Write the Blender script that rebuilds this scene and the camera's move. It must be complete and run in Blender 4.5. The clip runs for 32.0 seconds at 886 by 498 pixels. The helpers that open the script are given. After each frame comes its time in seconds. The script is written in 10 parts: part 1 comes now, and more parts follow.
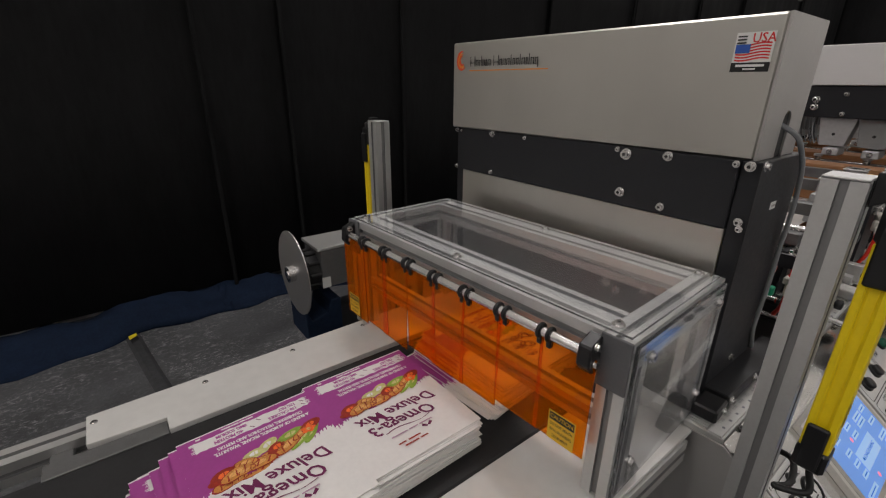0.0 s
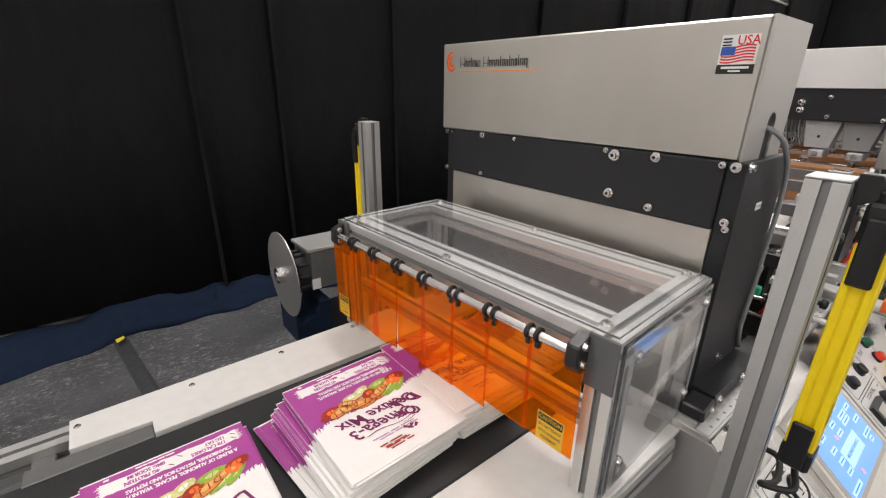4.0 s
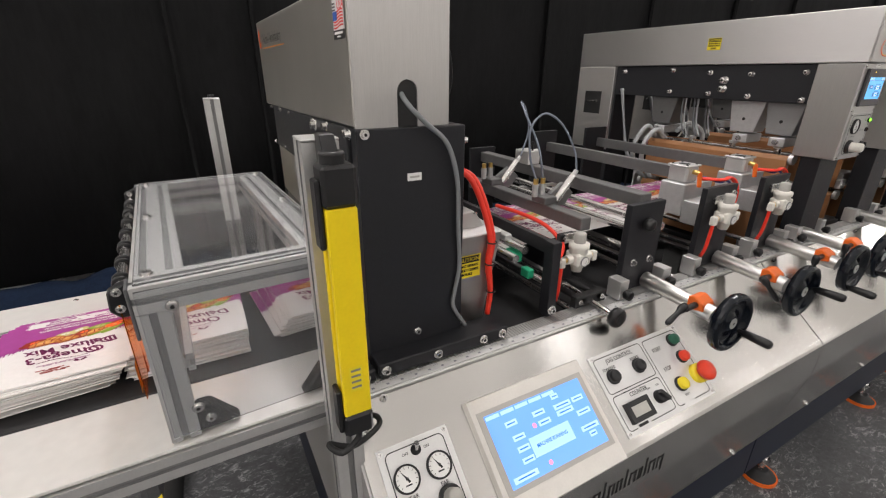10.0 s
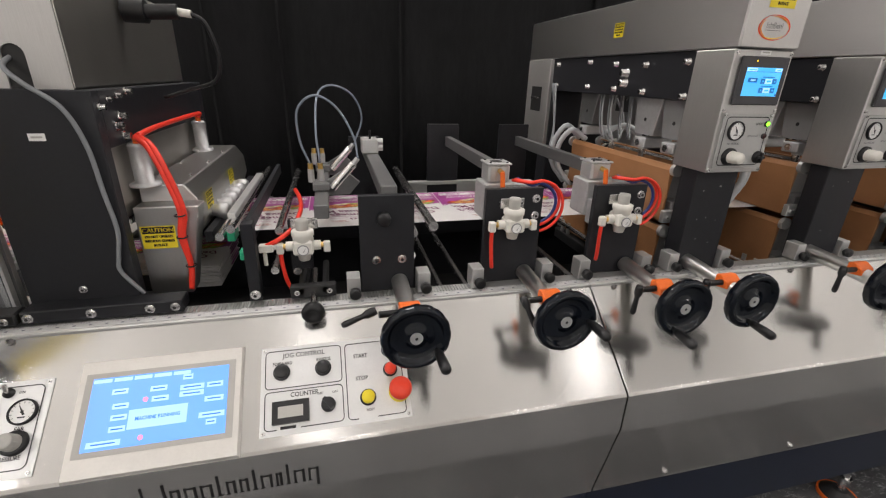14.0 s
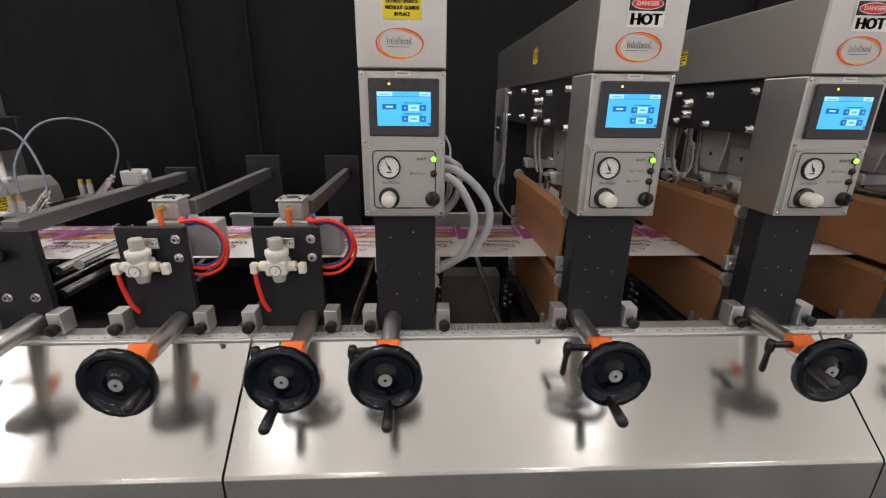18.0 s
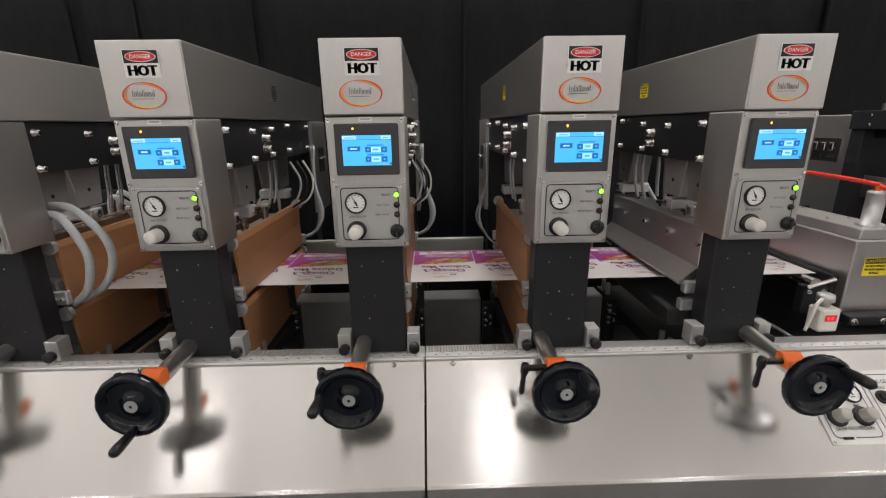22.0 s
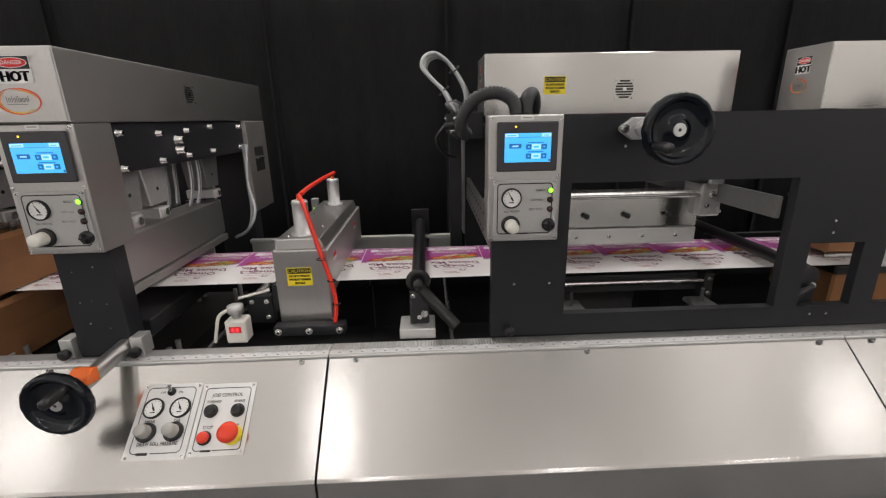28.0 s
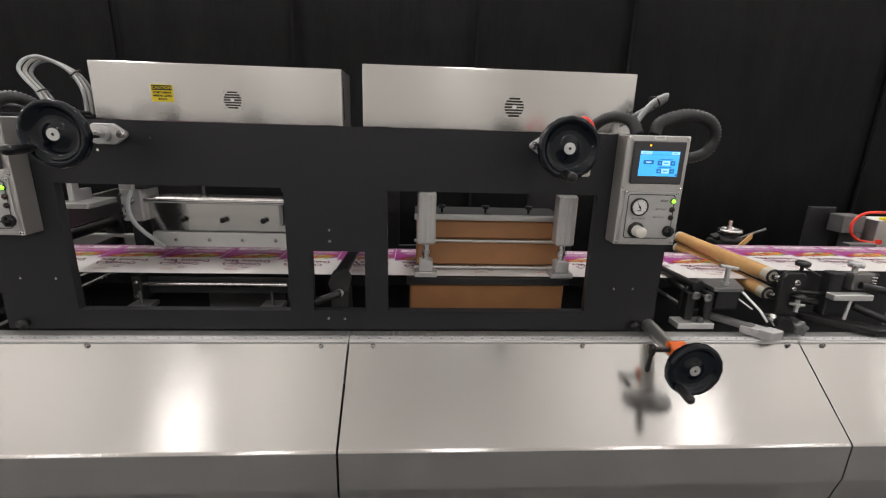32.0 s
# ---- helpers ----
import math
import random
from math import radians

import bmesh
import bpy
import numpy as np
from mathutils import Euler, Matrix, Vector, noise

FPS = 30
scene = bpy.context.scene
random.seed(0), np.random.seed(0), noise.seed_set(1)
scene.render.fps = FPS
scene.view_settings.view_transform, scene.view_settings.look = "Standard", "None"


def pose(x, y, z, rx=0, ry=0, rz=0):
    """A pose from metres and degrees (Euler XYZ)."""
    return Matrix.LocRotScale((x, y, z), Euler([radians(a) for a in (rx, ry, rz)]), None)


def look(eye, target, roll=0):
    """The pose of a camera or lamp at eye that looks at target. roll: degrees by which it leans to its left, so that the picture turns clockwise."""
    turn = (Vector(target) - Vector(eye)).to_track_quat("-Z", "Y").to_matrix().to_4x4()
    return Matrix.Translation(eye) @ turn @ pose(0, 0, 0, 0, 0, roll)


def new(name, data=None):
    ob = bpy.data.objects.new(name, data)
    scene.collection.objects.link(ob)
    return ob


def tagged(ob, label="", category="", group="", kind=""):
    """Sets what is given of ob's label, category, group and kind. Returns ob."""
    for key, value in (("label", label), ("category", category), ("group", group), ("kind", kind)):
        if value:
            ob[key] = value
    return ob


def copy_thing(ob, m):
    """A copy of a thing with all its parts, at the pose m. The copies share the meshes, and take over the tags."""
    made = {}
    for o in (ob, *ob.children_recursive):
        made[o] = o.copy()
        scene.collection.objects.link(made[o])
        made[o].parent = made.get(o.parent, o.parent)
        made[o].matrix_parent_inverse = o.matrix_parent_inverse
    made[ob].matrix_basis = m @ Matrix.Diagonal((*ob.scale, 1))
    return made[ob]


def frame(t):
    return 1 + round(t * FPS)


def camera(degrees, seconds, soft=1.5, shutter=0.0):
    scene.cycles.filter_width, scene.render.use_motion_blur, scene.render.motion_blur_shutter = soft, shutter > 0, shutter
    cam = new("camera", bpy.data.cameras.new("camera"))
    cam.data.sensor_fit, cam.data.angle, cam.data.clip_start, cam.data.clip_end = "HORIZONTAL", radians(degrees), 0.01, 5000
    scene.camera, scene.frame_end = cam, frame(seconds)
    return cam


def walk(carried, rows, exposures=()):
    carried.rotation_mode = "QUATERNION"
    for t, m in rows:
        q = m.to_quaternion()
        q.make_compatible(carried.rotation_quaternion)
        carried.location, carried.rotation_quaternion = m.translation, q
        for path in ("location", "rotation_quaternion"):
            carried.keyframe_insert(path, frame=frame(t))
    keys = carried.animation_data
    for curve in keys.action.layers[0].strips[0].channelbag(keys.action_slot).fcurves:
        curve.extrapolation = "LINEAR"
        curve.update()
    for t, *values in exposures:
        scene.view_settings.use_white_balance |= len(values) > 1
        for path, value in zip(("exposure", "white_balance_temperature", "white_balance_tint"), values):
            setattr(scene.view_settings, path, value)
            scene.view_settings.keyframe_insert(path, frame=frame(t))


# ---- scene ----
cam = camera(90.9, 32.0, soft=1.2)
PATH = [
    (0, (0.112, 0.0088, 1.3125), (1.1104, 1.3073, 0.6965), 0.5),
    (0.5, (0.1146, 0.0096, 1.3108), (1.12, 1.3037, 0.6965), 0.6),
    (1, (0.1155, 0.0105, 1.3108), (1.127, 1.2985, 0.6939), 0.8),
    (1.5, (0.1164, 0.0114, 1.3099), (1.1322, 1.2968, 0.6956), 0.9),
    (2, (0.1173, 0.0079, 1.3099), (1.1358, 1.2933, 0.7), 0.9),
    (2.5, (0.1164, 0.007, 1.3108), (1.1384, 1.2906, 0.7018), 0.8),
    (3, (0.1164, 0.0061, 1.3099), (1.1384, 1.2906, 0.7018), 0.8),
    (3.5, (0.1173, 0.007, 1.3108), (1.1401, 1.2897, 0.7018), 0.8),
    (5.5, (0.1138, 0.0018, 1.3108), (1.1358, 1.2836, 0.6983), 0.6),
    (6, (0.1146, 0.0026, 1.3108), (1.1358, 1.2836, 0.6965), 0.5),
    (6.5, (0.1155, 0.0044, 1.3151), (1.134, 1.2889, 0.7035), 0.5),
    (7, (0.1549, 0.0079, 1.3037), (1.1769, 1.2924, 0.6956), 1.2),
    (7.5, (0.2179, -0.0411, 1.3037), (1.2162, 1.2652, 0.7061), 1.4),
    (8, (0.2923, -0.1085, 1.2985), (1.2451, 1.2337, 0.7044), 1.4),
    (8.5, (0.392, -0.1575, 1.2933), (1.3142, 1.1996, 0.6851), 0.7),
    (9, (0.4891, -0.21, 1.2906), (1.3834, 1.1568, 0.6624), 0.5),
    (9.5, (0.5556, -0.2747, 1.2862), (1.4079, 1.1121, 0.6422), 0.2),
    (10, (0.63, -0.3806, 1.2889), (1.4219, 1.0377, 0.6379), 0.3),
    (10.5, (0.721, -0.4795, 1.2749), (1.4577, 0.9748, 0.637), 1.0),
    (11, (0.8304, -0.5285, 1.2626), (1.5094, 0.9476, 0.6134), 1.7),
    (11.5, (0.9538, -0.5793, 1.2714), (1.5951, 0.9161, 0.6265), 2.3),
    (12, (1.0413, -0.6204, 1.2722), (1.6362, 0.8881, 0.6151), 2.6),
    (12.5, (1.1182, -0.6659, 1.2705), (1.652, 0.8671, 0.616), 2.4),
    (13, (1.2066, -0.6764, 1.2609), (1.7001, 0.8724, 0.6134), 2.0),
    (13.5, (1.2976, -0.6571, 1.2556), (1.7421, 0.9056, 0.6055), 1.9),
    (15.5, (1.6914, -0.6239, 1.2521), (1.9311, 1.0054, 0.6598), 1.1),
    (16, (1.8322, -0.6335, 1.2548), (2.0011, 1.0132, 0.6895), 1.1),
    (16.5, (1.9443, -0.6475, 1.2477), (2.0624, 1.0097, 0.6974), 0.6),
    (17, (2.0799, -0.6422, 1.2548), (2.1735, 1.0194, 0.7149), 1.1),
    (17.5, (2.1831, -0.6291, 1.2644), (2.2549, 1.0325, 0.7175), 0.6),
    (18, (2.2794, -0.6282, 1.2688), (2.359, 1.0299, 0.7149), 0.6),
    (18.5, (2.4185, -0.6449, 1.274), (2.5078, 1.008, 0.7053), 1.2),
    (19, (2.5244, -0.6703, 1.2819), (2.611, 0.987, 0.728), 1.3),
    (19.5, (2.6128, -0.6729, 1.2819), (2.6941, 0.9914, 0.7472), 0.6),
    (20, (2.7099, -0.6667, 1.2836), (2.7807, 1.0019, 0.7639), 0.4),
    (20.5, (2.7991, -0.6484, 1.2915), (2.8481, 1.0229, 0.777), 0.0),
    (21, (2.8822, -0.644, 1.295), (2.9295, 1.0334, 0.7998), -0.5),
    (21.5, (2.9995, -0.6562, 1.2933), (3.0415, 1.0246, 0.8103), -0.9),
    (22, (3.1439, -0.6869, 1.3037), (3.1841, 0.9957, 0.8242), -0.8),
    (22.5, (3.2664, -0.6913, 1.3029), (3.3101, 0.9914, 0.8234), -0.8),
    (23, (3.3906, -0.6746, 1.2994), (3.4396, 1.0045, 0.8076), -0.4),
    (23.5, (3.5079, -0.6598, 1.3037), (3.5551, 1.015, 0.7989), -0.7),
    (24, (3.5997, -0.6589, 1.309), (3.6496, 1.0168, 0.8068), -1.3),
    (24.5, (3.7214, -0.6703, 1.3099), (3.7555, 1.0097, 0.8225), -1.4),
    (26.5, (4.1493, -0.6633, 1.3099), (4.2061, 1.0062, 0.7893), -0.8),
    (27, (4.2621, -0.6598, 1.3064), (4.3137, 1.0089, 0.7831), -1.3),
    (27.5, (4.396, -0.6834, 1.3134), (4.4476, 0.987, 0.7963), -1.2),
    (28, (4.5281, -0.7096, 1.3169), (4.5876, 0.966, 0.8146), -1.1),
    (28.5, (4.6489, -0.7026, 1.309), (4.7294, 0.9739, 0.8129), -1.1),
    (29, (4.788, -0.6921, 1.3073), (4.8956, 0.9818, 0.8059), -0.7),
    (29.5, (4.9105, -0.6947, 1.3108), (5.0234, 0.9774, 0.805), -0.0),
    (30, (5.0382, -0.7201, 1.3116), (5.1502, 0.9503, 0.8006), -0.3),
    (30.5, (5.1975, -0.7621, 1.3186), (5.2973, 0.9118, 0.8199), 0.0),
    (31, (5.3506, -0.7928, 1.316), (5.4381, 0.8881, 0.8374), 0.6),
    (31.5, (5.4968, -0.805, 1.316), (5.5781, 0.8802, 0.8505), 0.7),
    (32, (5.6481, -0.8164, 1.3169), (5.7523, 0.8698, 0.8592), 1.7),
]
walk(cam, [(t, look(eye, target, roll)) for t, eye, target, roll in PATH], exposures=[(0.0, -0.94), (0.2, -0.12), (0.5, 0.06), (32.0, 0.06)])

# ---------------------------------------------------------------- world and lights
world = bpy.data.worlds.new("hall_air")
scene.world = world
world.use_nodes = True
world.node_tree.nodes["Background"].inputs[0].default_value = (0.9, 0.95, 1.0, 1)
world.node_tree.nodes["Background"].inputs[1].default_value = 0.065

CEIL, LAMP_Z = 5.0, 3.55
# first three stand where the steel mirrors lamps; the others are added, unseen
LAMPS = [(x, -1.45, 1.9) for x in (1.1, 3.66, 8.23)] + [(x, -4.3, 20.5) for x in (-1.0, 1.4, 3.8, 6.2, 8.6)] + [(x, 1.2, 23.0) for x in (1.1, 3.6, 6.0)] + [(8.4, 1.2, 24.0), (10.8, -1.45, 25.0), (10.8, 1.2, 28.0), (10.8, -4.3, 25.0)]
# also added: brighten the faces turned to the west end
LAMPS += [(-1.4, -1.45, 18.0), (-1.4, 1.2, 22.0), (-3.4, -1.45, 22.0), (-3.4, 1.2, 18.0), (-3.4, -4.3, 24.0)]


LAMP_COLOR, UPLIGHT = (1.0, 0.948, 0.942), 18.0


def ceiling_lamp(x, y, power):
    lamp = bpy.data.lights.new("unseen_ceiling_glow", "AREA")
    lamp.shape, lamp.size, lamp.size_y = "RECTANGLE", 0.24, 0.70
    lamp.energy, lamp.color = power, LAMP_COLOR
    ob = new("unseen_ceiling_glow", lamp)
    ob.matrix_world = pose(x, y, LAMP_Z - 0.075)
    # added light onto the ceiling, from no known source
    up = bpy.data.lights.new("added_ceiling_fill", "AREA")
    up.shape, up.size, up.size_y, up.energy, up.color = "RECTANGLE", 0.24, 0.70, UPLIGHT, LAMP_COLOR
    new("added_ceiling_fill", up).matrix_world = pose(x, y, LAMP_Z + 0.06, 180)
    return ob


for lx, ly, lp in LAMPS:
    ceiling_lamp(lx, ly, lp)


# ---------------------------------------------------------------- materials
MATS = {}


def material(name, color, rough=0.5, metal=0.0, vary=0.12, scale=30.0, stretch=(1, 1, 1), bump=0.0, rough_vary=0.0,
             transmission=0.0, emit=0.0, alpha=1.0, ior=1.45, coat=0.0, fine=6.0, across=None):
    """A surface with a coarse and a fine variation of its colour, its gloss and its relief."""
    if name in MATS:
        return MATS[name]
    m = bpy.data.materials.new(name)
    m.use_nodes = True
    nodes, links = m.node_tree.nodes, m.node_tree.links
    p = nodes["Principled BSDF"]
    p.inputs["Base Color"].default_value = (*color, 1)
    p.inputs["Roughness"].default_value = rough
    p.inputs["Metallic"].default_value = metal
    p.inputs["IOR"].default_value = ior
    p.inputs["Transmission Weight"].default_value = transmission
    p.inputs["Alpha"].default_value = alpha
    p.inputs["Coat Weight"].default_value = coat
    if across:
        # brushed grain: the gloss spreads along this direction, across the grain
        p.inputs["Anisotropic"].default_value = 0.9 if rough < 0.3 else 0.8
        way = nodes.new("ShaderNodeCombineXYZ")
        for k in range(3):
            way.inputs[k].default_value = across[k]
        links.new(way.outputs[0], p.inputs["Tangent"])
    if emit:
        p.inputs["Emission Color"].default_value = (*color, 1)
        p.inputs["Emission Strength"].default_value = emit
    if vary or bump or rough_vary:
        place = nodes.new("ShaderNodeTexCoord")
        mapping = nodes.new("ShaderNodeMapping")
        mapping.inputs["Scale"].default_value = stretch
        links.new(place.outputs["Object"], mapping.inputs["Vector"])
        coarse, grain = nodes.new("ShaderNodeTexNoise"), nodes.new("ShaderNodeTexNoise")
        for n, s, d in ((coarse, scale, 3), (grain, scale * fine, 2)):
            n.inputs["Scale"].default_value = s
            n.inputs["Detail"].default_value = d
            links.new(mapping.outputs["Vector"], n.inputs["Vector"])
        both = nodes.new("ShaderNodeMath")
        both.operation = "ADD"
        links.new(coarse.outputs["Fac"], both.inputs[0])
        links.new(grain.outputs["Fac"], both.inputs[1])
        if vary:
            span = nodes.new("ShaderNodeMapRange")
            span.inputs["From Min"].default_value, span.inputs["From Max"].default_value = 0.6, 1.4
            span.inputs["To Min"].default_value, span.inputs["To Max"].default_value = 1 - vary, 1 + vary
            links.new(both.outputs[0], span.inputs["Value"])
            mix = nodes.new("ShaderNodeVectorMath")
            mix.operation = "SCALE"
            mix.inputs[0].default_value = color
            links.new(span.outputs[0], mix.inputs["Scale"])
            links.new(mix.outputs[0], p.inputs["Base Color"])
        if rough_vary:
            span = nodes.new("ShaderNodeMapRange")
            span.inputs["From Min"].default_value, span.inputs["From Max"].default_value = 0.6, 1.4
            span.inputs["To Min"].default_value, span.inputs["To Max"].default_value = rough - rough_vary, rough + rough_vary
            links.new(both.outputs[0], span.inputs["Value"])
            links.new(span.outputs[0], p.inputs["Roughness"])
        if bump:
            b = nodes.new("ShaderNodeBump")
            b.inputs["Strength"].default_value = bump
            b.inputs["Distance"].default_value = 0.001
            links.new(both.outputs[0], b.inputs["Height"])
            links.new(b.outputs[0], p.inputs["Normal"])
    MATS[name] = m
    return m


STEEL = material("brushed_steel_lengthwise", (0.59, 0.58, 0.56), 0.165, 1, 0.02, 30, (1, 60, 60), 0.03, 0.02, across=(0, 1, 0.82))
STEEL_UP = material("brushed_steel_upright", (0.58, 0.57, 0.56), 0.42, 1, 0.10, 22, (60, 60, 1), 0.06, 0.05, across=(1, 1, 0.02))
STEEL_BACK = material("brushed_steel_across", (0.57, 0.56, 0.55), 0.50, 1, 0.05, 30, (60, 1, 60), 0.06, 0.04, across=(0.6, 0.02, 1))
STEEL_HOOD = material("mill_finish_steel", (0.54, 0.525, 0.49), 0.38, 1, 0.05, 4, (1, 1, 0.5), 0.0, 0.0, fine=3.0)
CHROME = material("polished_steel", (0.70, 0.69, 0.68), 0.25, 1, 0.04, 60, (1, 1, 1), 0.0, 0.04)
ALU = material("anodised_aluminium", (0.62, 0.62, 0.61), 0.42, 0.75, 0.05, 40, (1, 1, 1), 0.03, 0.05)
# darker aluminium: painted shade in the profile slots, own grey of jaw bars and cases
ALU_DARK = material("dark_aluminium_and_slot_shade", (0.30, 0.30, 0.30), 0.55, 0.6, 0.05, 40)
ALU_CAST = material("cast_aluminium", (0.55, 0.55, 0.55), 0.5, 0.8, 0.12, 90, (1, 1, 1), 0.15, 0.06)
BLACK = material("black_powder_coat", (0.018, 0.0185, 0.0215), 0.42, 0, 0.12, 120, (1, 1, 1), 0.12, 0.05, ior=1.37)
DULL_STEEL = material("dull_grey_steel", (0.20, 0.20, 0.20), 0.42, 0.7, 0.10, 60, (1, 1, 1), 0.06, 0.05)
RULE_INK = material("grey_rule_ink", (0.24, 0.25, 0.28), 0.5, 0, 0)
BLACK_ROUGH = material("black_oxide", (0.022, 0.022, 0.023), 0.6, 0, 0.2, 80, (1, 1, 1), 0.1)
PLASTIC = material("black_moulded_plastic", (0.012, 0.012, 0.013), 0.33, 0, 0.1, 80, (1, 1, 1), 0.05)
GLOSS = material("black_gloss_plastic", (0.004, 0.006, 0.010), 0.13, 0, 0.1, 40, (1, 1, 1), 0.02, ior=1.36)
FLOOR_RUBBER = material("dusty_grey_rubber", (0.05, 0.052, 0.055), 0.7, 0, 0.3, 40, (1, 1, 1), 0.1)
NAVY = material("navy_base_paint", (0.006, 0.010, 0.024), 0.4, 0, 0.15, 20, (1, 1, 1), 0.05)
SATIN = material("satin_steel_tube", (0.58, 0.575, 0.56), 0.36, 1, 0.06, 40, (1, 0.2, 1), 0.05, 0.06)
RUBBER = material("black_rubber", (0.015, 0.015, 0.015), 0.75, 0, 0.15, 90, (1, 1, 1), 0.1)
GREY_PLASTIC = material("grey_moulded_plastic", (0.42, 0.41, 0.38), 0.45, 0, 0.05, 60)
WHITE_PLASTIC = material("ivory_plastic", (0.72, 0.70, 0.64), 0.4, 0, 0.05, 60)
BEZEL = material("pale_grey_bezel", (0.64, 0.62, 0.58), 0.36, 0.2, 0.04, 40)
CREAM = material("cream_plastic", (0.62, 0.58, 0.48), 0.42, 0, 0.06, 60)
CONTROL_PLATE = material("grey_printed_plate", (0.47, 0.47, 0.46), 0.4, 0.4, 0.05, 50)
CLEAR_TUBE = material("clear_bluish_tube", (0.20, 0.23, 0.28), 0.2, 0, 0.1, 60)
PLATE = material("printed_aluminium_plate", (0.72, 0.72, 0.71), 0.38, 0.25, 0.04, 50)
WHITE = material("white_enamel", (0.78, 0.78, 0.76), 0.4, 0, 0.04, 12)
TABLE = material("pale_grey_enamel", (0.61, 0.605, 0.58), 0.33, 0, 0.06, 8, (1, 1, 1), 0.02, 0.06)
GREY_INK = material("grey_ink", (0.13, 0.13, 0.135), 0.5, 0, 0)
SURROUND = material("dark_grey_screen_surround", (0.045, 0.043, 0.048), 0.4, 0, 0.06, 60)
INK = material("black_ink", (0.015, 0.015, 0.015), 0.5, 0, 0)
ORANGE_PAINT = material("orange_plastic", (0.85, 0.16, 0.02), 0.4, 0, 0.05, 50)
RED = material("red_plastic", (0.75, 0.05, 0.02), 0.3, 0, 0.05, 50)
RED_TUBE = material("red_polyurethane_tube", (0.82, 0.045, 0.025), 0.32, 0, 0.06, 40)
BLUE_TUBE = material("blue_polyurethane_tube", (0.03, 0.05, 0.22), 0.35, 0, 0.06, 40)
GREEN = material("green_plastic", (0.02, 0.12, 0.07), 0.35, 0, 0.05, 50)
GREEN_BRIGHT = material("green_film_strip", (0.02, 0.35, 0.18), 0.4, 0, 0.05, 50)
YELLOW = material("yellow_powder_coat", (0.88, 0.66, 0.01), 0.38, 0, 0.04, 40)
YELLOW_LABEL = material("yellow_label", (0.85, 0.68, 0.03), 0.45, 0, 0.03, 40)
AMBER_LABEL = material("amber_label", (0.78, 0.46, 0.03), 0.45, 0, 0.03, 40)
RED_LABEL = material("red_label", (0.70, 0.03, 0.03), 0.45, 0, 0.03, 40)
BLUE_LABEL = material("blue_label", (0.03, 0.10, 0.42), 0.45, 0, 0.03, 40)
LOGO_RED = material("logo_red", (0.85, 0.09, 0.03), 0.4, 0, 0)
LOGO_ORANGE = material("logo_orange", (0.92, 0.32, 0.04), 0.4, 0, 0)
LOGO_GOLD = material("logo_gold", (0.92, 0.62, 0.10), 0.4, 0, 0)
HOSE = material("translucent_grey_hose", (0.45, 0.47, 0.48), 0.35, 0, 0.1, 60, (1, 1, 1), 0.1)
CABLE = material("grey_cable", (0.22, 0.23, 0.24), 0.5, 0, 0.06, 60)
CABLE_BLACK = material("black_cable", (0.012, 0.012, 0.012), 0.5, 0, 0.06, 60)
TEFLON = material("brown_coated_glass_cloth", (0.35, 0.17, 0.075), 0.38, 0, 0.16, 14, (1, 1, 1), 0.12, 0.08, fine=40)
TAN = material("tan_cork_roller", (0.62, 0.36, 0.14), 0.65, 0, 0.12, 60, (1, 1, 1), 0.15)
COPPER = material("brass", (0.72, 0.48, 0.16), 0.3, 1, 0.05, 60)
BELT = material("black_conveyor_belt", (0.016, 0.016, 0.017), 0.6, 0, 0.2, 30, (1, 1, 1), 0.12)
PAPER = material("white_laminate_film", (0.80, 0.78, 0.76), 0.33, 0, 0.04, 25, (1, 1, 1), 0.06)
PURPLE = material("magenta_print", (0.37, 0.058, 0.28), 0.33, 0, 0.07, 30)
PRINT_TEXT = material("plum_print", (0.16, 0.012, 0.08), 0.4, 0, 0)
NUT = material("almond_print", (0.62, 0.26, 0.06), 0.4, 0, 0.35, 220)
NUT_DARK = material("cranberry_print", (0.34, 0.03, 0.015), 0.4, 0, 0.35, 220)
NUT_GREEN = material("pistachio_print", (0.28, 0.42, 0.06), 0.4, 0, 0.25, 200)
NUT_PALE = material("pepita_print", (0.60, 0.58, 0.24), 0.4, 0, 0.25, 200)
LCD = material("lit_blue_screen", (0.03, 0.42, 0.86), 0.2, 0, 0, emit=0.85)
SCREEN_BLUE = material("lit_operator_screen", (0.10, 0.30, 0.82), 0.18, 0, 0, emit=0.80)
SCREEN_PALE = material("lit_operator_screen_button", (0.30, 0.55, 0.98), 0.18, 0, 0, emit=0.85)
LCD_DARK = material("lit_screen_dark_blue", (0.01, 0.14, 0.42), 0.25, 0, 0, emit=0.6)
LCD_PALE = material("lit_screen_pale", (0.30, 0.66, 0.95), 0.2, 0, 0, emit=0.8)
LCD_RED = material("lit_screen_pink", (0.95, 0.25, 0.40), 0.25, 0, 0, emit=0.8)
LED_GREEN = material("lit_green_lamp", (0.25, 0.95, 0.04), 0.3, 0, 0, emit=2.2)
LED_OFF = material("dark_lamp_lens", (0.05, 0.02, 0.02), 0.2, 0, 0)
LED_AMBER = material("lit_amber_lamp", (1.0, 0.5, 0.02), 0.3, 0, 0, emit=2.5)
LED_RED = material("lit_red_digits", (1.0, 0.04, 0.06), 0.3, 0, 0, emit=1.5)
LAMP_GLOW = material("lit_lamp_diffuser", (1.0, 0.97, 0.92), 0.5, 0, 0, emit=1.2)
# pale surfaces out of view, added to bounce light
CEILING = material("unseen_pale_deck", (0.80, 0.79, 0.76), 0.8, 0, 0.08, 2)
WALL = material("unseen_pale_wall", (0.80, 0.79, 0.76), 0.8, 0, 0.06, 2)
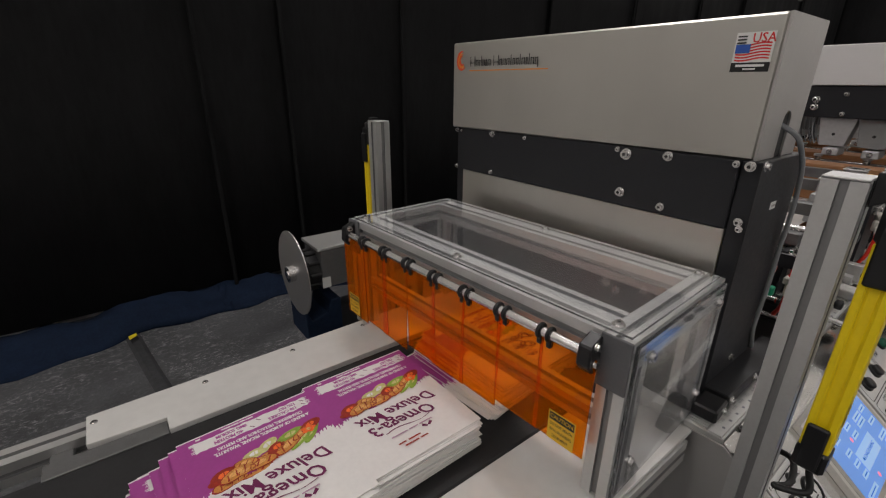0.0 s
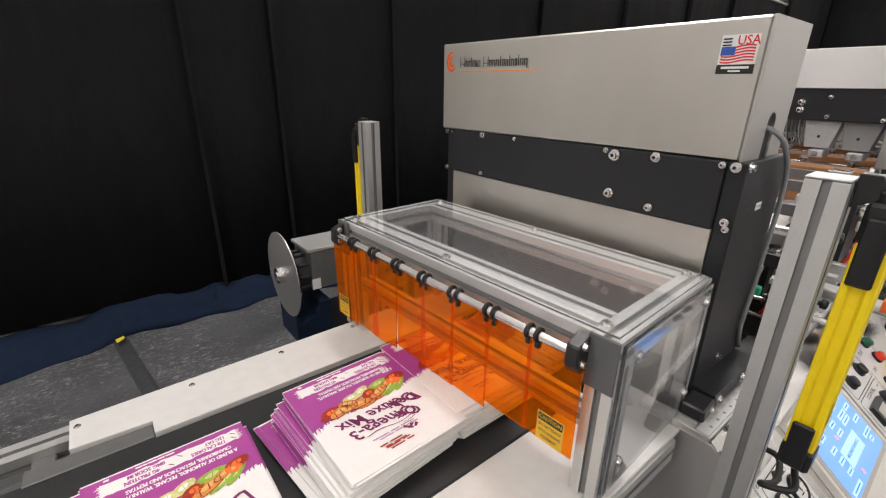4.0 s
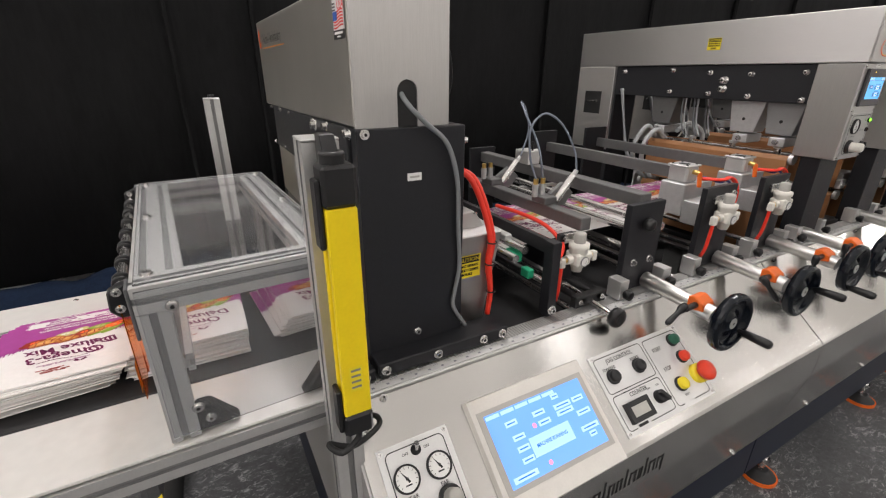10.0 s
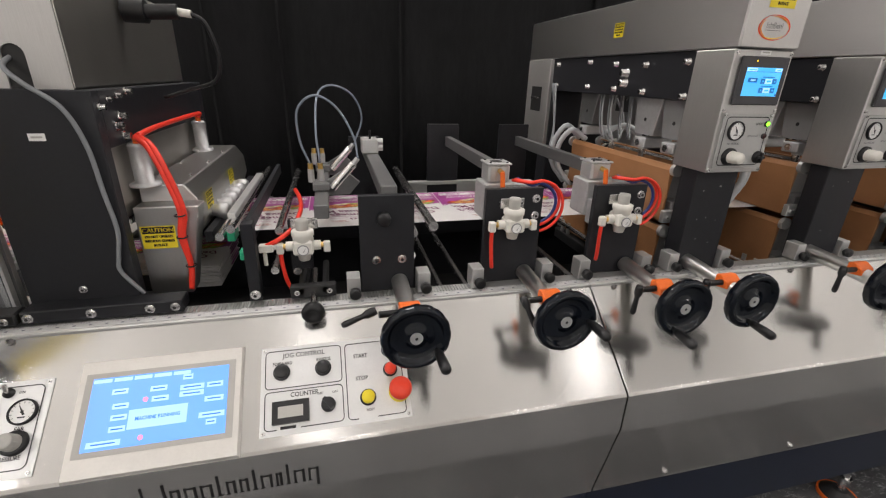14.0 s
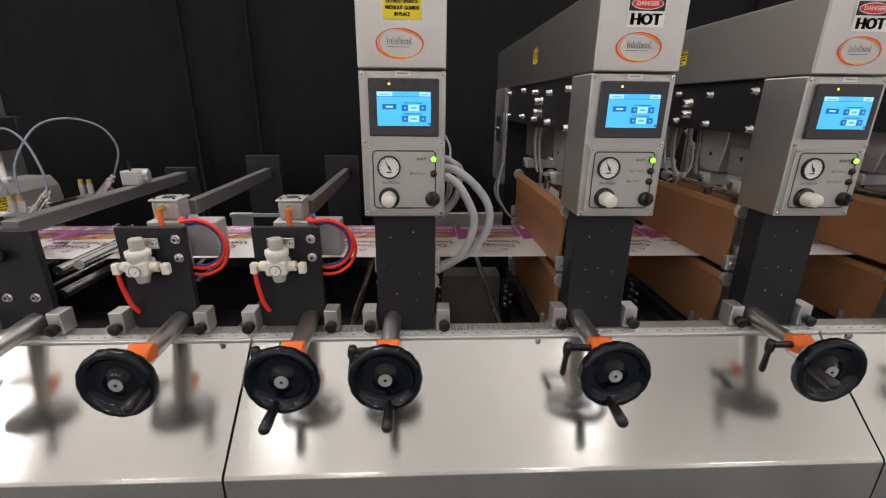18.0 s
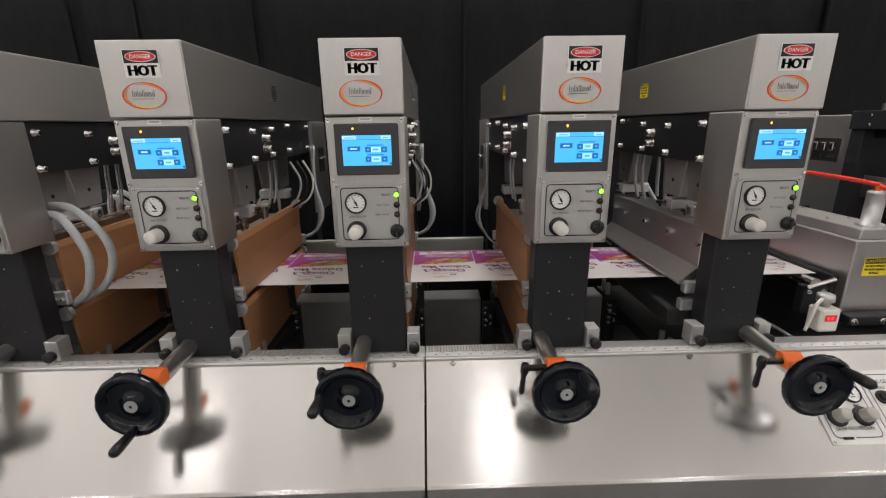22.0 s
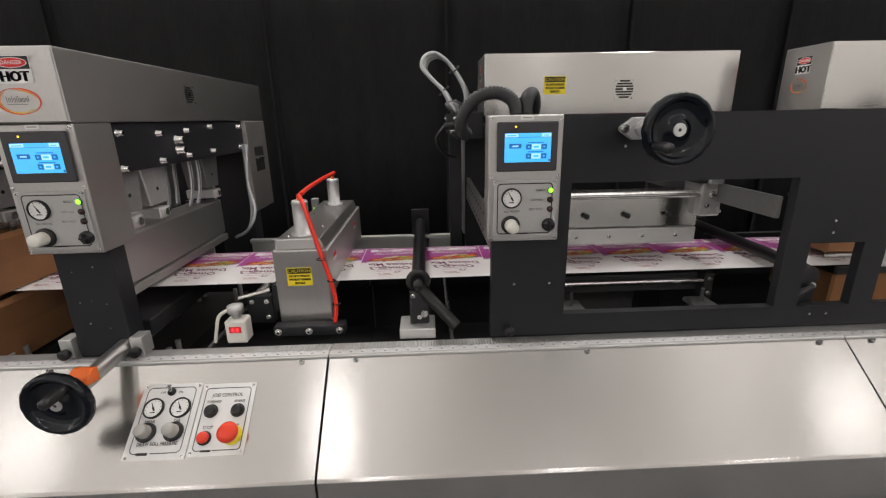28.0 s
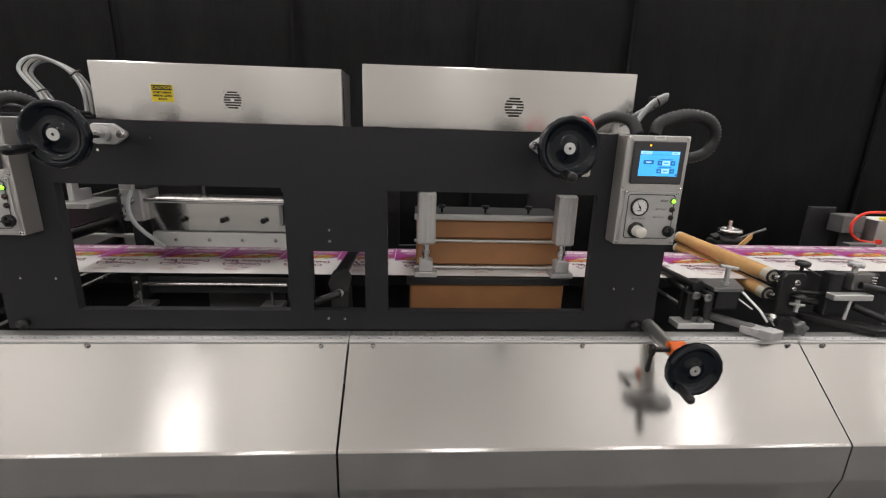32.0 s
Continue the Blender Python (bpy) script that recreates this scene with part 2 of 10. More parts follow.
CURTAIN = material("black_drape", (0.0115, 0.0115, 0.0118), 0.9, 0, 0.25, 8, (1, 1, 0.2), 0.1, ior=1.16)
BLUE_CLOTH = material("navy_cloth", (0.008, 0.016, 0.036), 0.85, 0, 0.3, 14, (1, 1, 1), 0.2, ior=1.25)
CLEAR = material("clear_polycarbonate", (0.95, 0.96, 0.96), 0.04, 0, 0, transmission=0.965, ior=1.80)
# grey tint stands in for haze reflected in the side panes
CLEAR_GREY = material("scuffed_haze_tint_polycarbonate", (0.84, 0.85, 0.86), 0.03, 0, 0, transmission=0.96, ior=1.36)
END_CAP = material("dark_grey_end_cap", (0.10, 0.10, 0.105), 0.5, 0, 0.08, 50)
COVER_GREY = material("satin_grey_cover_paint", (0.21, 0.21, 0.205), 0.45, 0, 0.10, 20, (1, 1, 1), 0.05, 0.06)
HOSE_BLACK = material("weathered_black_conduit", (0.035, 0.035, 0.037), 0.5, 0, 0.2, 60)
ORANGE_CLEAR = material("orange_pvc", (1.0, 0.27, 0.006), 0.08, 0, 0, transmission=0.86, ior=1.15)
for lit in (SCREEN_BLUE, SCREEN_PALE, LCD, LCD_PALE):
    cover = lit.node_tree.nodes["Principled BSDF"]
    cover.inputs["Coat Weight"].default_value, cover.inputs["Coat IOR"].default_value, cover.inputs["Coat Roughness"].default_value = 1.0, 1.9, 0.14
GAUGE_GLASS = material("gauge_dial", (0.82, 0.82, 0.80), 0.12, 0, 0.03, 40, coat=0.6)


def concrete():
    """Dark sealed concrete with cloudy tone, fine grain and patches of pale scraped scuffs."""
    m = bpy.data.materials.new("worn_dark_concrete")
    m.use_nodes = True
    nodes, links = m.node_tree.nodes, m.node_tree.links
    p = nodes["Principled BSDF"]
    place = nodes.new("ShaderNodeTexCoord")

    def noise(scale, detail, rough, warp=0.0, stretch=(1, 1, 1), turn=0.0):
        mapping = nodes.new("ShaderNodeMapping")
        mapping.inputs["Scale"].default_value, mapping.inputs["Rotation"].default_value = stretch, (0, 0, turn)
        links.new(place.outputs["Object"], mapping.inputs["Vector"])
        n = nodes.new("ShaderNodeTexNoise")
        n.inputs["Scale"].default_value, n.inputs["Detail"].default_value = scale, detail
        n.inputs["Roughness"].default_value, n.inputs["Distortion"].default_value = rough, warp
        links.new(mapping.outputs[0], n.inputs["Vector"])
        return n.outputs["Fac"]

    def span(value, a, b, lo, hi):
        r = nodes.new("ShaderNodeMapRange")
        for k, v in zip(("From Min", "From Max", "To Min", "To Max"), (a, b, lo, hi)):
            r.inputs[k].default_value = v
        links.new(value, r.inputs["Value"])
        return r.outputs[0]

    def times(a, b):
        n = nodes.new("ShaderNodeMath")
        n.operation = "MULTIPLY"
        links.new(a, n.inputs[0])
        links.new(b, n.inputs[1])
        return n.outputs[0]
    cloud = span(noise(2.1, 5, 0.6), 0.3, 0.7, 0.62, 1.45)
    grain = noise(60, 5, 0.7)
    patches = span(noise(2.6, 4, 0.55, 0.4), 0.42, 0.60, 0.12, 1.0)
    scrapes = span(noise(24, 10, 0.8, 1.2, (1, 2.0, 1), 0.7), 0.53, 0.60, 0.0, 1.0)
    flecks = span(noise(34, 6, 0.7, 0.3), 0.60, 0.74, 0.0, 0.6)
    pale = nodes.new("ShaderNodeMath")
    pale.operation, pale.use_clamp = "MULTIPLY_ADD", True
    links.new(patches, pale.inputs[0])
    links.new(scrapes, pale.inputs[1])
    links.new(flecks, pale.inputs[2])
    dark = nodes.new("ShaderNodeVectorMath")
    dark.operation = "SCALE"
    dark.inputs[0].default_value = (0.085, 0.087, 0.091)
    links.new(times(cloud, span(grain, 0.3, 0.7, 0.72, 1.28)), dark.inputs["Scale"])
    mix = nodes.new("ShaderNodeMix")
    mix.data_type = "RGBA"
    links.new(pale.outputs[0], mix.inputs[0])
    links.new(dark.outputs[0], mix.inputs[6])
    mix.inputs[7].default_value = (0.42, 0.42, 0.42, 1)
    links.new(mix.outputs[2], p.inputs["Base Color"])
    links.new(span(cloud, 0.6, 1.4, 0.38, 0.58), p.inputs["Roughness"])
    b = nodes.new("ShaderNodeBump")
    b.inputs["Strength"].default_value, b.inputs["Distance"].default_value = 0.2, 0.002
    links.new(grain, b.inputs["Height"])
    links.new(b.outputs[0], p.inputs["Normal"])
    return m


CONCRETE = concrete()


# ---------------------------------------------------------------- mesh tools
def box(bm, x0, x1, y0, y1, z0, z1, bev=0.0, m=0, seg=1):
    v = [bm.verts.new((x, y, z)) for z in (z0, z1) for y in (y0, y1) for x in (x0, x1)]
    fs = [bm.faces.new([v[i] for i in q]) for q in ((0, 2, 3, 1), (4, 5, 7, 6), (0, 1, 5, 4), (2, 6, 7, 3), (0, 4, 6, 2), (1, 3, 7, 5))]
    for f in fs:
        f.material_index = m
    if bev:
        es = list({e for f in fs for e in f.edges})
        out = bmesh.ops.bevel(bm, geom=es, offset=bev, segments=seg, affect="EDGES", profile=0.5)
        for f in out["faces"]:
            f.material_index = m
    return v


def prism(bm, outline, axis, a, b, m=0, bev=0.0):
    """A plate: an outline of two coordinates (the other two axes in order), from a to b along the axis."""
    def at(p, c):
        q = list(p)
        q.insert(axis, c)
        return bm.verts.new(q)
    lo, hi = [at(p, a) for p in outline], [at(p, b) for p in outline]
    n = len(outline)
    fs = [bm.faces.new(lo[::-1]), bm.faces.new(hi)]
    fs += [bm.faces.new((lo[i], lo[(i + 1) % n], hi[(i + 1) % n], hi[i])) for i in range(n)]
    bmesh.ops.recalc_face_normals(bm, faces=fs)
    for f in fs:
        f.material_index = m
    if bev:
        out = bmesh.ops.bevel(bm, geom=list({e for f in fs for e in f.edges}), offset=bev, segments=1, affect="EDGES", profile=0.5)
        for f in out["faces"]:
            f.material_index = m
    return fs


def basis(w):
    w = Vector(w).normalized()
    u = w.orthogonal().normalized()
    return u, w.cross(u), w


def cyl(bm, p, q, r, n=16, m=0, r2=None, caps=True, cap_m=None):
    p, q = Vector(p), Vector(q)
    u, v, _ = basis(q - p)
    r2 = r if r2 is None else r2
    ang = [2 * math.pi * i / n for i in range(n)]
    lo = [bm.verts.new(p + r * (math.cos(a) * u + math.sin(a) * v)) for a in ang]
    hi = [bm.verts.new(q + r2 * (math.cos(a) * u + math.sin(a) * v)) for a in ang]
    for i in range(n):
        f = bm.faces.new((lo[i], lo[(i + 1) % n], hi[(i + 1) % n], hi[i]))
        f.smooth, f.material_index = True, m
    if caps:
        for ring, back in ((lo, True), (hi, False)):
            c = [bm.verts.new(x.co) for x in ring]
            f = bm.faces.new(c[::-1] if back else c)
            f.material_index = m if cap_m is None else cap_m


def lathe(bm, p, q, profile, n=24, m=0):
    """A turned body round the line from p: profile of (distance along it in metres, radius)."""
    p = Vector(p)
    u, v, w = basis(Vector(q) - p)
    rings = []
    for d, r in profile:
        rings.append([bm.verts.new(p + d * w + max(r, 1e-5) * (math.cos(2 * math.pi * i / n) * u + math.sin(2 * math.pi * i / n) * v)) for i in range(n)])
    for a, b in zip(rings, rings[1:]):
        for i in range(n):
            f = bm.faces.new((a[i], a[(i + 1) % n], b[(i + 1) % n], b[i]))
            f.smooth, f.material_index = True, m


def smooth_line(points, per=6):
    pts = [Vector(p) for p in points]
    pts = [2 * pts[0] - pts[1], *pts, 2 * pts[-1] - pts[-2]]
    out = []
    for a, b, c, d in zip(pts, pts[1:], pts[2:], pts[3:]):
        for k in range(per):
            t = k / per
            out.append(0.5 * (2 * b + (c - a) * t + (2 * a - 5 * b + 4 * c - d) * t * t + (3 * b - a - 3 * c + d) * t**3))
    return [*out, pts[-2]]


def tube(bm, points, r, n=8, m=0, per=6, ribs=0.0):
    line = smooth_line(points, per)
    u = None
    rings = []
    for i, p in enumerate(line):
        w = (line[min(i + 1, len(line) - 1)] - line[max(i - 1, 0)]).normalized()
        u = (w.orthogonal() if u is None else u - w * u.dot(w)).normalized()
        v = w.cross(u)
        rr = r * (1 + ribs * (1 if i % 2 else -1))
        rings.append([bm.verts.new(p + rr * (math.cos(2 * math.pi * k / n) * u + math.sin(2 * math.pi * k / n) * v)) for k in range(n)])
    for a, b in zip(rings, rings[1:]):
        for k in range(n):
            f = bm.faces.new((a[k], a[(k + 1) % n], b[(k + 1) % n], b[k]))
            f.smooth, f.material_index = True, m
    for ring, back in ((rings[0], True), (rings[-1], False)):
        f = bm.faces.new(ring[::-1] if back else ring)
        f.material_index = m


def ring(bm, c, axis, R, r, n=32, k=10, m=0):
    u, v, w = basis(axis)
    c = Vector(c)
    rows = []
    for i in range(n):
        a = 2 * math.pi * i / n
        d = math.cos(a) * u + math.sin(a) * v
        rows.append([bm.verts.new(c + d * (R + r * math.cos(2 * math.pi * j / k)) + w * r * math.sin(2 * math.pi * j / k)) for j in range(k)])
    for i in range(n):
        for j in range(k):
            f = bm.faces.new((rows[i][j], rows[(i + 1) % n][j], rows[(i + 1) % n][(j + 1) % k], rows[i][(j + 1) % k]))
            f.smooth, f.material_index = True, m


def bolt(bm, p, way, r=0.005, h=0.004, m=0):
    p, w = Vector(p), Vector(way).normalized()
    cyl(bm, p, p + h * 0.35 * w, r * 1.45, 14, m)
    cyl(bm, p + h * 0.35 * w, p + h * 1.5 * w, r, 12, m)
    # flat black hexagon stands in for the shade in the socket
    cyl(bm, p + h * 1.5 * w, p + h * 1.52 * w, r * 0.5, 6, m + 1)


def flat(bm, pts, m=0):
    f = bm.faces.new([bm.verts.new(p) for p in pts])
    f.material_index = m
    return f


def disc(bm, c, u, v, ru, rv, n=20, m=0):
    c, u, v = Vector(c), Vector(u), Vector(v)
    return flat(bm, [c + ru * math.cos(2 * math.pi * i / n) * u + rv * math.sin(2 * math.pi * i / n) * v for i in range(n)], m)


TEXTS = {}


def letters(words):
    """The outline of some words, one unit high, centred, as lists of points and faces."""
    if words not in TEXTS:
        curve = bpy.data.curves.new("words", "FONT")
        curve.body, curve.align_x, curve.align_y = words, "CENTER", "CENTER"
        curve.resolution_u = 2
        curve.offset = 0.012
        ob = new("words", curve)
        mesh = bpy.data.meshes.new_from_object(ob.evaluated_get(bpy.context.evaluated_depsgraph_get()))
        TEXTS[words] = ([v.co.copy() for v in mesh.vertices], [tuple(p.vertices) for p in mesh.polygons])
        bpy.data.objects.remove(ob)
        bpy.data.curves.remove(curve)
        bpy.data.meshes.remove(mesh)
    return TEXTS[words]


def write(bm, words, c, u, v, size, m=0, wide=1.0):
    co, faces = letters(words)
    c, u, v = Vector(c), Vector(u).normalized(), Vector(v).normalized()
    vs = [bm.verts.new(c + size * (wide * p.x * u + p.y * v)) for p in co]
    for f in faces:
        try:
            bm.faces.new([vs[i] for i in f]).material_index = m
        except ValueError:
            pass


def mesh_of(name, bm, mats):
    me = bpy.data.meshes.new(name)
    bm.normal_update()
    bm.to_mesh(me)
    bm.free()
    for k in mats if isinstance(mats, (list, tuple)) else (mats,):
        me.materials.append(k)
    return me


def thing(name, at, label, category, group="", kind=""):
    ob = new(name)
    ob.empty_display_size = 0.05
    ob.matrix_world = pose(*at)
    ob["base"] = at
    return tagged(ob, label, category, group, kind)


def part(name, bm, mats, parent, label="", kind=""):
    ob = new(name, mesh_of(name, bm, mats))
    ob.parent = parent
    top = parent
    while top.parent:
        top = top.parent
    if parent is top and top.type == "EMPTY":
        ob.matrix_parent_inverse = pose(*top["base"]).inverted()
    return tagged(ob, label, "", "", kind)


def single(name, bm, mats, label, category="", group="", kind=""):
    return tagged(new(name, mesh_of(name, bm, mats)), label, category, group, kind)


def profile_bar(bm, p, q, a, b, up=(0, 0, 1), slots=1, m=0):
    """A slotted aluminium bar from p to q; a across `up` x way, b along up. Material m body, m + 1 slot, darker for its
    shade.
    """
    p, q = Vector(p), Vector(q)
    w = (q - p).normalized()
    v = Vector(up)
    v = (v - w * v.dot(w)).normalized()
    u = v.cross(w)
    g, d = 0.0045, 0.006

    def side(half, other, count):
        """Points along one side from -half to half, dipping into the slots."""
        pts = [(-half, 0)]
        for k in range(count):
            c = -half + (2 * k + 1) * half / count
            pts += [(c - g, 0), (c - g, d), (c + g, d), (c + g, 0)]
        return pts
    na, nb = (slots, 1) if a >= b else (1, slots)
    if slots == 1:
        na = nb = 1
    out = []
    for s, dd in side(a / 2, b, na):
        out.append((s, -b / 2 + dd))
    for s, dd in side(b / 2, a, nb):
        out.append((a / 2 - dd, s))
    for s, dd in side(a / 2, b, na):
        out.append((-s, b / 2 - dd))
    for s, dd in side(b / 2, a, nb):
        out.append((-a / 2 + dd, -s))
    lo = [bm.verts.new(p + x * u + y * v) for x, y in out]
    hi = [bm.verts.new(q + x * u + y * v) for x, y in out]
    n = len(out)
    for i in range(n):
        f = bm.faces.new((lo[i], lo[(i + 1) % n], hi[(i + 1) % n], hi[i]))
        # slot faces get the darker aluminium, so their shade is in the colour
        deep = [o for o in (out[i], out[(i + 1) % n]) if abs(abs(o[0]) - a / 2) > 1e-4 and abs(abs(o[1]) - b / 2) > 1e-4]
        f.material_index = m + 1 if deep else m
    for r, back in ((lo, True), (hi, False)):
        f = bm.faces.new([bm.verts.new(x.co) for x in (r[::-1] if back else r)])
        f.material_index = m


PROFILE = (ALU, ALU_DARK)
BOLT = (CHROME, INK)


# ---------------------------------------------------------------- the hall
X0, X1, Y0, Y1 = -4.5, 12.0, -5.6, 2.95


def hall():
    bm = bmesh.new()
    box(bm, X0 - 0.2, X1 + 0.2, Y0 - 0.2, Y1 + 0.4, -0.15, 0.0)
    single("floor", bm, CONCRETE, "worn dark grey concrete floor with pale scuffs", "floor", kind="structure")
    # unseen ceiling, added as a pale surface for the sloping steel to mirror
    bm = bmesh.new()
    box(bm, X0, X1, Y0, Y1 + 0.2, CEIL + 0.05, CEIL + 0.2)
    for k in range(9):
        box(bm, X0, X1, Y0 + 0.6 + k * 1.05, Y0 + 0.68 + k * 1.05, CEIL - 0.07, CEIL + 0.05)
    single("ceiling", bm, CEILING, "unseen pale ceiling with joists, added to bounce light", "ceiling", kind="structure")
    # unseen walls, added so their pale faces throw light back on the machine
    for name, b in (("wall_south", (X0, X1, Y0 - 0.2, Y0)), ("wall_west", (X0 - 0.2, X0, Y0 - 0.2, Y1 + 0.2)),
                    ("wall_east", (X1, X1 + 0.2, Y0 - 0.2, Y1 + 0.2)), ("wall_north", (X0, X1, Y1 + 0.15, Y1 + 0.3))):
        bm = bmesh.new()
        box(bm, *b, 0, CEIL + 0.05)
        single(name, bm, WALL, "unseen pale hall wall, added to bounce light", "wall", kind="structure")


def ceiling_lights():
    first = None
    # fixtures for every lamp, the added ones too; none comes into view
    for lx, ly, _ in LAMPS:
        if first is None:
            first = thing("unseen_ceiling_light", (lx, ly, LAMP_Z - 0.07), "unseen long white pendant light with a lit diffuser", "ceiling light", "ceiling lights")
            bm = bmesh.new()
            box(bm, lx - 0.15, lx + 0.15, ly - 0.39, ly + 0.39, LAMP_Z - 0.06, LAMP_Z + 0.05, 0.006)
            part("housing", bm, WHITE, first)
            bm = bmesh.new()
            box(bm, lx - 0.12, lx + 0.12, ly - 0.35, ly + 0.35, LAMP_Z - 0.07, LAMP_Z - 0.062)
            part("diffuser", bm, LAMP_GLOW, first, "lit white diffuser")
            for d in (-0.3, 0.3):
                bm = bmesh.new()
                cyl(bm, (lx, ly + d, LAMP_Z + 0.05), (lx, ly + d, CEIL + 0.05), 0.004, 8)
                part("hanging_rod", bm, CHROME, first)
        else:
            copy_thing(first, pose(lx, ly, LAMP_Z - 0.07))


def drapes():
    """Black drapes in widths along the far side, with folds, and navy cloth lying along their hem."""
    rng = random.Random(3)
    edges = [-0.82, 0.62, 1.08, 1.9, 3.42, 4.72, 6.1, 7.3, 9.5, 11.9]
    for a, b in zip(edges, edges[1:]):
        top = 2.36 if b < 6.2 else 2.62 if b < 9.6 else 3.2
        t = thing("drape", ((a + b) / 2, Y1 - 0.1, 0.12), "black floor-length drape hung along the wall", "curtain", "black drapes")
        bm = bmesh.new()
        n = max(8, int((b - a) / 0.045))
        ph = rng.uniform(0, 6)
        rows = []
        for z in (0.12, 1.2, 2.0, top):
            rows.append([bm.verts.new((a - 0.02 + (b - a + 0.04) * i / n,
                                       Y1 - 0.1 + 0.007 * math.sin(ph + 9 * i / n * (b - a) + 0.3 * z) + 0.002 * math.sin(2.3 * ph + 31 * i / n * (b - a))
                                       - (0.05 if i in (0, n) else 0) * (1 if i == 0 else 0.3), z)) for i in range(n + 1)])
        for r, q in zip(rows, rows[1:]):
            for i in range(n):
                bm.faces.new((r[i], r[i + 1], q[i + 1], q[i])).smooth = True
        part("cloth_panel", bm, CURTAIN, t).modifiers.new("cloth", "SOLIDIFY").thickness = 0.006
        bm = bmesh.new()
        box(bm, a - 0.026, a - 0.004, Y1 - 0.168, Y1 - 0.152, 0.12, top, 0.004)
        part("edge_hem", bm, CURTAIN, t)
        bm = bmesh.new()
        cyl(bm, (a, Y1 - 0.1, top + 0.012), (b - 0.01, Y1 - 0.1, top + 0.012), 0.019, 14)
        part("hanging_pipe", bm, ALU, t)
    # the run turns the corner at the far end of the hall
    for c0, c1 in ((0.6, 1.75), (1.72, 2.84)):
        t = thing("drape", (X1 - 0.15, (c0 + c1) / 2, 0.05), "black floor-length drape hung across the hall's end", "curtain", "black drapes")
        bm = bmesh.new()
        n = 26
        rows = [[bm.verts.new((X1 - 0.15 + 0.008 * math.sin(9 * i / n + 3 * c0), c0 + (c1 - c0) * i / n, z)) for i in range(n + 1)] for z in (0.05, 1.7, 3.6)]
        for r, q in zip(rows, rows[1:]):
            for i in range(n):
                bm.faces.new((r[i], q[i], q[i + 1], r[i + 1])).smooth = True
        part("cloth_panel", bm, CURTAIN, t).modifiers.new("cloth", "SOLIDIFY").thickness = 0.006
        bm = bmesh.new()
        cyl(bm, (X1 - 0.15, c0, 3.612), (X1 - 0.15, c1, 3.612), 0.019, 14)
        part("hanging_pipe", bm, ALU, t)
    # navy cloth bunched on the floor, in lengths
    for c0, c1 in ((-0.80, 0.55), (0.50, 2.1), (2.05, 3.9), (3.85, 5.6), (5.55, 7.6), (7.55, 9.7), (9.65, 11.8)):
        bm = bmesh.new()
        n, k = int((c1 - c0) / 0.06), 9
        rows = []
        for i in range(n + 1):
            x = c0 + (c1 - c0) * i / n
            wob = 0.05 * math.sin(3.1 * x) + 0.03 * math.sin(7.3 * x + 1) + 0.02 * math.sin(17 * x)
            fat = 0.115 + 0.030 * math.sin(4.3 * x + 0.5) + 0.02 * math.sin(11 * x) + 0.012 * math.sin(23 * x + 2)
            rows.append([])
            for j in range(k + 1):
                f = j / k
                y = Y1 - 0.3 + wob * (1 - f) + 0.22 * f
                z = 0.005 + fat * math.sin(0.5 * math.pi * f) + 0.03 * math.sin(5 * x + 4 * f) * math.sin(math.pi * f) + 0.01 * math.sin(26 * x + 7 * f) * math.sin(math.pi * f)
                rows[-1].append(bm.verts.new((x, y, z)))
        for r, q in zip(rows, rows[1:]):
            for j in range(k):
                bm.faces.new((r[j], q[j], q[j + 1], r[j + 1])).smooth = True
        ob = single("floor_cloth", bm, BLUE_CLOTH, "navy blue cloth bunched along the floor under the drapes", "cloth", "floor cloths")
        ob.modifiers.new("cloth", "SOLIDIFY").thickness = 0.008


hall()
ceiling_lights()
drapes()


# ---------------------------------------------------------------- machine base
SEAMS = [0.760, 1.935, 3.122, 4.300, 5.485, 6.640, 7.82]
TOP_Y, TOP_Z, LOW_Y, LOW_Z = 0.157, 0.811, -0.028, 0.659     # the sloping panel's edges
N_SLOPE = Vector((0, -(TOP_Z - LOW_Z), TOP_Y - LOW_Y)).normalized()
U_SLOPE = Vector((0, TOP_Y - LOW_Y, TOP_Z - LOW_Z)).normalized()
BACK_Y = 0.94


def on_slope(x, y, lift=0.0):
    z = LOW_Z + (y - LOW_Y) * (TOP_Z - LOW_Z) / (TOP_Y - LOW_Y)
    return Vector((x, y, z)) + lift * N_SLOPE


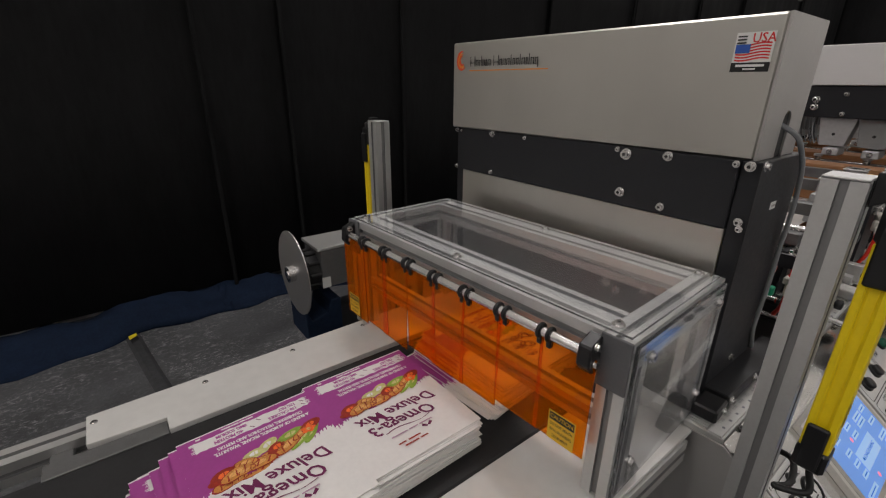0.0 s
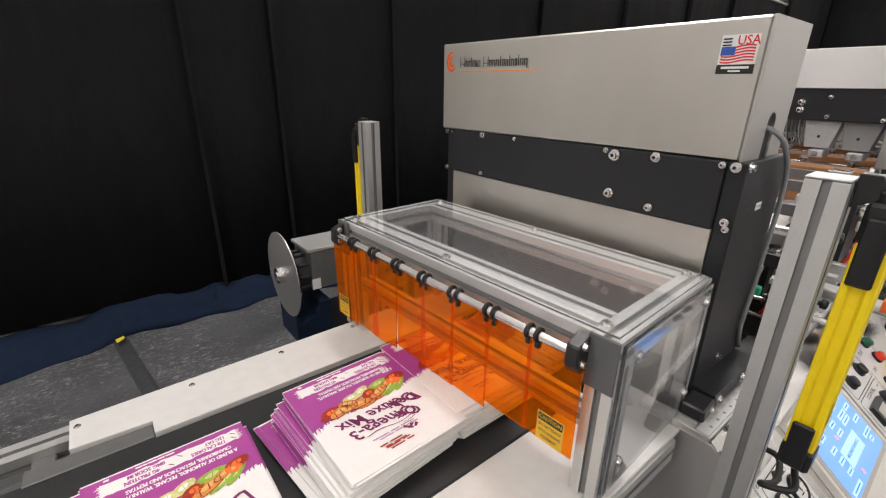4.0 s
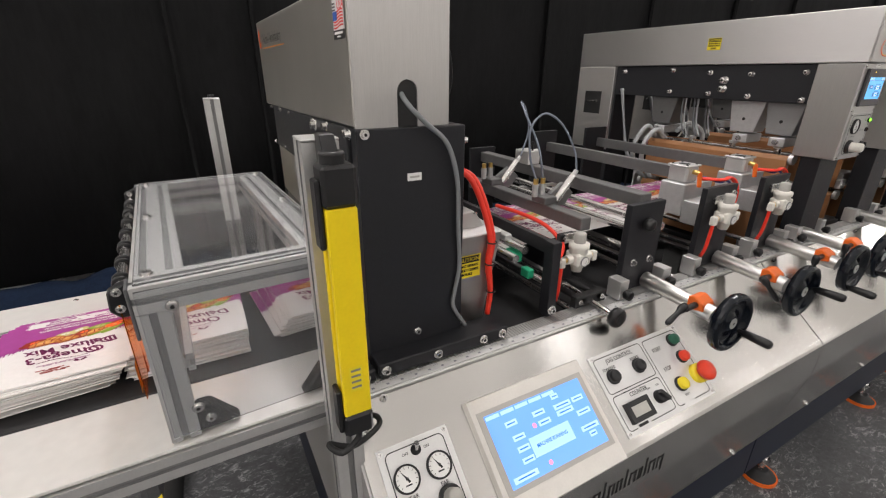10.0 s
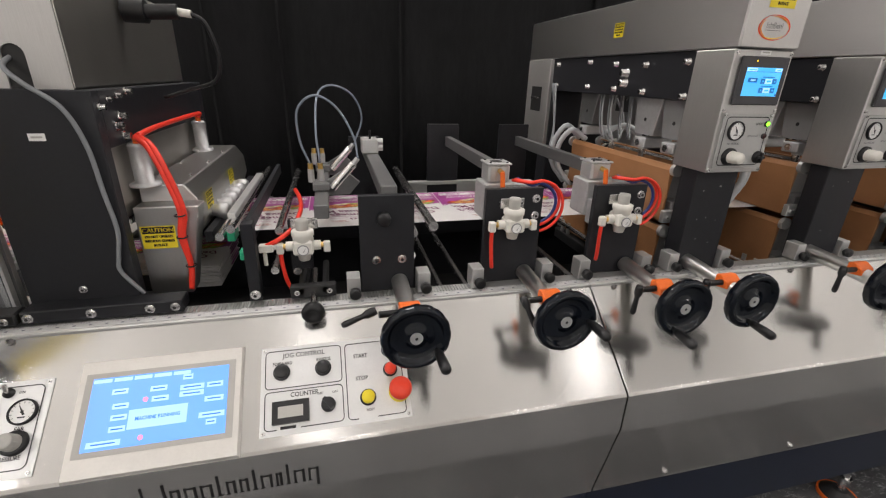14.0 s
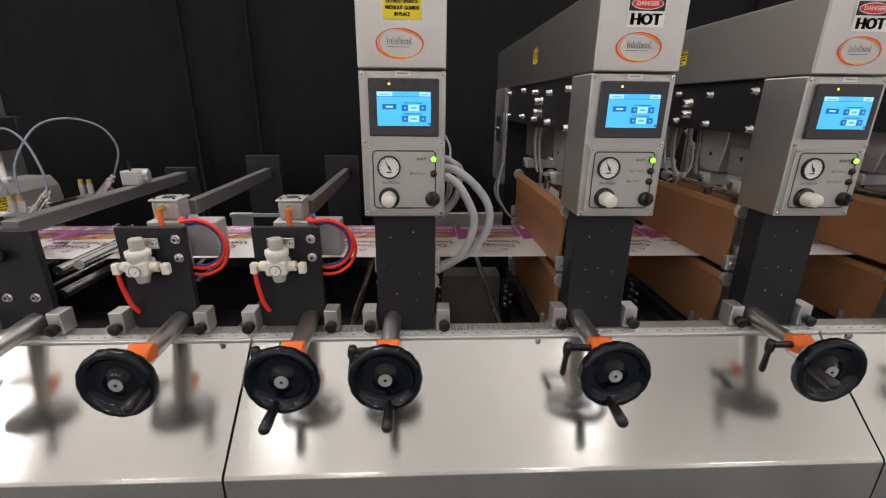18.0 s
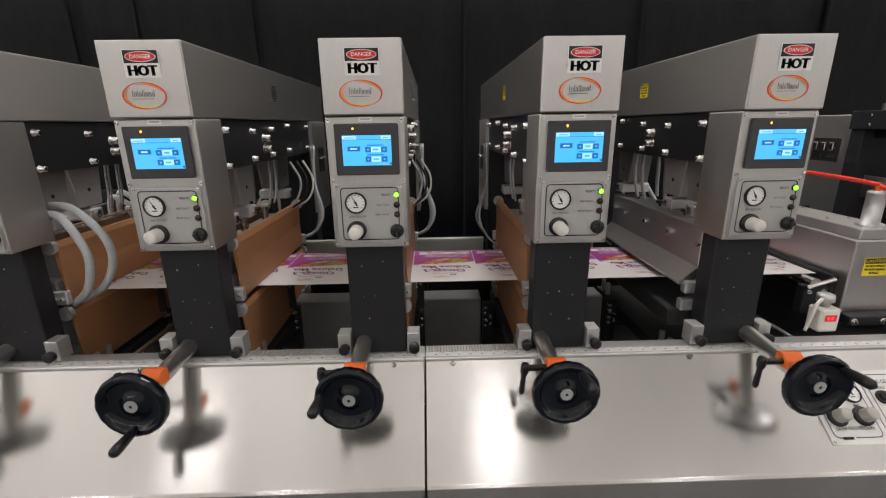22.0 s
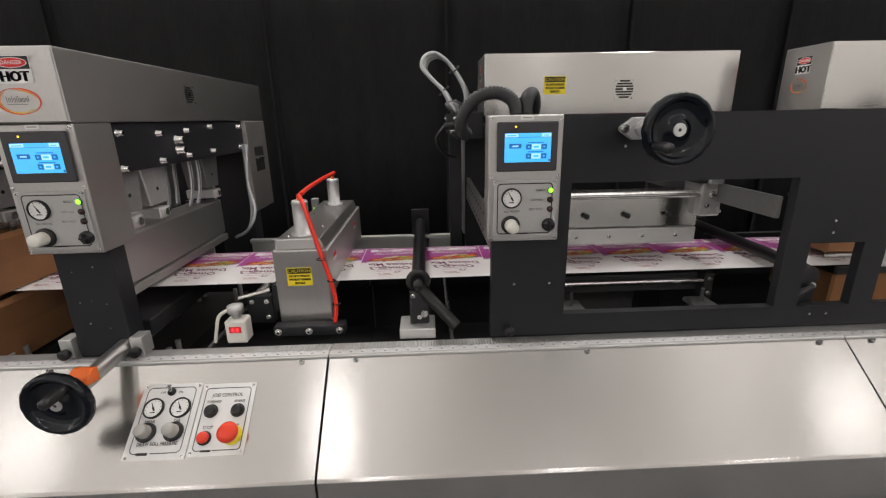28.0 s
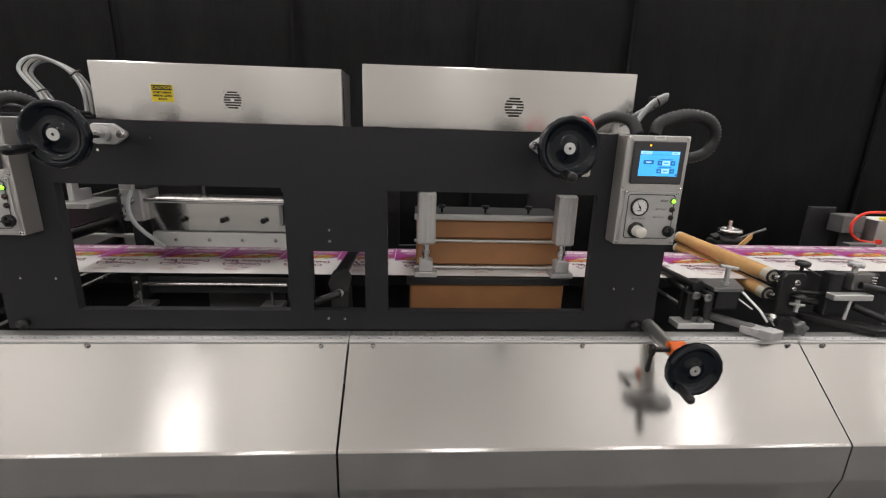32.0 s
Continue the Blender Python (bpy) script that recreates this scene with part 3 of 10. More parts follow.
def base_cabinet(x0, x1, first=False):
    c = thing("machine_base", ((x0 + x1) / 2, 0.4, 0), "stainless steel machine base cabinet with a sloping front panel", "machine base", "machine base cabinets")
    g = 0.002
    bm = bmesh.new()
    prism(bm, [(TOP_Y, TOP_Z), (LOW_Y, LOW_Z), (LOW_Y - 0.004, LOW_Z - 0.006), (LOW_Y - 0.004, 0.558), (LOW_Y + 0.016, 0.558), (LOW_Y + 0.016, LOW_Z - 0.01), (TOP_Y, TOP_Z - 0.02)],
          0, x0 + g, x1 - g, 0, 0.0008)
    part("front_panel", bm, STEEL, c)
    bm = bmesh.new()
    prism(bm, [(LOW_Y - 0.001, 0.5565), (LOW_Y + 0.043, 0.338), (LOW_Y + 0.043, 0.330), (LOW_Y + 0.060, 0.330), (LOW_Y + 0.060, 0.345), (LOW_Y + 0.015, 0.5565)], 0, x0 + g, x1 - g)
    part("lower_panel", bm, STEEL, c, "steel panel leaning in towards the foot")
    bm = bmesh.new()
    box(bm, x0 + g, x1 - g, LOW_Y + 0.062, BACK_Y + 0.05, 0.14, 0.3285, 0.002)
    part("lower_frame", bm, NAVY, c, "navy painted lower frame")
    bm = bmesh.new()
    box(bm, x0 + g, x1 - g, BACK_Y, BACK_Y + 0.04, 0.335, 0.80, 0.002)
    part("back_panel", bm, BLACK, c)
    bm = bmesh.new()
    box(bm, x0 + g, x1 - g, LOW_Y + 0.03, BACK_Y - 0.002, 0.47, 0.50)
    part("floor_tray", bm, BLACK_ROUGH, c)
    if first:
        bm = bmesh.new()
        prism(bm, [(TOP_Y - 0.004, TOP_Z - 0.004), (LOW_Y + 0.004, LOW_Z - 0.004), (LOW_Y + 0.004, 0.556), (LOW_Y + 0.05, 0.34), (BACK_Y, 0.34), (BACK_Y, TOP_Z - 0.02)], 0, x0 - 0.002, x0 + 0.0015)
        part("end_panel", bm, STEEL_BACK, c)
    n = 3
    for i in range(n):
        bm = bmesh.new()
        x = x0 + (i + 0.5) * (x1 - x0) / n
        bolt(bm, (x, LOW_Y + 0.0395, 0.352), (0, -1, -0.2), 0.006, 0.004)
        part("bolt", bm, BOLT, c)
    for x in (x0 + 0.2, x1 - 0.2):
        bm = bmesh.new()
        cyl(bm, (x, 0.06, 0.035), (x, 0.06, 0.14), 0.011, 14, 0)
        cyl(bm, (x, 0.06, 0.07), (x, 0.06, 0.085), 0.019, 6, 0)
        cyl(bm, (x, 0.06, 0.012), (x, 0.06, 0.035), 0.05, 24, 1, 0.022)
        cyl(bm, (x, 0.06, 0.0), (x, 0.06, 0.012), 0.055, 24, 2)
        part("levelling_foot", bm, (CHROME, BLACK_ROUGH, ORANGE_PAINT), c, "levelling foot with an orange-red pad")
    return c


for i, (sx0, sx1) in enumerate(zip(SEAMS, SEAMS[1:])):
    base_cabinet(sx0, sx1, i == 0)


def rail(x0, x1, y0, y1, front):
    """Toothed rail with a rule along its front edge."""
    c = thing("front_rail" if front else "back_rail", ((x0 + x1) / 2, y0, 0.70),
              "aluminium rail with a toothed rack and a printed rule" if front else "black back rail of the machine", "machine rail", kind="structure")
    bm = bmesh.new()
    box(bm, x0, x1, y0, y1, 0.70, 0.8165, 0.0015)
    part("rail_body", bm, ALU if front else BLACK, c)
    if not front:
        return
    bm = bmesh.new()
    box(bm, x0, x1, y0 + 0.003, y0 + 0.022, 0.8165, 0.820)
    part("rule", bm, PLATE, c, "pale printed rule")
    bm = bmesh.new()
    n = int((x1 - x0) / 0.0254)
    for i in range(n):
        x = x0 + 0.02 + i * 0.0254
        flat(bm, [(x, y0 + 0.007, 0.8206), (x + 0.0050, y0 + 0.007, 0.8206), (x + 0.0050, y0 + 0.011, 0.8206), (x, y0 + 0.011, 0.8206)])
        for k in range(4):
            xx = x + 0.0095 + k * 0.004
            flat(bm, [(xx, y0 + 0.015, 0.8206), (xx + 0.0009, y0 + 0.015, 0.8206), (xx + 0.0009, y0 + 0.021, 0.8206), (xx, y0 + 0.021, 0.8206)])
    part("rule_marks", bm, RULE_INK, c, kind="stuff")
    co, fa = [], []
    p = 0.0065
    for i in range(int((x1 - x0) / p)):
        x = x0 + i * p
        b = len(co)
        for y in (y0 + 0.026, y0 + 0.054):
            co += [(x + 0.0004, y, 0.8165), (x + 0.0014, y, 0.8188), (x + 0.0028, y, 0.8188), (x + 0.0038, y, 0.8165)]
        fa += [(b, b + 1, b + 5, b + 4), (b + 1, b + 2, b + 6, b + 5), (b + 2, b + 3, b + 7, b + 6), (b, b + 3, b + 2, b + 1), (b + 4, b + 5, b + 6, b + 7)]
    me = bpy.data.meshes.new("rack_teeth")
    me.from_pydata(co, [], fa)
    me.materials.append(ALU)
    ob = new("rack_teeth", me)
    ob.parent = c
    ob.matrix_parent_inverse = pose(*c["base"]).inverted()
    tagged(ob, "", "", "", "stuff")
    for sx in SEAMS[:-1]:
        for d in (0.06, 0.58, 1.12):
            bm = bmesh.new()
            bolt(bm, on_slope(sx + d, TOP_Y - 0.004, 0.0012), N_SLOPE, 0.0042, 0.004)
            part("screw", bm, BOLT, c)


for i, (sx0, sx1) in enumerate(zip(SEAMS, SEAMS[1:])):
    rail(sx0 + 0.001, sx1 - 0.001, 0.158, 0.216, True)
    rail(sx0 + 0.001, sx1 - 0.001, 0.875, 0.935, False)


def fence(x0, x1):
    """Low aluminium strip that stands behind the film, on the back rail."""
    bm = bmesh.new()
    box(bm, x0, x1, 0.862, 0.872, 0.80, 0.905, 0.001)
    box(bm, x0, x1, 0.850, 0.862, 0.893, 0.905, 0.001)
    single("back_strip", bm, ALU, "low aluminium strip standing along the back rail", "guide strip", "back strips")


for fx0, fx1 in ((1.62, 1.9), (2.28, 2.56), (2.68, 2.93), (3.08, 3.33), (3.48, 3.74), (3.88, 4.08), (4.25, 4.62)):
    fence(fx0, fx1)


def cross_rods():
    for x in (1.30, 1.60, 1.66, 1.88, 1.93, 2.12, 2.45, 4.0, 4.50, 4.58):
        bm = bmesh.new()
        cyl(bm, (x, 0.216, 0.80), (x, 0.875, 0.80), 0.0075, 14)
        single("cross_rod", bm, CHROME, "steel cross rod between the machine rails", "rod", "cross rods")


cross_rods()


# ---------------------------------------------------------------- labels, dials and knobs
def caution(parent, c, u, v, w=0.045, h=0.04):
    """Yellow caution label in the plane of u and v."""
    c, u, v = Vector(c), Vector(u), Vector(v)
    n = u.cross(v)
    bm = bmesh.new()
    at = lambda a, b, l=0.0: c + a * w * u + b * h * v + (0.0006 + l) * n
    flat(bm, [at(-.5, -.5), at(.5, -.5), at(.5, .5), at(-.5, .5)])
    flat(bm, [at(-.46, .17, .0003), at(.46, .17, .0003), at(.46, .46, .0003), at(-.46, .46, .0003)], 1)
    for d in (-0.0003, 0.0003):
        write(bm, "CAUTION", at(0, .31, .0006) + d * u, u, v, 0.24 * h, 0, 0.95 * w / 0.045 * 0.04 / h)
    for k, s in enumerate(("DO NOT OPERATE", "WITHOUT GUARDS", "IN PLACE")):
        for d in (-0.00045, 0.0, 0.00045):
            write(bm, s, at(0, .03 - .19 * k, .0004) + d * u, u, v, 0.165 * h, 1, 0.62 * w / 0.045 * 0.04 / h * 1.05)
    return part("caution_label", bm, (YELLOW_LABEL, INK), parent, "yellow caution label with black print")


def danger(parent, c, u, v, w=0.052, h=0.042):
    c, u, v = Vector(c), Vector(u), Vector(v)
    n = u.cross(v)
    bm = bmesh.new()
    at = lambda a, b, l=0.0: c + a * w * u + b * h * v + (0.0006 + l) * n
    flat(bm, [at(-.5, -.5), at(.5, -.5), at(.5, .5), at(-.5, .5)], 0)
    flat(bm, [at(-.48, .02, .0002), at(.48, .02, .0002), at(.48, .48, .0002), at(-.48, .48, .0002)], 1)
    disc(bm, at(0, .25, .0004), u, v, 0.43 * w, 0.19 * h, 24, 0)
    disc(bm, at(0, .25, .0006), u, v, 0.41 * w, 0.165 * h, 24, 2)
    write(bm, "DANGER", at(0, .25, .0008), u, v, 0.20 * h, 0, 1.0)
    for d in (-0.0016, -0.0008, 0.0, 0.0008, 0.0016):
        write(bm, "HOT", at(0, -.26, .0004) + d * u, u, v, 0.52 * h, 1, 0.98)
    return part("danger_label", bm, (WHITE, INK, RED_LABEL), parent, "white, red and black hot surface label")


def swirl(parent, c, u, v, w=0.06, h=0.036):
    """Maker's mark as plain shapes: two curved strokes round a dark bar."""
    c, u, v = Vector(c), Vector(u), Vector(v)
    n = u.cross(v)
    bm = bmesh.new()
    for m, (a0, a1), tilt in ((0, (1.7, 5.6), 0.0), (1, (2.2, 4.4), 0.12), (0, (-1.2, 2.2), 0.0), (1, (0.1, 1.9), 0.12), (2, (-2.4, -0.6), 0.1)):
        k = 22
        pts = []
        for i in range(k + 1):
            a = a0 + (a1 - a0) * i / k
            t = 0.075 * math.sin(math.pi * i / k) + 0.004
            pts.append(((1 - tilt) * math.cos(a), (1 - tilt) * math.sin(a), t))
        lift = 0.0005 + 0.0002 * m
        for (x, y, t), (x2, y2, t2) in zip(pts, pts[1:]):
            q = [(x, y), (x2, y2), (x2 * (1 - t2), y2 * (1 - t2 * 1.5)), (x * (1 - t), y * (1 - t * 1.5))]
            flat(bm, [c + 0.5 * w * a * u + 0.5 * h * b * v + lift * n for a, b in q], m)
    strokes(bm, c - 0.27 * w * u - 0.03 * h * v + 0.0006 * n, u, v, n, ((0.34, 1), (0.52, 0), (0.30, 1), (0.46, 0), (0.28, 1), (0.28, 1), (0.40, 0), (0.46, 0), (0.46, 0), (0.28, 1)), 0.138 * w, 3)
    flat(bm, [c + w * p * u + h * q * v + 0.001 * n for p, q in ((-.27, -.12), (.2, -.12), (.2, -.10), (-.27, -.10))], 3)
    return part("maker_mark", bm, (LOGO_RED, LOGO_ORANGE, LOGO_GOLD, GREY_INK), parent, "red and gold swirl mark")


def bar_words(bm, c, u, v, n, lengths, h, m=0, gap=0.35):
    """Writing too small to read: a row of plain bars."""
    total = sum(lengths) + gap * h * (len(lengths) - 1)
    x = -total / 2
    for l in lengths:
        flat(bm, [Vector(c) + a * Vector(u) + b * Vector(v) + 0.0006 * Vector(n) for a, b in ((x, -h / 2), (x + l, -h / 2), (x + l, h / 2), (x, h / 2))], m)
        x += l + gap * h


def frame_line(bm, c, u, v, n, w, h, r=0.006, t=0.0012, m=0, gap=0.0):
    """A rounded border line of width t, with a gap in its lower edge."""
    def loop(w, h, r):
        out = []
        for sx, sy, a0 in ((1, -1, -90), (1, 1, 0), (-1, 1, 90), (-1, -1, 180)):
            for k in range(5):
                a = math.radians(a0 + 90 * k / 4)
                out.append((sx * (w / 2 - r) + r * math.cos(a), sy * (h / 2 - r) + r * math.sin(a)))
        return out
    a, b = loop(w, h, r), loop(w - 2 * t, h - 2 * t, max(r - t, 0.0005))
    at = lambda p: Vector(c) + p[0] * Vector(u) + p[1] * Vector(v) + 0.0006 * Vector(n)
    for i in range(len(a) - (1 if gap else 0)):
        j = (i + 1) % len(a)
        flat(bm, [at(a[i]), at(a[j]), at(b[j]), at(b[i])], m)
    if gap:
        y0, y1 = -h / 2, -h / 2 + t
        flat(bm, [at((-w / 2 + r, y0)), at((-w / 2 + r + 0.1 * w, y0)), at((-w / 2 + r + 0.1 * w, y1)), at((-w / 2 + r, y1))], m)
        flat(bm, [at((w * (gap - .5), y0)), at((w / 2 - r, y0)), at((w / 2 - r, y1)), at((w * (gap - .5), y1))], m)


def dial(parent, c, u, v, r=0.021):
    c, u, v = Vector(c), Vector(u), Vector(v)
    n = u.cross(v)
    bm = bmesh.new()
    lathe(bm, c, c + n, [(0, r), (0.005, r), (0.006, r * 0.96), (0.006, r * 0.87), (0.003, r * 0.86)], 28, 0)
    disc(bm, c + 0.0032 * n, u, v, r * 0.87, r * 0.87, 28, 1)
    for k in range(11):
        a = math.radians(-130 + 26 * k)
        d = math.sin(a) * u + math.cos(a) * v
        e = d.cross(n)
        flat(bm, [c + 0.0036 * n + r * s * d + 0.0004 * w * e for s, w in ((.66, -1), (.66, 1), (.80, 1), (.80, -1))], 2)
    d = (-0.45 * u + 0.8 * v).normalized()
    e = d.cross(n)
    flat(bm, [c + 0.0042 * n + p * r * d + q * r * e for p, q in ((-.3, -.09), (-.3, .09), (.62, .02), (.62, -.02))], 2)
    disc(bm, c + 0.0046 * n, u, v, r * .12, r * .12, 12, 2)
    bar_words(bm, c - 0.42 * r * v + 0.003 * n, u, v, n, [0.5 * r], 0.1 * r, 2)
    return part("dial", bm, (CHROME if r > 0.024 else PLASTIC, GAUGE_GLASS, INK), parent, "round white pressure gauge")


def knob(parent, c, n, r=0.012, h=0.026, m=None, label="ivory regulator knob"):
    c, n = Vector(c), Vector(n).normalized()
    bm = bmesh.new()
    lathe(bm, c, c + n, [(0, r * 1.5), (0.006, r * 1.5), (0.008, r * 1.25), (0.008, 0)], 24, 0)
    lathe(bm, c, c + n, [(0.007, r * 1.06), (h * .55, r), (h * .93, r * .95), (h, r * .84), (h, 0)], 24, 1)
    u, v, _ = basis(n)
    for k in range(12):
        a = 2 * math.pi * k / 12
        d = math.cos(a) * u + math.sin(a) * v
        cyl(bm, c + 0.010 * n + r * 0.98 * d, c + h * .9 * n + r * .92 * d, 0.0009, 5, 1)
    return part("regulator_knob", bm, (PLASTIC, m or WHITE_PLASTIC), parent, label)


def button(parent, c, n, r, h, m, label, ringm=None, name="push_button"):
    c, n = Vector(c), Vector(n).normalized()
    bm = bmesh.new()
    lathe(bm, c, c + n, [(0, r * 1.18), (0.004, r * 1.18), (0.005, r * 1.05), (0.005, 0)], 24, 0)
    lathe(bm, c, c + n, [(0.004, r * .95), (h * .85, r * .95), (h, r * .82), (h, 0)], 24, 1)
    return part(name, bm, (ringm or PLASTIC, m), parent, label)


def emergency(parent, c, n, r=0.02):
    c, n = Vector(c), Vector(n).normalized()
    bm = bmesh.new()
    lathe(bm, c, c + n, [(0, r * .95), (0.012, r * .95), (0.013, r * .6), (0.013, 0)], 24, 0)
    lathe(bm, c, c + n, [(0.012, r * .55), (0.020, r * .6), (0.023, r * .98), (0.029, r), (0.034, r * .86), (0.037, r * .5), (0.038, 0)], 28, 1)
    return part("emergency_stop", bm, (YELLOW_LABEL, RED), parent, "red mushroom stop button on a yellow collar")


def plate_on_slope(name, at, w, h, label, category):
    """A printed plate lying on the sloping panel; returns the thing and a map from plate to world."""
    x, y = at
    c = on_slope(x, y, 0.0)
    t = thing(name, tuple(c), label, category)
    bm = bmesh.new()
    u, v, n = Vector((1, 0, 0)), U_SLOPE, N_SLOPE
    vs = [bm.verts.new(c + a * w / 2 * u + b * h / 2 * v + l * n) for l in (0.0004, 0.002) for a, b in ((-1, -1), (1, -1), (1, 1), (-1, 1))]
    for q in ((4, 5, 6, 7), (0, 1, 5, 4), (1, 2, 6, 5), (2, 3, 7, 6), (3, 0, 4, 7)):
        bm.faces.new([vs[i] for i in q])
    part("plate", bm, PLATE, t)
    spot = lambda a, b, l=0.0: c + a * u + b * v + (0.002 + l) * n
    for a in (-1, 1):
        for b in (-1, 1):
            bm = bmesh.new()
            bolt(bm, spot(a * (w / 2 - 0.006), b * (h / 2 - 0.006)), n, 0.0022, 0.0016)
            part("screw", bm, BOLT, t)
    return t, spot


def draw_roll_plate(x, y):
    w, h = 0.120, 0.150
    t, s = plate_on_slope("pressure_panel", (x, y), w, h, "draw roll pressure panel with two gauges and two knobs", "control panel")
    u, v, n = Vector((1, 0, 0)), U_SLOPE, N_SLOPE
    bm = bmesh.new()
    frame_line(bm, s(0, 0.002), u, v, n, 0.100, 0.130, 0.010, 0.0016, 0, 0.42)
    write(bm, "DRAW ROLL PRESSURE", s(0, -0.045, 0.0008), u, v, 0.0095, 0, 0.80)
    write(bm, "OFF", s(-0.018, 0.056, 0.0008), u, v, 0.006)
    write(bm, "ON", s(0.018, 0.056, 0.0008), u, v, 0.006)
    write(bm, "NEAR", s(-0.027, -0.002, 0.0008), u, v, 0.008)
    write(bm, "FAR", s(0.027, -0.002, 0.0008), u, v, 0.008)
    bar_words(bm, s(-0.024, -0.063), u, v, n, [0.022], 0.005)
    part("print", bm, INK, t)
    dial(t, s(-0.027, 0.024), u, v, 0.0205)
    dial(t, s(0.027, 0.024), u, v, 0.0205)
    knob(t, s(-0.027, -0.023), n, 0.0125, 0.030, GREY_PLASTIC, "grey regulator knob")
    knob(t, s(0.027, -0.023), n, 0.0125, 0.030, GREY_PLASTIC, "grey regulator knob")
    bm = bmesh.new()
    c = s(0, 0.057)
    lathe(bm, c, c + n, [(0, 0.008), (0.004, 0.008), (0.005, 0.004), (0.007, 0.004), (0.007, 0)], 18)
    cyl(bm, c + 0.006 * n, c + 0.018 * n + 0.008 * v, 0.0028, 10, 1, 0.004)
    part("toggle_switch", bm, (PLASTIC, CHROME), t)
    return t


def jog_plate(x, y):
    w, h = 0.110, 0.142
    t, s = plate_on_slope("jog_panel", (x, y), w, h, "jog control panel with push buttons and emergency stop", "control panel")
    u, v, n = Vector((1, 0, 0)), U_SLOPE, N_SLOPE
    bm = bmesh.new()
    frame_line(bm, s(0, 0), u, v, n, 0.094, 0.124, 0.008, 0.0016, 0, 0.42)
    write(bm, "JOG CONTROL", s(0, 0.046, 0.0008), u, v, 0.0105, 0, 0.86)
    write(bm, "FORWARD", s(-0.025, 0.033, 0.0008), u, v, 0.0075, 0, 0.8)
    write(bm, "REVERSE", s(0.027, 0.033, 0.0008), u, v, 0.0075, 0, 0.8)
    write(bm, "STOP", s(-0.026, -0.018, 0.0008), u, v, 0.0085)
    write(bm, "E-STOP", s(0.022, -0.016, 0.0008), u, v, 0.0085)
    bar_words(bm, s(-0.02, -0.062), u, v, n, [0.02], 0.004)
    part("print", bm, INK, t)
    button(t, s(-0.027, 0.014), n, 0.0115, 0.012, PLASTIC, "black push button")
    button(t, s(0.027, 0.014), n, 0.0115, 0.012, PLASTIC, "black push button")
    button(t, s(-0.028, -0.038), n, 0.0115, 0.014, RED, "red push button")
    emergency(t, s(0.027, -0.034), n)
    return t


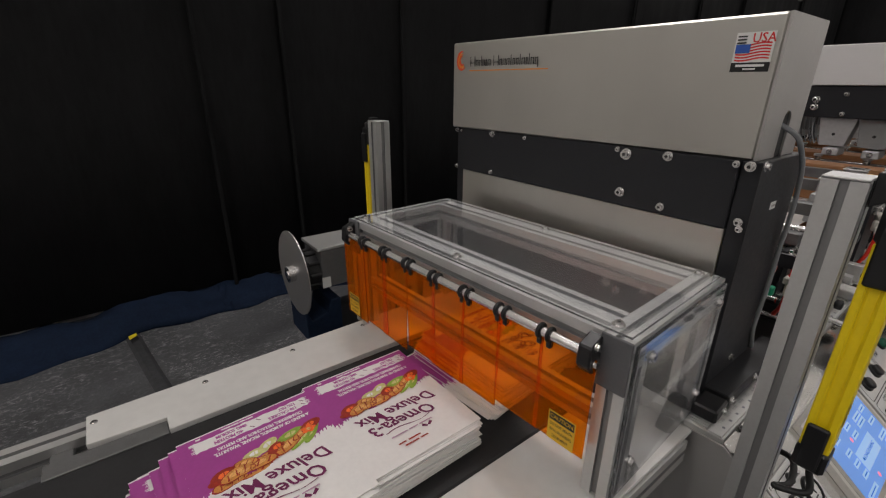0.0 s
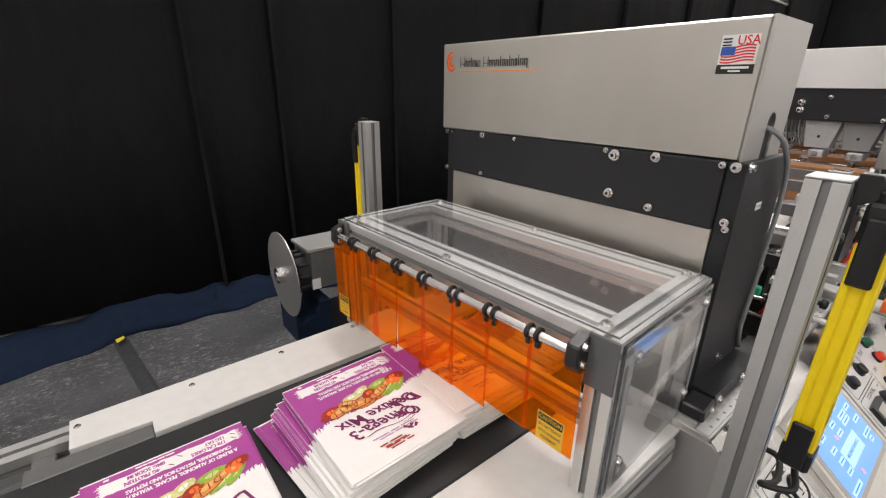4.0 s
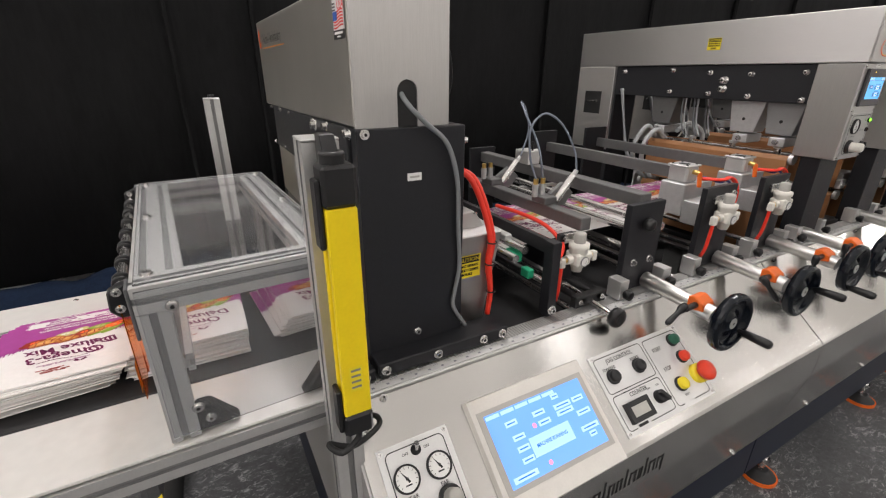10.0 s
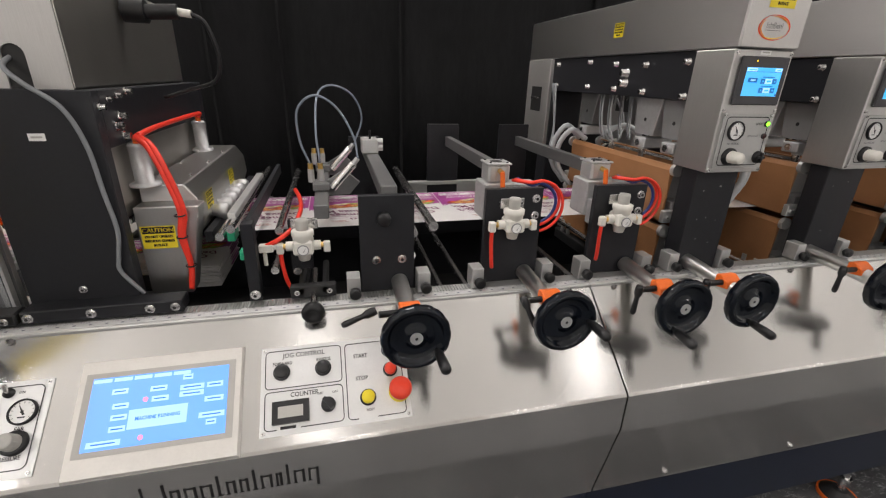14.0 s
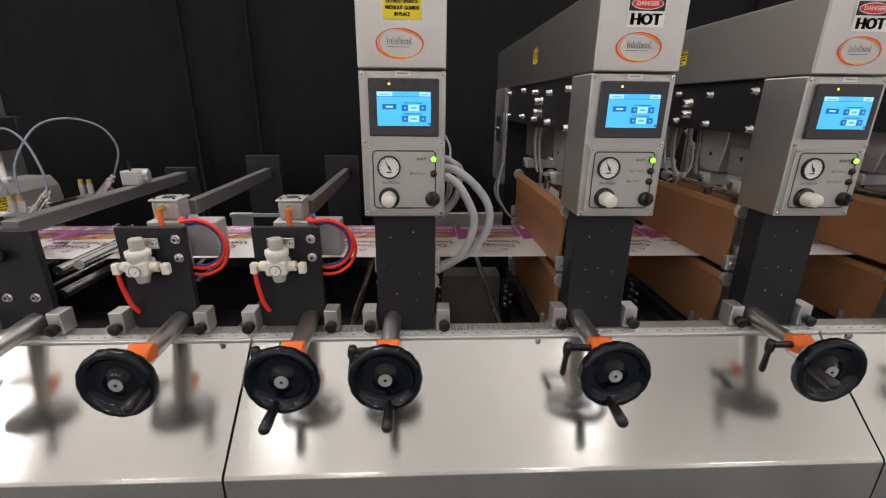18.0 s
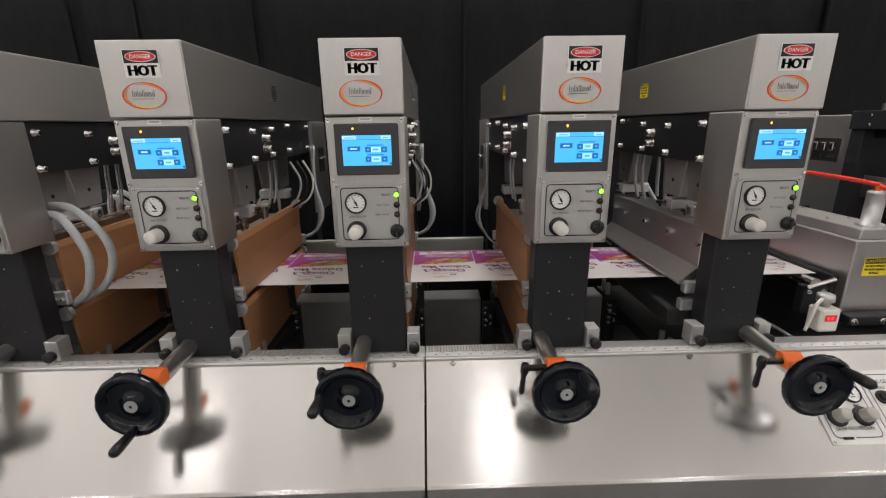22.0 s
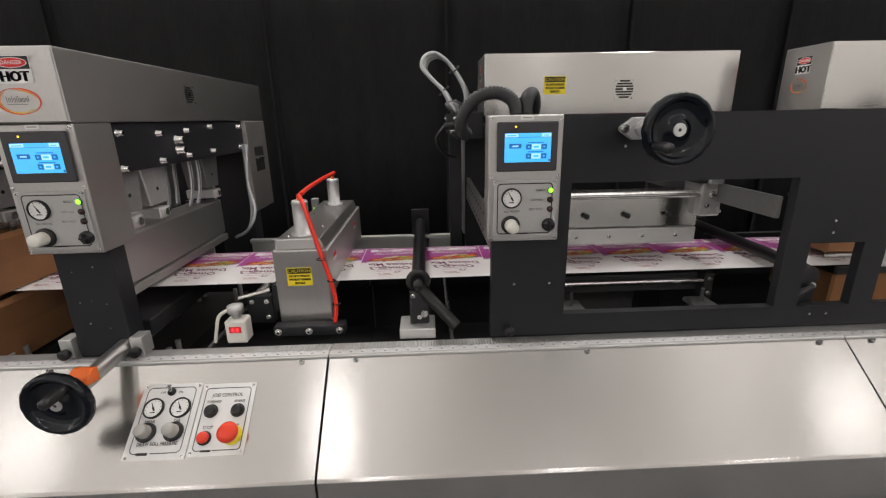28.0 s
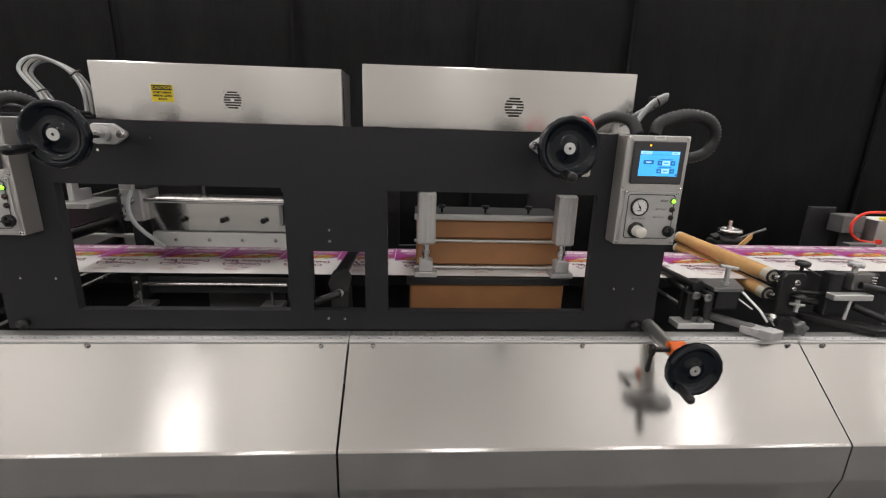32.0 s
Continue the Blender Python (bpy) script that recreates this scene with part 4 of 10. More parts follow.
def operator_plate(x, y):
    w, h = 0.264, 0.156
    t, s = plate_on_slope("operator_panel", (x, y), w, h, "operator panel with jog buttons, counter and stop buttons", "control panel")
    u, v, n = Vector((1, 0, 0)), U_SLOPE, N_SLOPE
    bm = bmesh.new()
    frame_line(bm, s(-0.057, 0.036), u, v, n, 0.136, 0.070, 0.008, 0.0016)
    frame_line(bm, s(-0.057, -0.036), u, v, n, 0.136, 0.066, 0.008, 0.0016, 0, 0.45)
    frame_line(bm, s(0.070, 0.0), u, v, n, 0.106, 0.140, 0.008, 0.0016, 0, 0.5)
    write(bm, "JOG CONTROL", s(-0.057, 0.060, 0.0008), u, v, 0.012, 0, 0.9)
    write(bm, "FORWARD", s(-0.095, 0.046, 0.0008), u, v, 0.0085, 0, 0.82)
    write(bm, "REVERSE", s(-0.022, 0.046, 0.0008), u, v, 0.0085, 0, 0.82)
    write(bm, "COUNTER", s(-0.057, -0.012, 0.0008), u, v, 0.0115, 0, 0.9)
    write(bm, "OFF", s(-0.030, -0.016, 0.0008), u, v, 0.006)
    write(bm, "ON", s(-0.004, -0.016, 0.0008), u, v, 0.006)
    write(bm, "START", s(0.046, 0.044, 0.0008), u, v, 0.0105, 0, 0.85)
    write(bm, "STOP", s(0.046, 0.002, 0.0008), u, v, 0.0105, 0, 0.9)
    write(bm, "RESET", s(0.058, -0.056, 0.0008), u, v, 0.006, 0, 0.9)
    bar_words(bm, s(-0.085, -0.066), u, v, n, [0.026], 0.005)
    part("print", bm, INK, t)
    button(t, s(-0.096, 0.030), n, 0.0125, 0.013, PLASTIC, "black push button")
    button(t, s(-0.023, 0.030), n, 0.0125, 0.013, PLASTIC, "black push button")
    button(t, s(0.100, 0.050), n, 0.0115, 0.016, GREEN, "dark green start button")
    button(t, s(0.100, 0.012), n, 0.0115, 0.016, RED, "red stop button")
    button(t, s(0.055, -0.034), n, 0.0125, 0.015, YELLOW_LABEL, "yellow reset button")
    emergency(t, s(0.113, -0.030), n, 0.021)
    bm = bmesh.new()
    for a, b, l0, l1, m in ((0.031, 0.019, 0, 0.009, 0), (0.021, 0.0095, 0.009, 0.0095, 1)):
        c = s(-0.080, -0.041)
        vs = [bm.verts.new(c + p * a * u + q * b * v + l * n) for l in (l0, l1) for p, q in ((-1, -1), (1, -1), (1, 1), (-1, 1))]
        for k in ((4, 5, 6, 7), (0, 1, 5, 4), (1, 2, 6, 5), (2, 3, 7, 6), (3, 0, 4, 7)):
            bm.faces.new([vs[i] for i in k]).material_index = m
    part("counter", bm, (PLASTIC, GREY_PLASTIC), t, "black counter with a grey display")
    bm = bmesh.new()
    c = s(-0.016, -0.037)
    lathe(bm, c, c + n, [(0, 0.013), (0.012, 0.012), (0.013, 0.010), (0.013, 0)], 22)
    d = (0.6 * u - 0.8 * v)
    e = d.cross(n)
    vs = [bm.verts.new(c + p * 0.012 * d + q * 0.0035 * e + l * n) for l in (0.012, 0.021) for p, q in ((-1, -1), (1, -1), (1, 1), (-1, 1))]
    for k in ((4, 5, 6, 7), (0, 1, 5, 4), (1, 2, 6, 5), (2, 3, 7, 6), (3, 0, 4, 7)):
        bm.faces.new([vs[i] for i in k])
    part("selector_switch", bm, PLASTIC, t)
    return t


def touch_screen(x, y):
    """Large operator screen in a pale bezel."""
    w, h = 0.256, 0.188
    c = on_slope(x, y)
    t = thing("touch_screen", tuple(c), "large operator touch screen, lit blue, in a pale bezel", "touch screen")
    u, v, n = Vector((1, 0, 0)), U_SLOPE, N_SLOPE
    s = lambda a, b, l=0.0: c + a * u + b * v + l * n

    def slab(bm, a, b, hw, hh, l0, l1, m, taper=0.0):
        vs = [bm.verts.new(s(a + p * (hw - k * taper), b + q * (hh - k * taper), l)) for k, l in enumerate((l0, l1)) for p, q in ((-1, -1), (1, -1), (1, 1), (-1, 1))]
        for k in ((4, 5, 6, 7), (0, 1, 5, 4), (1, 2, 6, 5), (2, 3, 7, 6), (3, 0, 4, 7)):
            bm.faces.new([vs[i] for i in k]).material_index = m
    bm = bmesh.new()
    slab(bm, 0, 0, w / 2, h / 2, 0.0005, 0.011, 0, 0.003)
    part("bezel", bm, BEZEL, t)
    bm = bmesh.new()
    slab(bm, 0, 0.004, 0.116, 0.066, 0.011, 0.0118, 0)
    part("dark_surround", bm, GREY_PLASTIC, t)
    bm = bmesh.new()
    slab(bm, 0, 0.004, 0.105, 0.0575, 0.0118, 0.0123, 0)
    L = 0.0126
    def tile(a, b, hw, hh, m):
        flat(bm, [s(a - hw, b - hh, L), s(a + hw, b - hh, L), s(a + hw, b + hh, L), s(a - hw, b + hh, L)], m)
    for k in range(5):
        tile(-0.09 + 0.03 * k, 0.056, 0.0135, 0.003, 1)
    tile(0.0, -0.012, 0.044, 0.0155, 1)
    write(bm, "MACHINE RUNNING", s(0, -0.012, L + 0.0003), u, v, 0.0085, 2, 0.85)
    for a, b, hw in ((-0.062, 0.036, 0.012), (-0.058, 0.012, 0.012), (-0.058, -0.006, 0.012), (-0.058, -0.024, 0.012), (-0.074, -0.044, 0.024),
                     (-0.004, 0.034, 0.013), (0.0, 0.017, 0.013), (0.048, 0.030, 0.019), (0.048, 0.019, 0.019), (0.084, 0.030, 0.013), (0.084, 0.006, 0.015), (0.082, -0.020, 0.020), (0.082, -0.032, 0.008), (0.04, 0.048, 0.008)):
        tile(a, b, hw, 0.0045, 1)
        flat(bm, [s(a - hw * .7, b - 0.0009, L + 0.0003), s(a + hw * .7, b - 0.0009, L + 0.0003), s(a + hw * .7, b + 0.0009, L + 0.0003), s(a - hw * .7, b + 0.0009, L + 0.0003)], 2)
    disc(bm, s(-0.022, 0.018, L), u, v, 0.004, 0.004, 12, 3)
    disc(bm, s(-0.022, -0.042, L), u, v, 0.004, 0.004, 12, 3)
    part("screen", bm, (SCREEN_BLUE, SCREEN_PALE, LCD_DARK, LCD_RED), t, "lit blue screen with pale buttons")
    return t


def strokes(bm, c, u, v, n, word, tall, m=0):
    """Maker's lettering as plain shapes: for each letter a narrow upright or two with a thin bar; returns its length.
    word: (width, 0 low letter / 1 tall letter / -1 letter with a tail) in units of the capital height."""
    c, u, v, n = Vector(c), Vector(u), Vector(v), Vector(n)
    x = 0.0

    def bar(a, b, w, h):
        flat(bm, [c + tall * (p * u + q * v) + 0.0006 * n for p, q in ((a, b), (a + w, b), (a + w, b + h), (a, b + h))], m)
    for w, rise in word:
        h = 1.0 if rise == 1 else 0.66
        z = -0.26 if rise == -1 else 0.0
        if w < 0.36:
            bar(x + 0.08, z, 0.10, h)
            bar(x + 0.03, z, w - 0.12, 0.045)
        else:
            bar(x + 0.05, 0.0, 0.08, h if rise != 1 or w > 0.8 else 0.62)
            bar(x + w - 0.18, z, 0.10, h - z)
            bar(x + 0.13, 0.56 if w < 0.8 else 0.30, w - 0.31, 0.06)
            bar(x + 0.01, 0.0, 0.16, 0.04)
        x += w
    return x * tall


NAME = (((0.92, 1), (0.52, 0), (0.54, 1), (0.47, 0), (0.36, 0), (0.54, 0)),
        ((0.92, 1), (0.46, 0), (0.54, 0), (0.54, 0), (0.34, 1), (0.46, 0), (0.45, 0), (0.30, 1), (0.54, 0), (0.36, 0), (0.29, 1), (0.54, 0), (0.52, -1)))


def name_on_front():
    """Maker's name on the cabinet's front as plain shapes."""
    t = thing("front_lettering", (1.12, LOW_Y - 0.004, 0.57), "dark maker's lettering on the steel front", "lettering")
    u, v, n = Vector((1, 0, 0)), Vector((0, 0, 1)), Vector((0, -1, 0))
    x = 0.872
    for word in NAME:
        bm = bmesh.new()
        x += strokes(bm, (x, LOW_Y - 0.004, 0.577), u, v, n, word, 0.0455) + 0.014
        part("word", bm, INK, t)


draw_roll_plate(0.842, 0.040)
touch_screen(1.070, 0.040)
operator_plate(1.359, 0.046)
draw_roll_plate(3.980, 0.066)
jog_plate(4.0985, 0.066)
name_on_front()


# ---------------------------------------------------------------- handwheels
XU, YU, ZU = Vector((1, 0, 0)), Vector((0, 1, 0)), Vector((0, 0, 1))
WHEEL_Z = 0.832


def handwheel(x, y=0.0, z=WHEEL_Z, turn=250, r=0.0605, shaft_to=0.20, kind="tube", lever=True, slant=0.0, swing=(-0.10, -0.028, -1.0)):
    """Black handwheel facing the operator; turn: where its crank stands, degrees from the right, anticlockwise."""
    t = thing("handwheel", (x, y, z), "black handwheel with a crank on a steel shaft" if kind == "rod" else "black handwheel with a crank on a steel tube and orange clamp",
              "handwheel", "adjusting handwheels")
    wheel = None
    bm = bmesh.new()
    lathe(bm, (x, y + 0.012, z), (x, y - 1, z), [(-0.004, 0.0), (-0.004, 0.015), (0.003, 0.017), (0.004, r * .70), (0.002, r * .86), (0.003, r * .97), (0.008, r * 1.02), (0.016, r * 1.03), (0.022, r * 1.00),
                                                   (0.0245, r * .93), (0.0235, r * .85), (0.0175, r * .79), (0.0115, r * .70), (0.0105, r * .42), (0.016, 0.018), (0.019, 0.014), (0.019, 0.0)], 64)
    for v in bm.verts:
        d = Vector((v.co.x - x, 0, v.co.z - z))
        if d.length > 0.93 * r and math.cos(16 * math.atan2(d.z, d.x)) < -0.3:
            v.co -= 0.0013 * d.normalized()
    wheel = part("wheel", bm, GLOSS, t, "glossy black dished wheel")
    bm = bmesh.new()
    cyl(bm, (x, y - 0.0065, z), (x, y - 0.0085, z), 0.0115, 24)
    disc(bm, (x, y - 0.0089, z), XU, ZU, 0.003, 0.003, 10, 1)
    part("hub_cap", bm, (ALU, INK), wheel, "aluminium hub cap")
    a = math.radians(turn)
    d = Vector((math.cos(a), 0, math.sin(a)))
    c = Vector((x, y - 0.002, z)) + 0.80 * r * d
    bm = bmesh.new()
    out = d * 0.010
    lathe(bm, c, c + Vector((0, -1, 0)) + 0.05 * d, [(0, 0.005), (0.010, 0.005), (0.012, 0.008), (0.022, 0.0085), (0.050, 0.0098), (0.060, 0.0092), (0.064, 0.006), (0.0645, 0)], 18)
    part("crank_handle", bm, PLASTIC, wheel, "black turning crank grip")
    if kind == "tube":
        bm = bmesh.new()
        cyl(bm, (x - slant * 0.2, y + 0.030, z), (x, shaft_to, z + 0.012), 0.0175, 24)
        part("shaft_tube", bm, SATIN, t)
        bm = bmesh.new()
        prism(bm, [(y + 0.044, z + 0.004), (y + 0.048, z + 0.020), (y + 0.066, z + 0.031), (y + 0.080, z + 0.027), (y + 0.080, z - 0.002)], 0, x - 0.0200, x + 0.0200, 0, 0.002)
        part("clamp", bm, ORANGE_PAINT, t, "orange clamp")
    else:
        bm = bmesh.new()
        cyl(bm, (x, y + 0.01, z), (x, shaft_to, z), 0.0095, 18)
        part("shaft", bm, CHROME, t)
        bm = bmesh.new()
        cyl(bm, (x, shaft_to - 0.022, z), (x, shaft_to, z), 0.017, 24)
        prism(bm, [(x - 0.046, z - 0.004), (x - 0.020, z - 0.022), (x + 0.020, z - 0.022), (x + 0.046, z - 0.004), (x + 0.046, z + 0.004), (x + 0.020, z + 0.022), (x - 0.020, z + 0.022), (x - 0.046, z + 0.004)],
              1, shaft_to - 0.014, shaft_to - 0.001, 0, 0.002)
        for s in (-1, 1):
            bolt(bm, (x + s * 0.036, shaft_to - 0.014, z), (0, -1, 0), 0.006, 0.005, 1)
        part("bearing_flange", bm, (ALU_CAST, CHROME, INK), t, "grey flange bearing")
    if lever:
        bm = bmesh.new()
        px = x - 0.062
        cyl(bm, (x - 0.014, y + 0.062, z + 0.014), (px + 0.004, y + 0.058, z + 0.016), 0.0065, 14)
        lathe(bm, (px, y + 0.058, z + 0.026), (px + swing[0], y + 0.058 + swing[1], z + 0.026 + swing[2]), [(0, 0.0), (0, 0.007), (0.006, 0.0085), (0.018, 0.0085), (0.026, 0.0050), (0.060, 0.0062), (0.066, 0.004), (0.066, 0)], 14)
        part("clamp_lever", bm, PLASTIC, t)
    return t


def clamp_block(x, y=0.178):
    t = thing("clamp_block", (x, y, 0.8225), "aluminium clamp block with a black thumbscrew on the rail", "clamp block", "rail clamp blocks")
    bm = bmesh.new()
    box(bm, x - 0.0135, x + 0.0135, y, y + 0.036, 0.8228, 0.868, 0.0012)
    part("block", bm, ALU, t)
    bm = bmesh.new()
    c = Vector((x + 0.002, y, 0.838))
    lathe(bm, c, c - YU, [(0, 0.006), (0.004, 0.006), (0.005, 0.0115), (0.017, 0.0115), (0.019, 0.008), (0.019, 0)], 14)
    part("thumbscrew", bm, PLASTIC, t)
    return t


def clamps(x0, x1):
    clamp_block(x0 - 0.017)
    clamp_block(x1 + 0.017)


# ---------------------------------------------------------------- control boxes of the sealing stations
def control_face(t, gx, y, spare=True, gz=1.161, z1=1.321):
    """The panel on a control box's front: small screen, gauge, lamps and knobs. gx: the gauge's place."""
    x0, x1, z0 = gx - 0.047, gx + 0.099, 1.0705
    u, v, n = XU, ZU, -YU
    cx = (x0 + x1) / 2
    bm = bmesh.new()
    box(bm, x0 + 0.016, x1 - 0.012, y - 0.008, y - 0.0005, 1.214, 1.308, 0.002)
    surround = part("screen_frame", bm, SURROUND, t, "dark screen surround")
    bm = bmesh.new()
    L = y - 0.0086
    sx0, sx1, sz0, sz1 = cx - 0.043, cx + 0.0475, 1.232, 1.287
    flat(bm, [(sx0, L, sz0), (sx1, L, sz0), (sx1, L, sz1), (sx0, L, sz1)])
    def tile(a, b, w, h, m, l=0.0003):
        flat(bm, [(sx0 + p * (sx1 - sx0), L - l, sz0 + q * (sz1 - sz0)) for p, q in ((a, b), (a + w, b), (a + w, b + h), (a, b + h))], m)
    tile(0, .85, 1, .014, 2)
    tile(.01, .865, .28, .12, 1)
    tile(.79, .865, .20, .12, 1)
    bar_words(bm, (sx0 + .15 * (sx1 - sx0), L - 0.0004, sz0 + .92 * (sz1 - sz0)), u, v, n, [0.018], 0.0018, 0)
    bar_words(bm, (sx0 + .89 * (sx1 - sx0), L - 0.0004, sz0 + .92 * (sz1 - sz0)), u, v, n, [0.010], 0.0018, 0)
    tile(.10, .48, .26, .16, 3)
    bar_words(bm, (sx0 + .23 * (sx1 - sx0), L - 0.0003, sz0 + .56 * (sz1 - sz0)), u, v, n, [0.012], 0.0028, 1)
    for b in (.44, .12):
        tile(.46, b, .12, .18, 3)
        tile(.58, b, .20, .18, 1)
        tile(.79, b, .12, .18, 3)
        tile(.50, b + .22, .34, .03, 3)
        bar_words(bm, (sx0 + .68 * (sx1 - sx0), L - 0.0005, sz0 + (b + .09) * (sz1 - sz0)), u, v, n, [0.010], 0.0034, 0)
        bar_words(bm, (sx0 + .52 * (sx1 - sx0), L - 0.0005, sz0 + (b + .09) * (sz1 - sz0)), u, v, n, [0.0035], 0.003, 0)
        bar_words(bm, (sx0 + .85 * (sx1 - sx0), L - 0.0005, sz0 + (b + .09) * (sz1 - sz0)), u, v, n, [0.0035], 0.003, 0)
    tile(.95, .02, .05, .08, 3)
    part("screen", bm, (LCD, LCD_PALE, LCD_DARK, LCD_DARK), surround, "lit light blue touch screen")
    bm = bmesh.new()
    disc(bm, (cx - 0.022, L - 0.0002, 1.299), u, v, 0.002, 0.002, 10)
    part("signal_lamp", bm, LED_AMBER, surround, "lit amber dot")
    bm = bmesh.new()
    box(bm, x0 + 0.010, x1 - 0.008, y - 0.003, y - 0.0005, 1.081, 1.196, 0.001)
    plate = part("gauge_plate", bm, CONTROL_PLATE, t)
    bm = bmesh.new()
    frame_line(bm, (cx + 0.001, y - 0.003, 1.1385), u, v, n, 0.112, 0.104, 0.008, 0.0021)
    write(bm, "READY", (gx + 0.058, y - 0.0038, 1.1755), u, v, 0.0065, 0, 0.9)
    write(bm, "SEAL PRESSURE", (gx + 0.002, y - 0.0038, 1.1335), u, v, 0.0058, 1, 0.82)
    if spare:
        write(bm, "HEAT FAULT", (gx + 0.052, y - 0.0038, 1.156), u, v, 0.0056, 1, 0.80)
    write(bm, "SERVO FAULT", (gx + 0.050, y - 0.0038, 1.137 if spare else 1.150), u, v, 0.0056, 1, 0.80)
    bar_words(bm, (cx, y - 0.003, 1.0875), u, v, n, [0.022], 0.0026)
    part("print", bm, (INK, GREY_INK), plate)
    dial(plate, (gx, y - 0.003, gz), u, v, 0.0205)
    for k, z in enumerate((1.1755, 1.156, 1.137) if spare else (1.1755, 1.150)):
        bm = bmesh.new()
        c = Vector((gx + 0.0785, y - 0.003, z))
        lathe(bm, c, c + n, [(0, 0.0062), (0.003, 0.0062), (0.0035, 0.005)], 16, 0)
        lathe(bm, c, c + n, [(0.003, 0.005), (0.005, 0.0042), (0.0062, 0.002), (0.0064, 0)], 16, 1)
        part("pilot_lamp", bm, (PLASTIC, LED_OFF if k else LED_GREEN), plate, "dark pilot lamp" if k else "lit green pilot lamp")
    knob(plate, (gx - 0.001, y - 0.003, 1.1065), n, 0.0125, 0.034)
    bm = bmesh.new()
    c = Vector((gx + 0.077, y - 0.003, 1.1045))
    lathe(bm, c, c + n, [(0, 0.0135), (0.006, 0.013), (0.009, 0.0105), (0.009, 0)], 22)
    box(bm, c.x - 0.0025, c.x + 0.0025, c.y - 0.014, c.y - 0.008, c.z - 0.011, c.z + 0.011, 0.001)
    box(bm, c.x - 0.010, c.x + 0.010, c.y - 0.013, c.y - 0.008, c.z - 0.0025, c.z + 0.0025, 0.001)
    part("selector_switch", bm, PLASTIC, plate)
    for a, b in ((0.006, 1.314), (0.140, 1.314), (0.006, 1.203), (0.140, 1.203), (0.006, 1.077), (0.140, 1.077), (0.013, 1.193), (0.133, 1.193)):
        bm = bmesh.new()
        bolt(bm, (x0 + a, y - (0.003 if abs(b - 1.193) < 0.001 else 0.0005), b), n, 0.0027, 0.002)
        part("screw", bm, BOLT, t)
    bm = bmesh.new()
    flat(bm, [(cx - 0.012, y - 0.0012, 1.3115), (cx + 0.014, y - 0.0012, 1.3115), (cx + 0.014, y - 0.0012, 1.3195), (cx - 0.012, y - 0.0012, 1.3195)])
    bar_words(bm, (cx + 0.001, y - 0.0014, 1.3155), u, v, n, [0.018], 0.0025, 1)
    part("name_strip", bm, (WHITE, GREY_PLASTIC), t)


def control_box(t, gx, y=0.155, depth=0.105, spare=True):
    bm = bmesh.new()
    box(bm, gx - 0.047, gx + 0.099, y, y + depth, 1.0705, 1.3205, 0.002)
    part("control_box", bm, STEEL_UP, t, "brushed steel control box")
    control_face(t, gx, y, spare)


def vent(bm, c, u, v, r, m=0):
    """Slotted vent within a square of half-width r, with four screws: slots m, flat black bars painted for the dark
    gaps, screws m + 1.
    """
    c, u, v = Vector(c), Vector(u), Vector(v)
    n = u.cross(v)
    for k in range(-3, 4):
        b = k * r / 3.6
        l = math.sqrt(max(r * r - b * b, 0.02 * r * r)) * 0.98
        flat(bm, [c + p * u + q * v + 0.0006 * n for p, q in ((-l, b - r * .085), (l, b - r * .085), (l, b + r * .085), (-l, b + r * .085))], m)
    disc(bm, c + 0.0010 * n, u, v, r * .22, r * .22, 12, m + 1)
    for a in (-1, 1):
        for b in (-1, 1):
            cyl(bm, c + r * .95 * (a * u + b * v), c + r * .95 * (a * u + b * v) + 0.003 * n, r * .09, 8, m + 1)


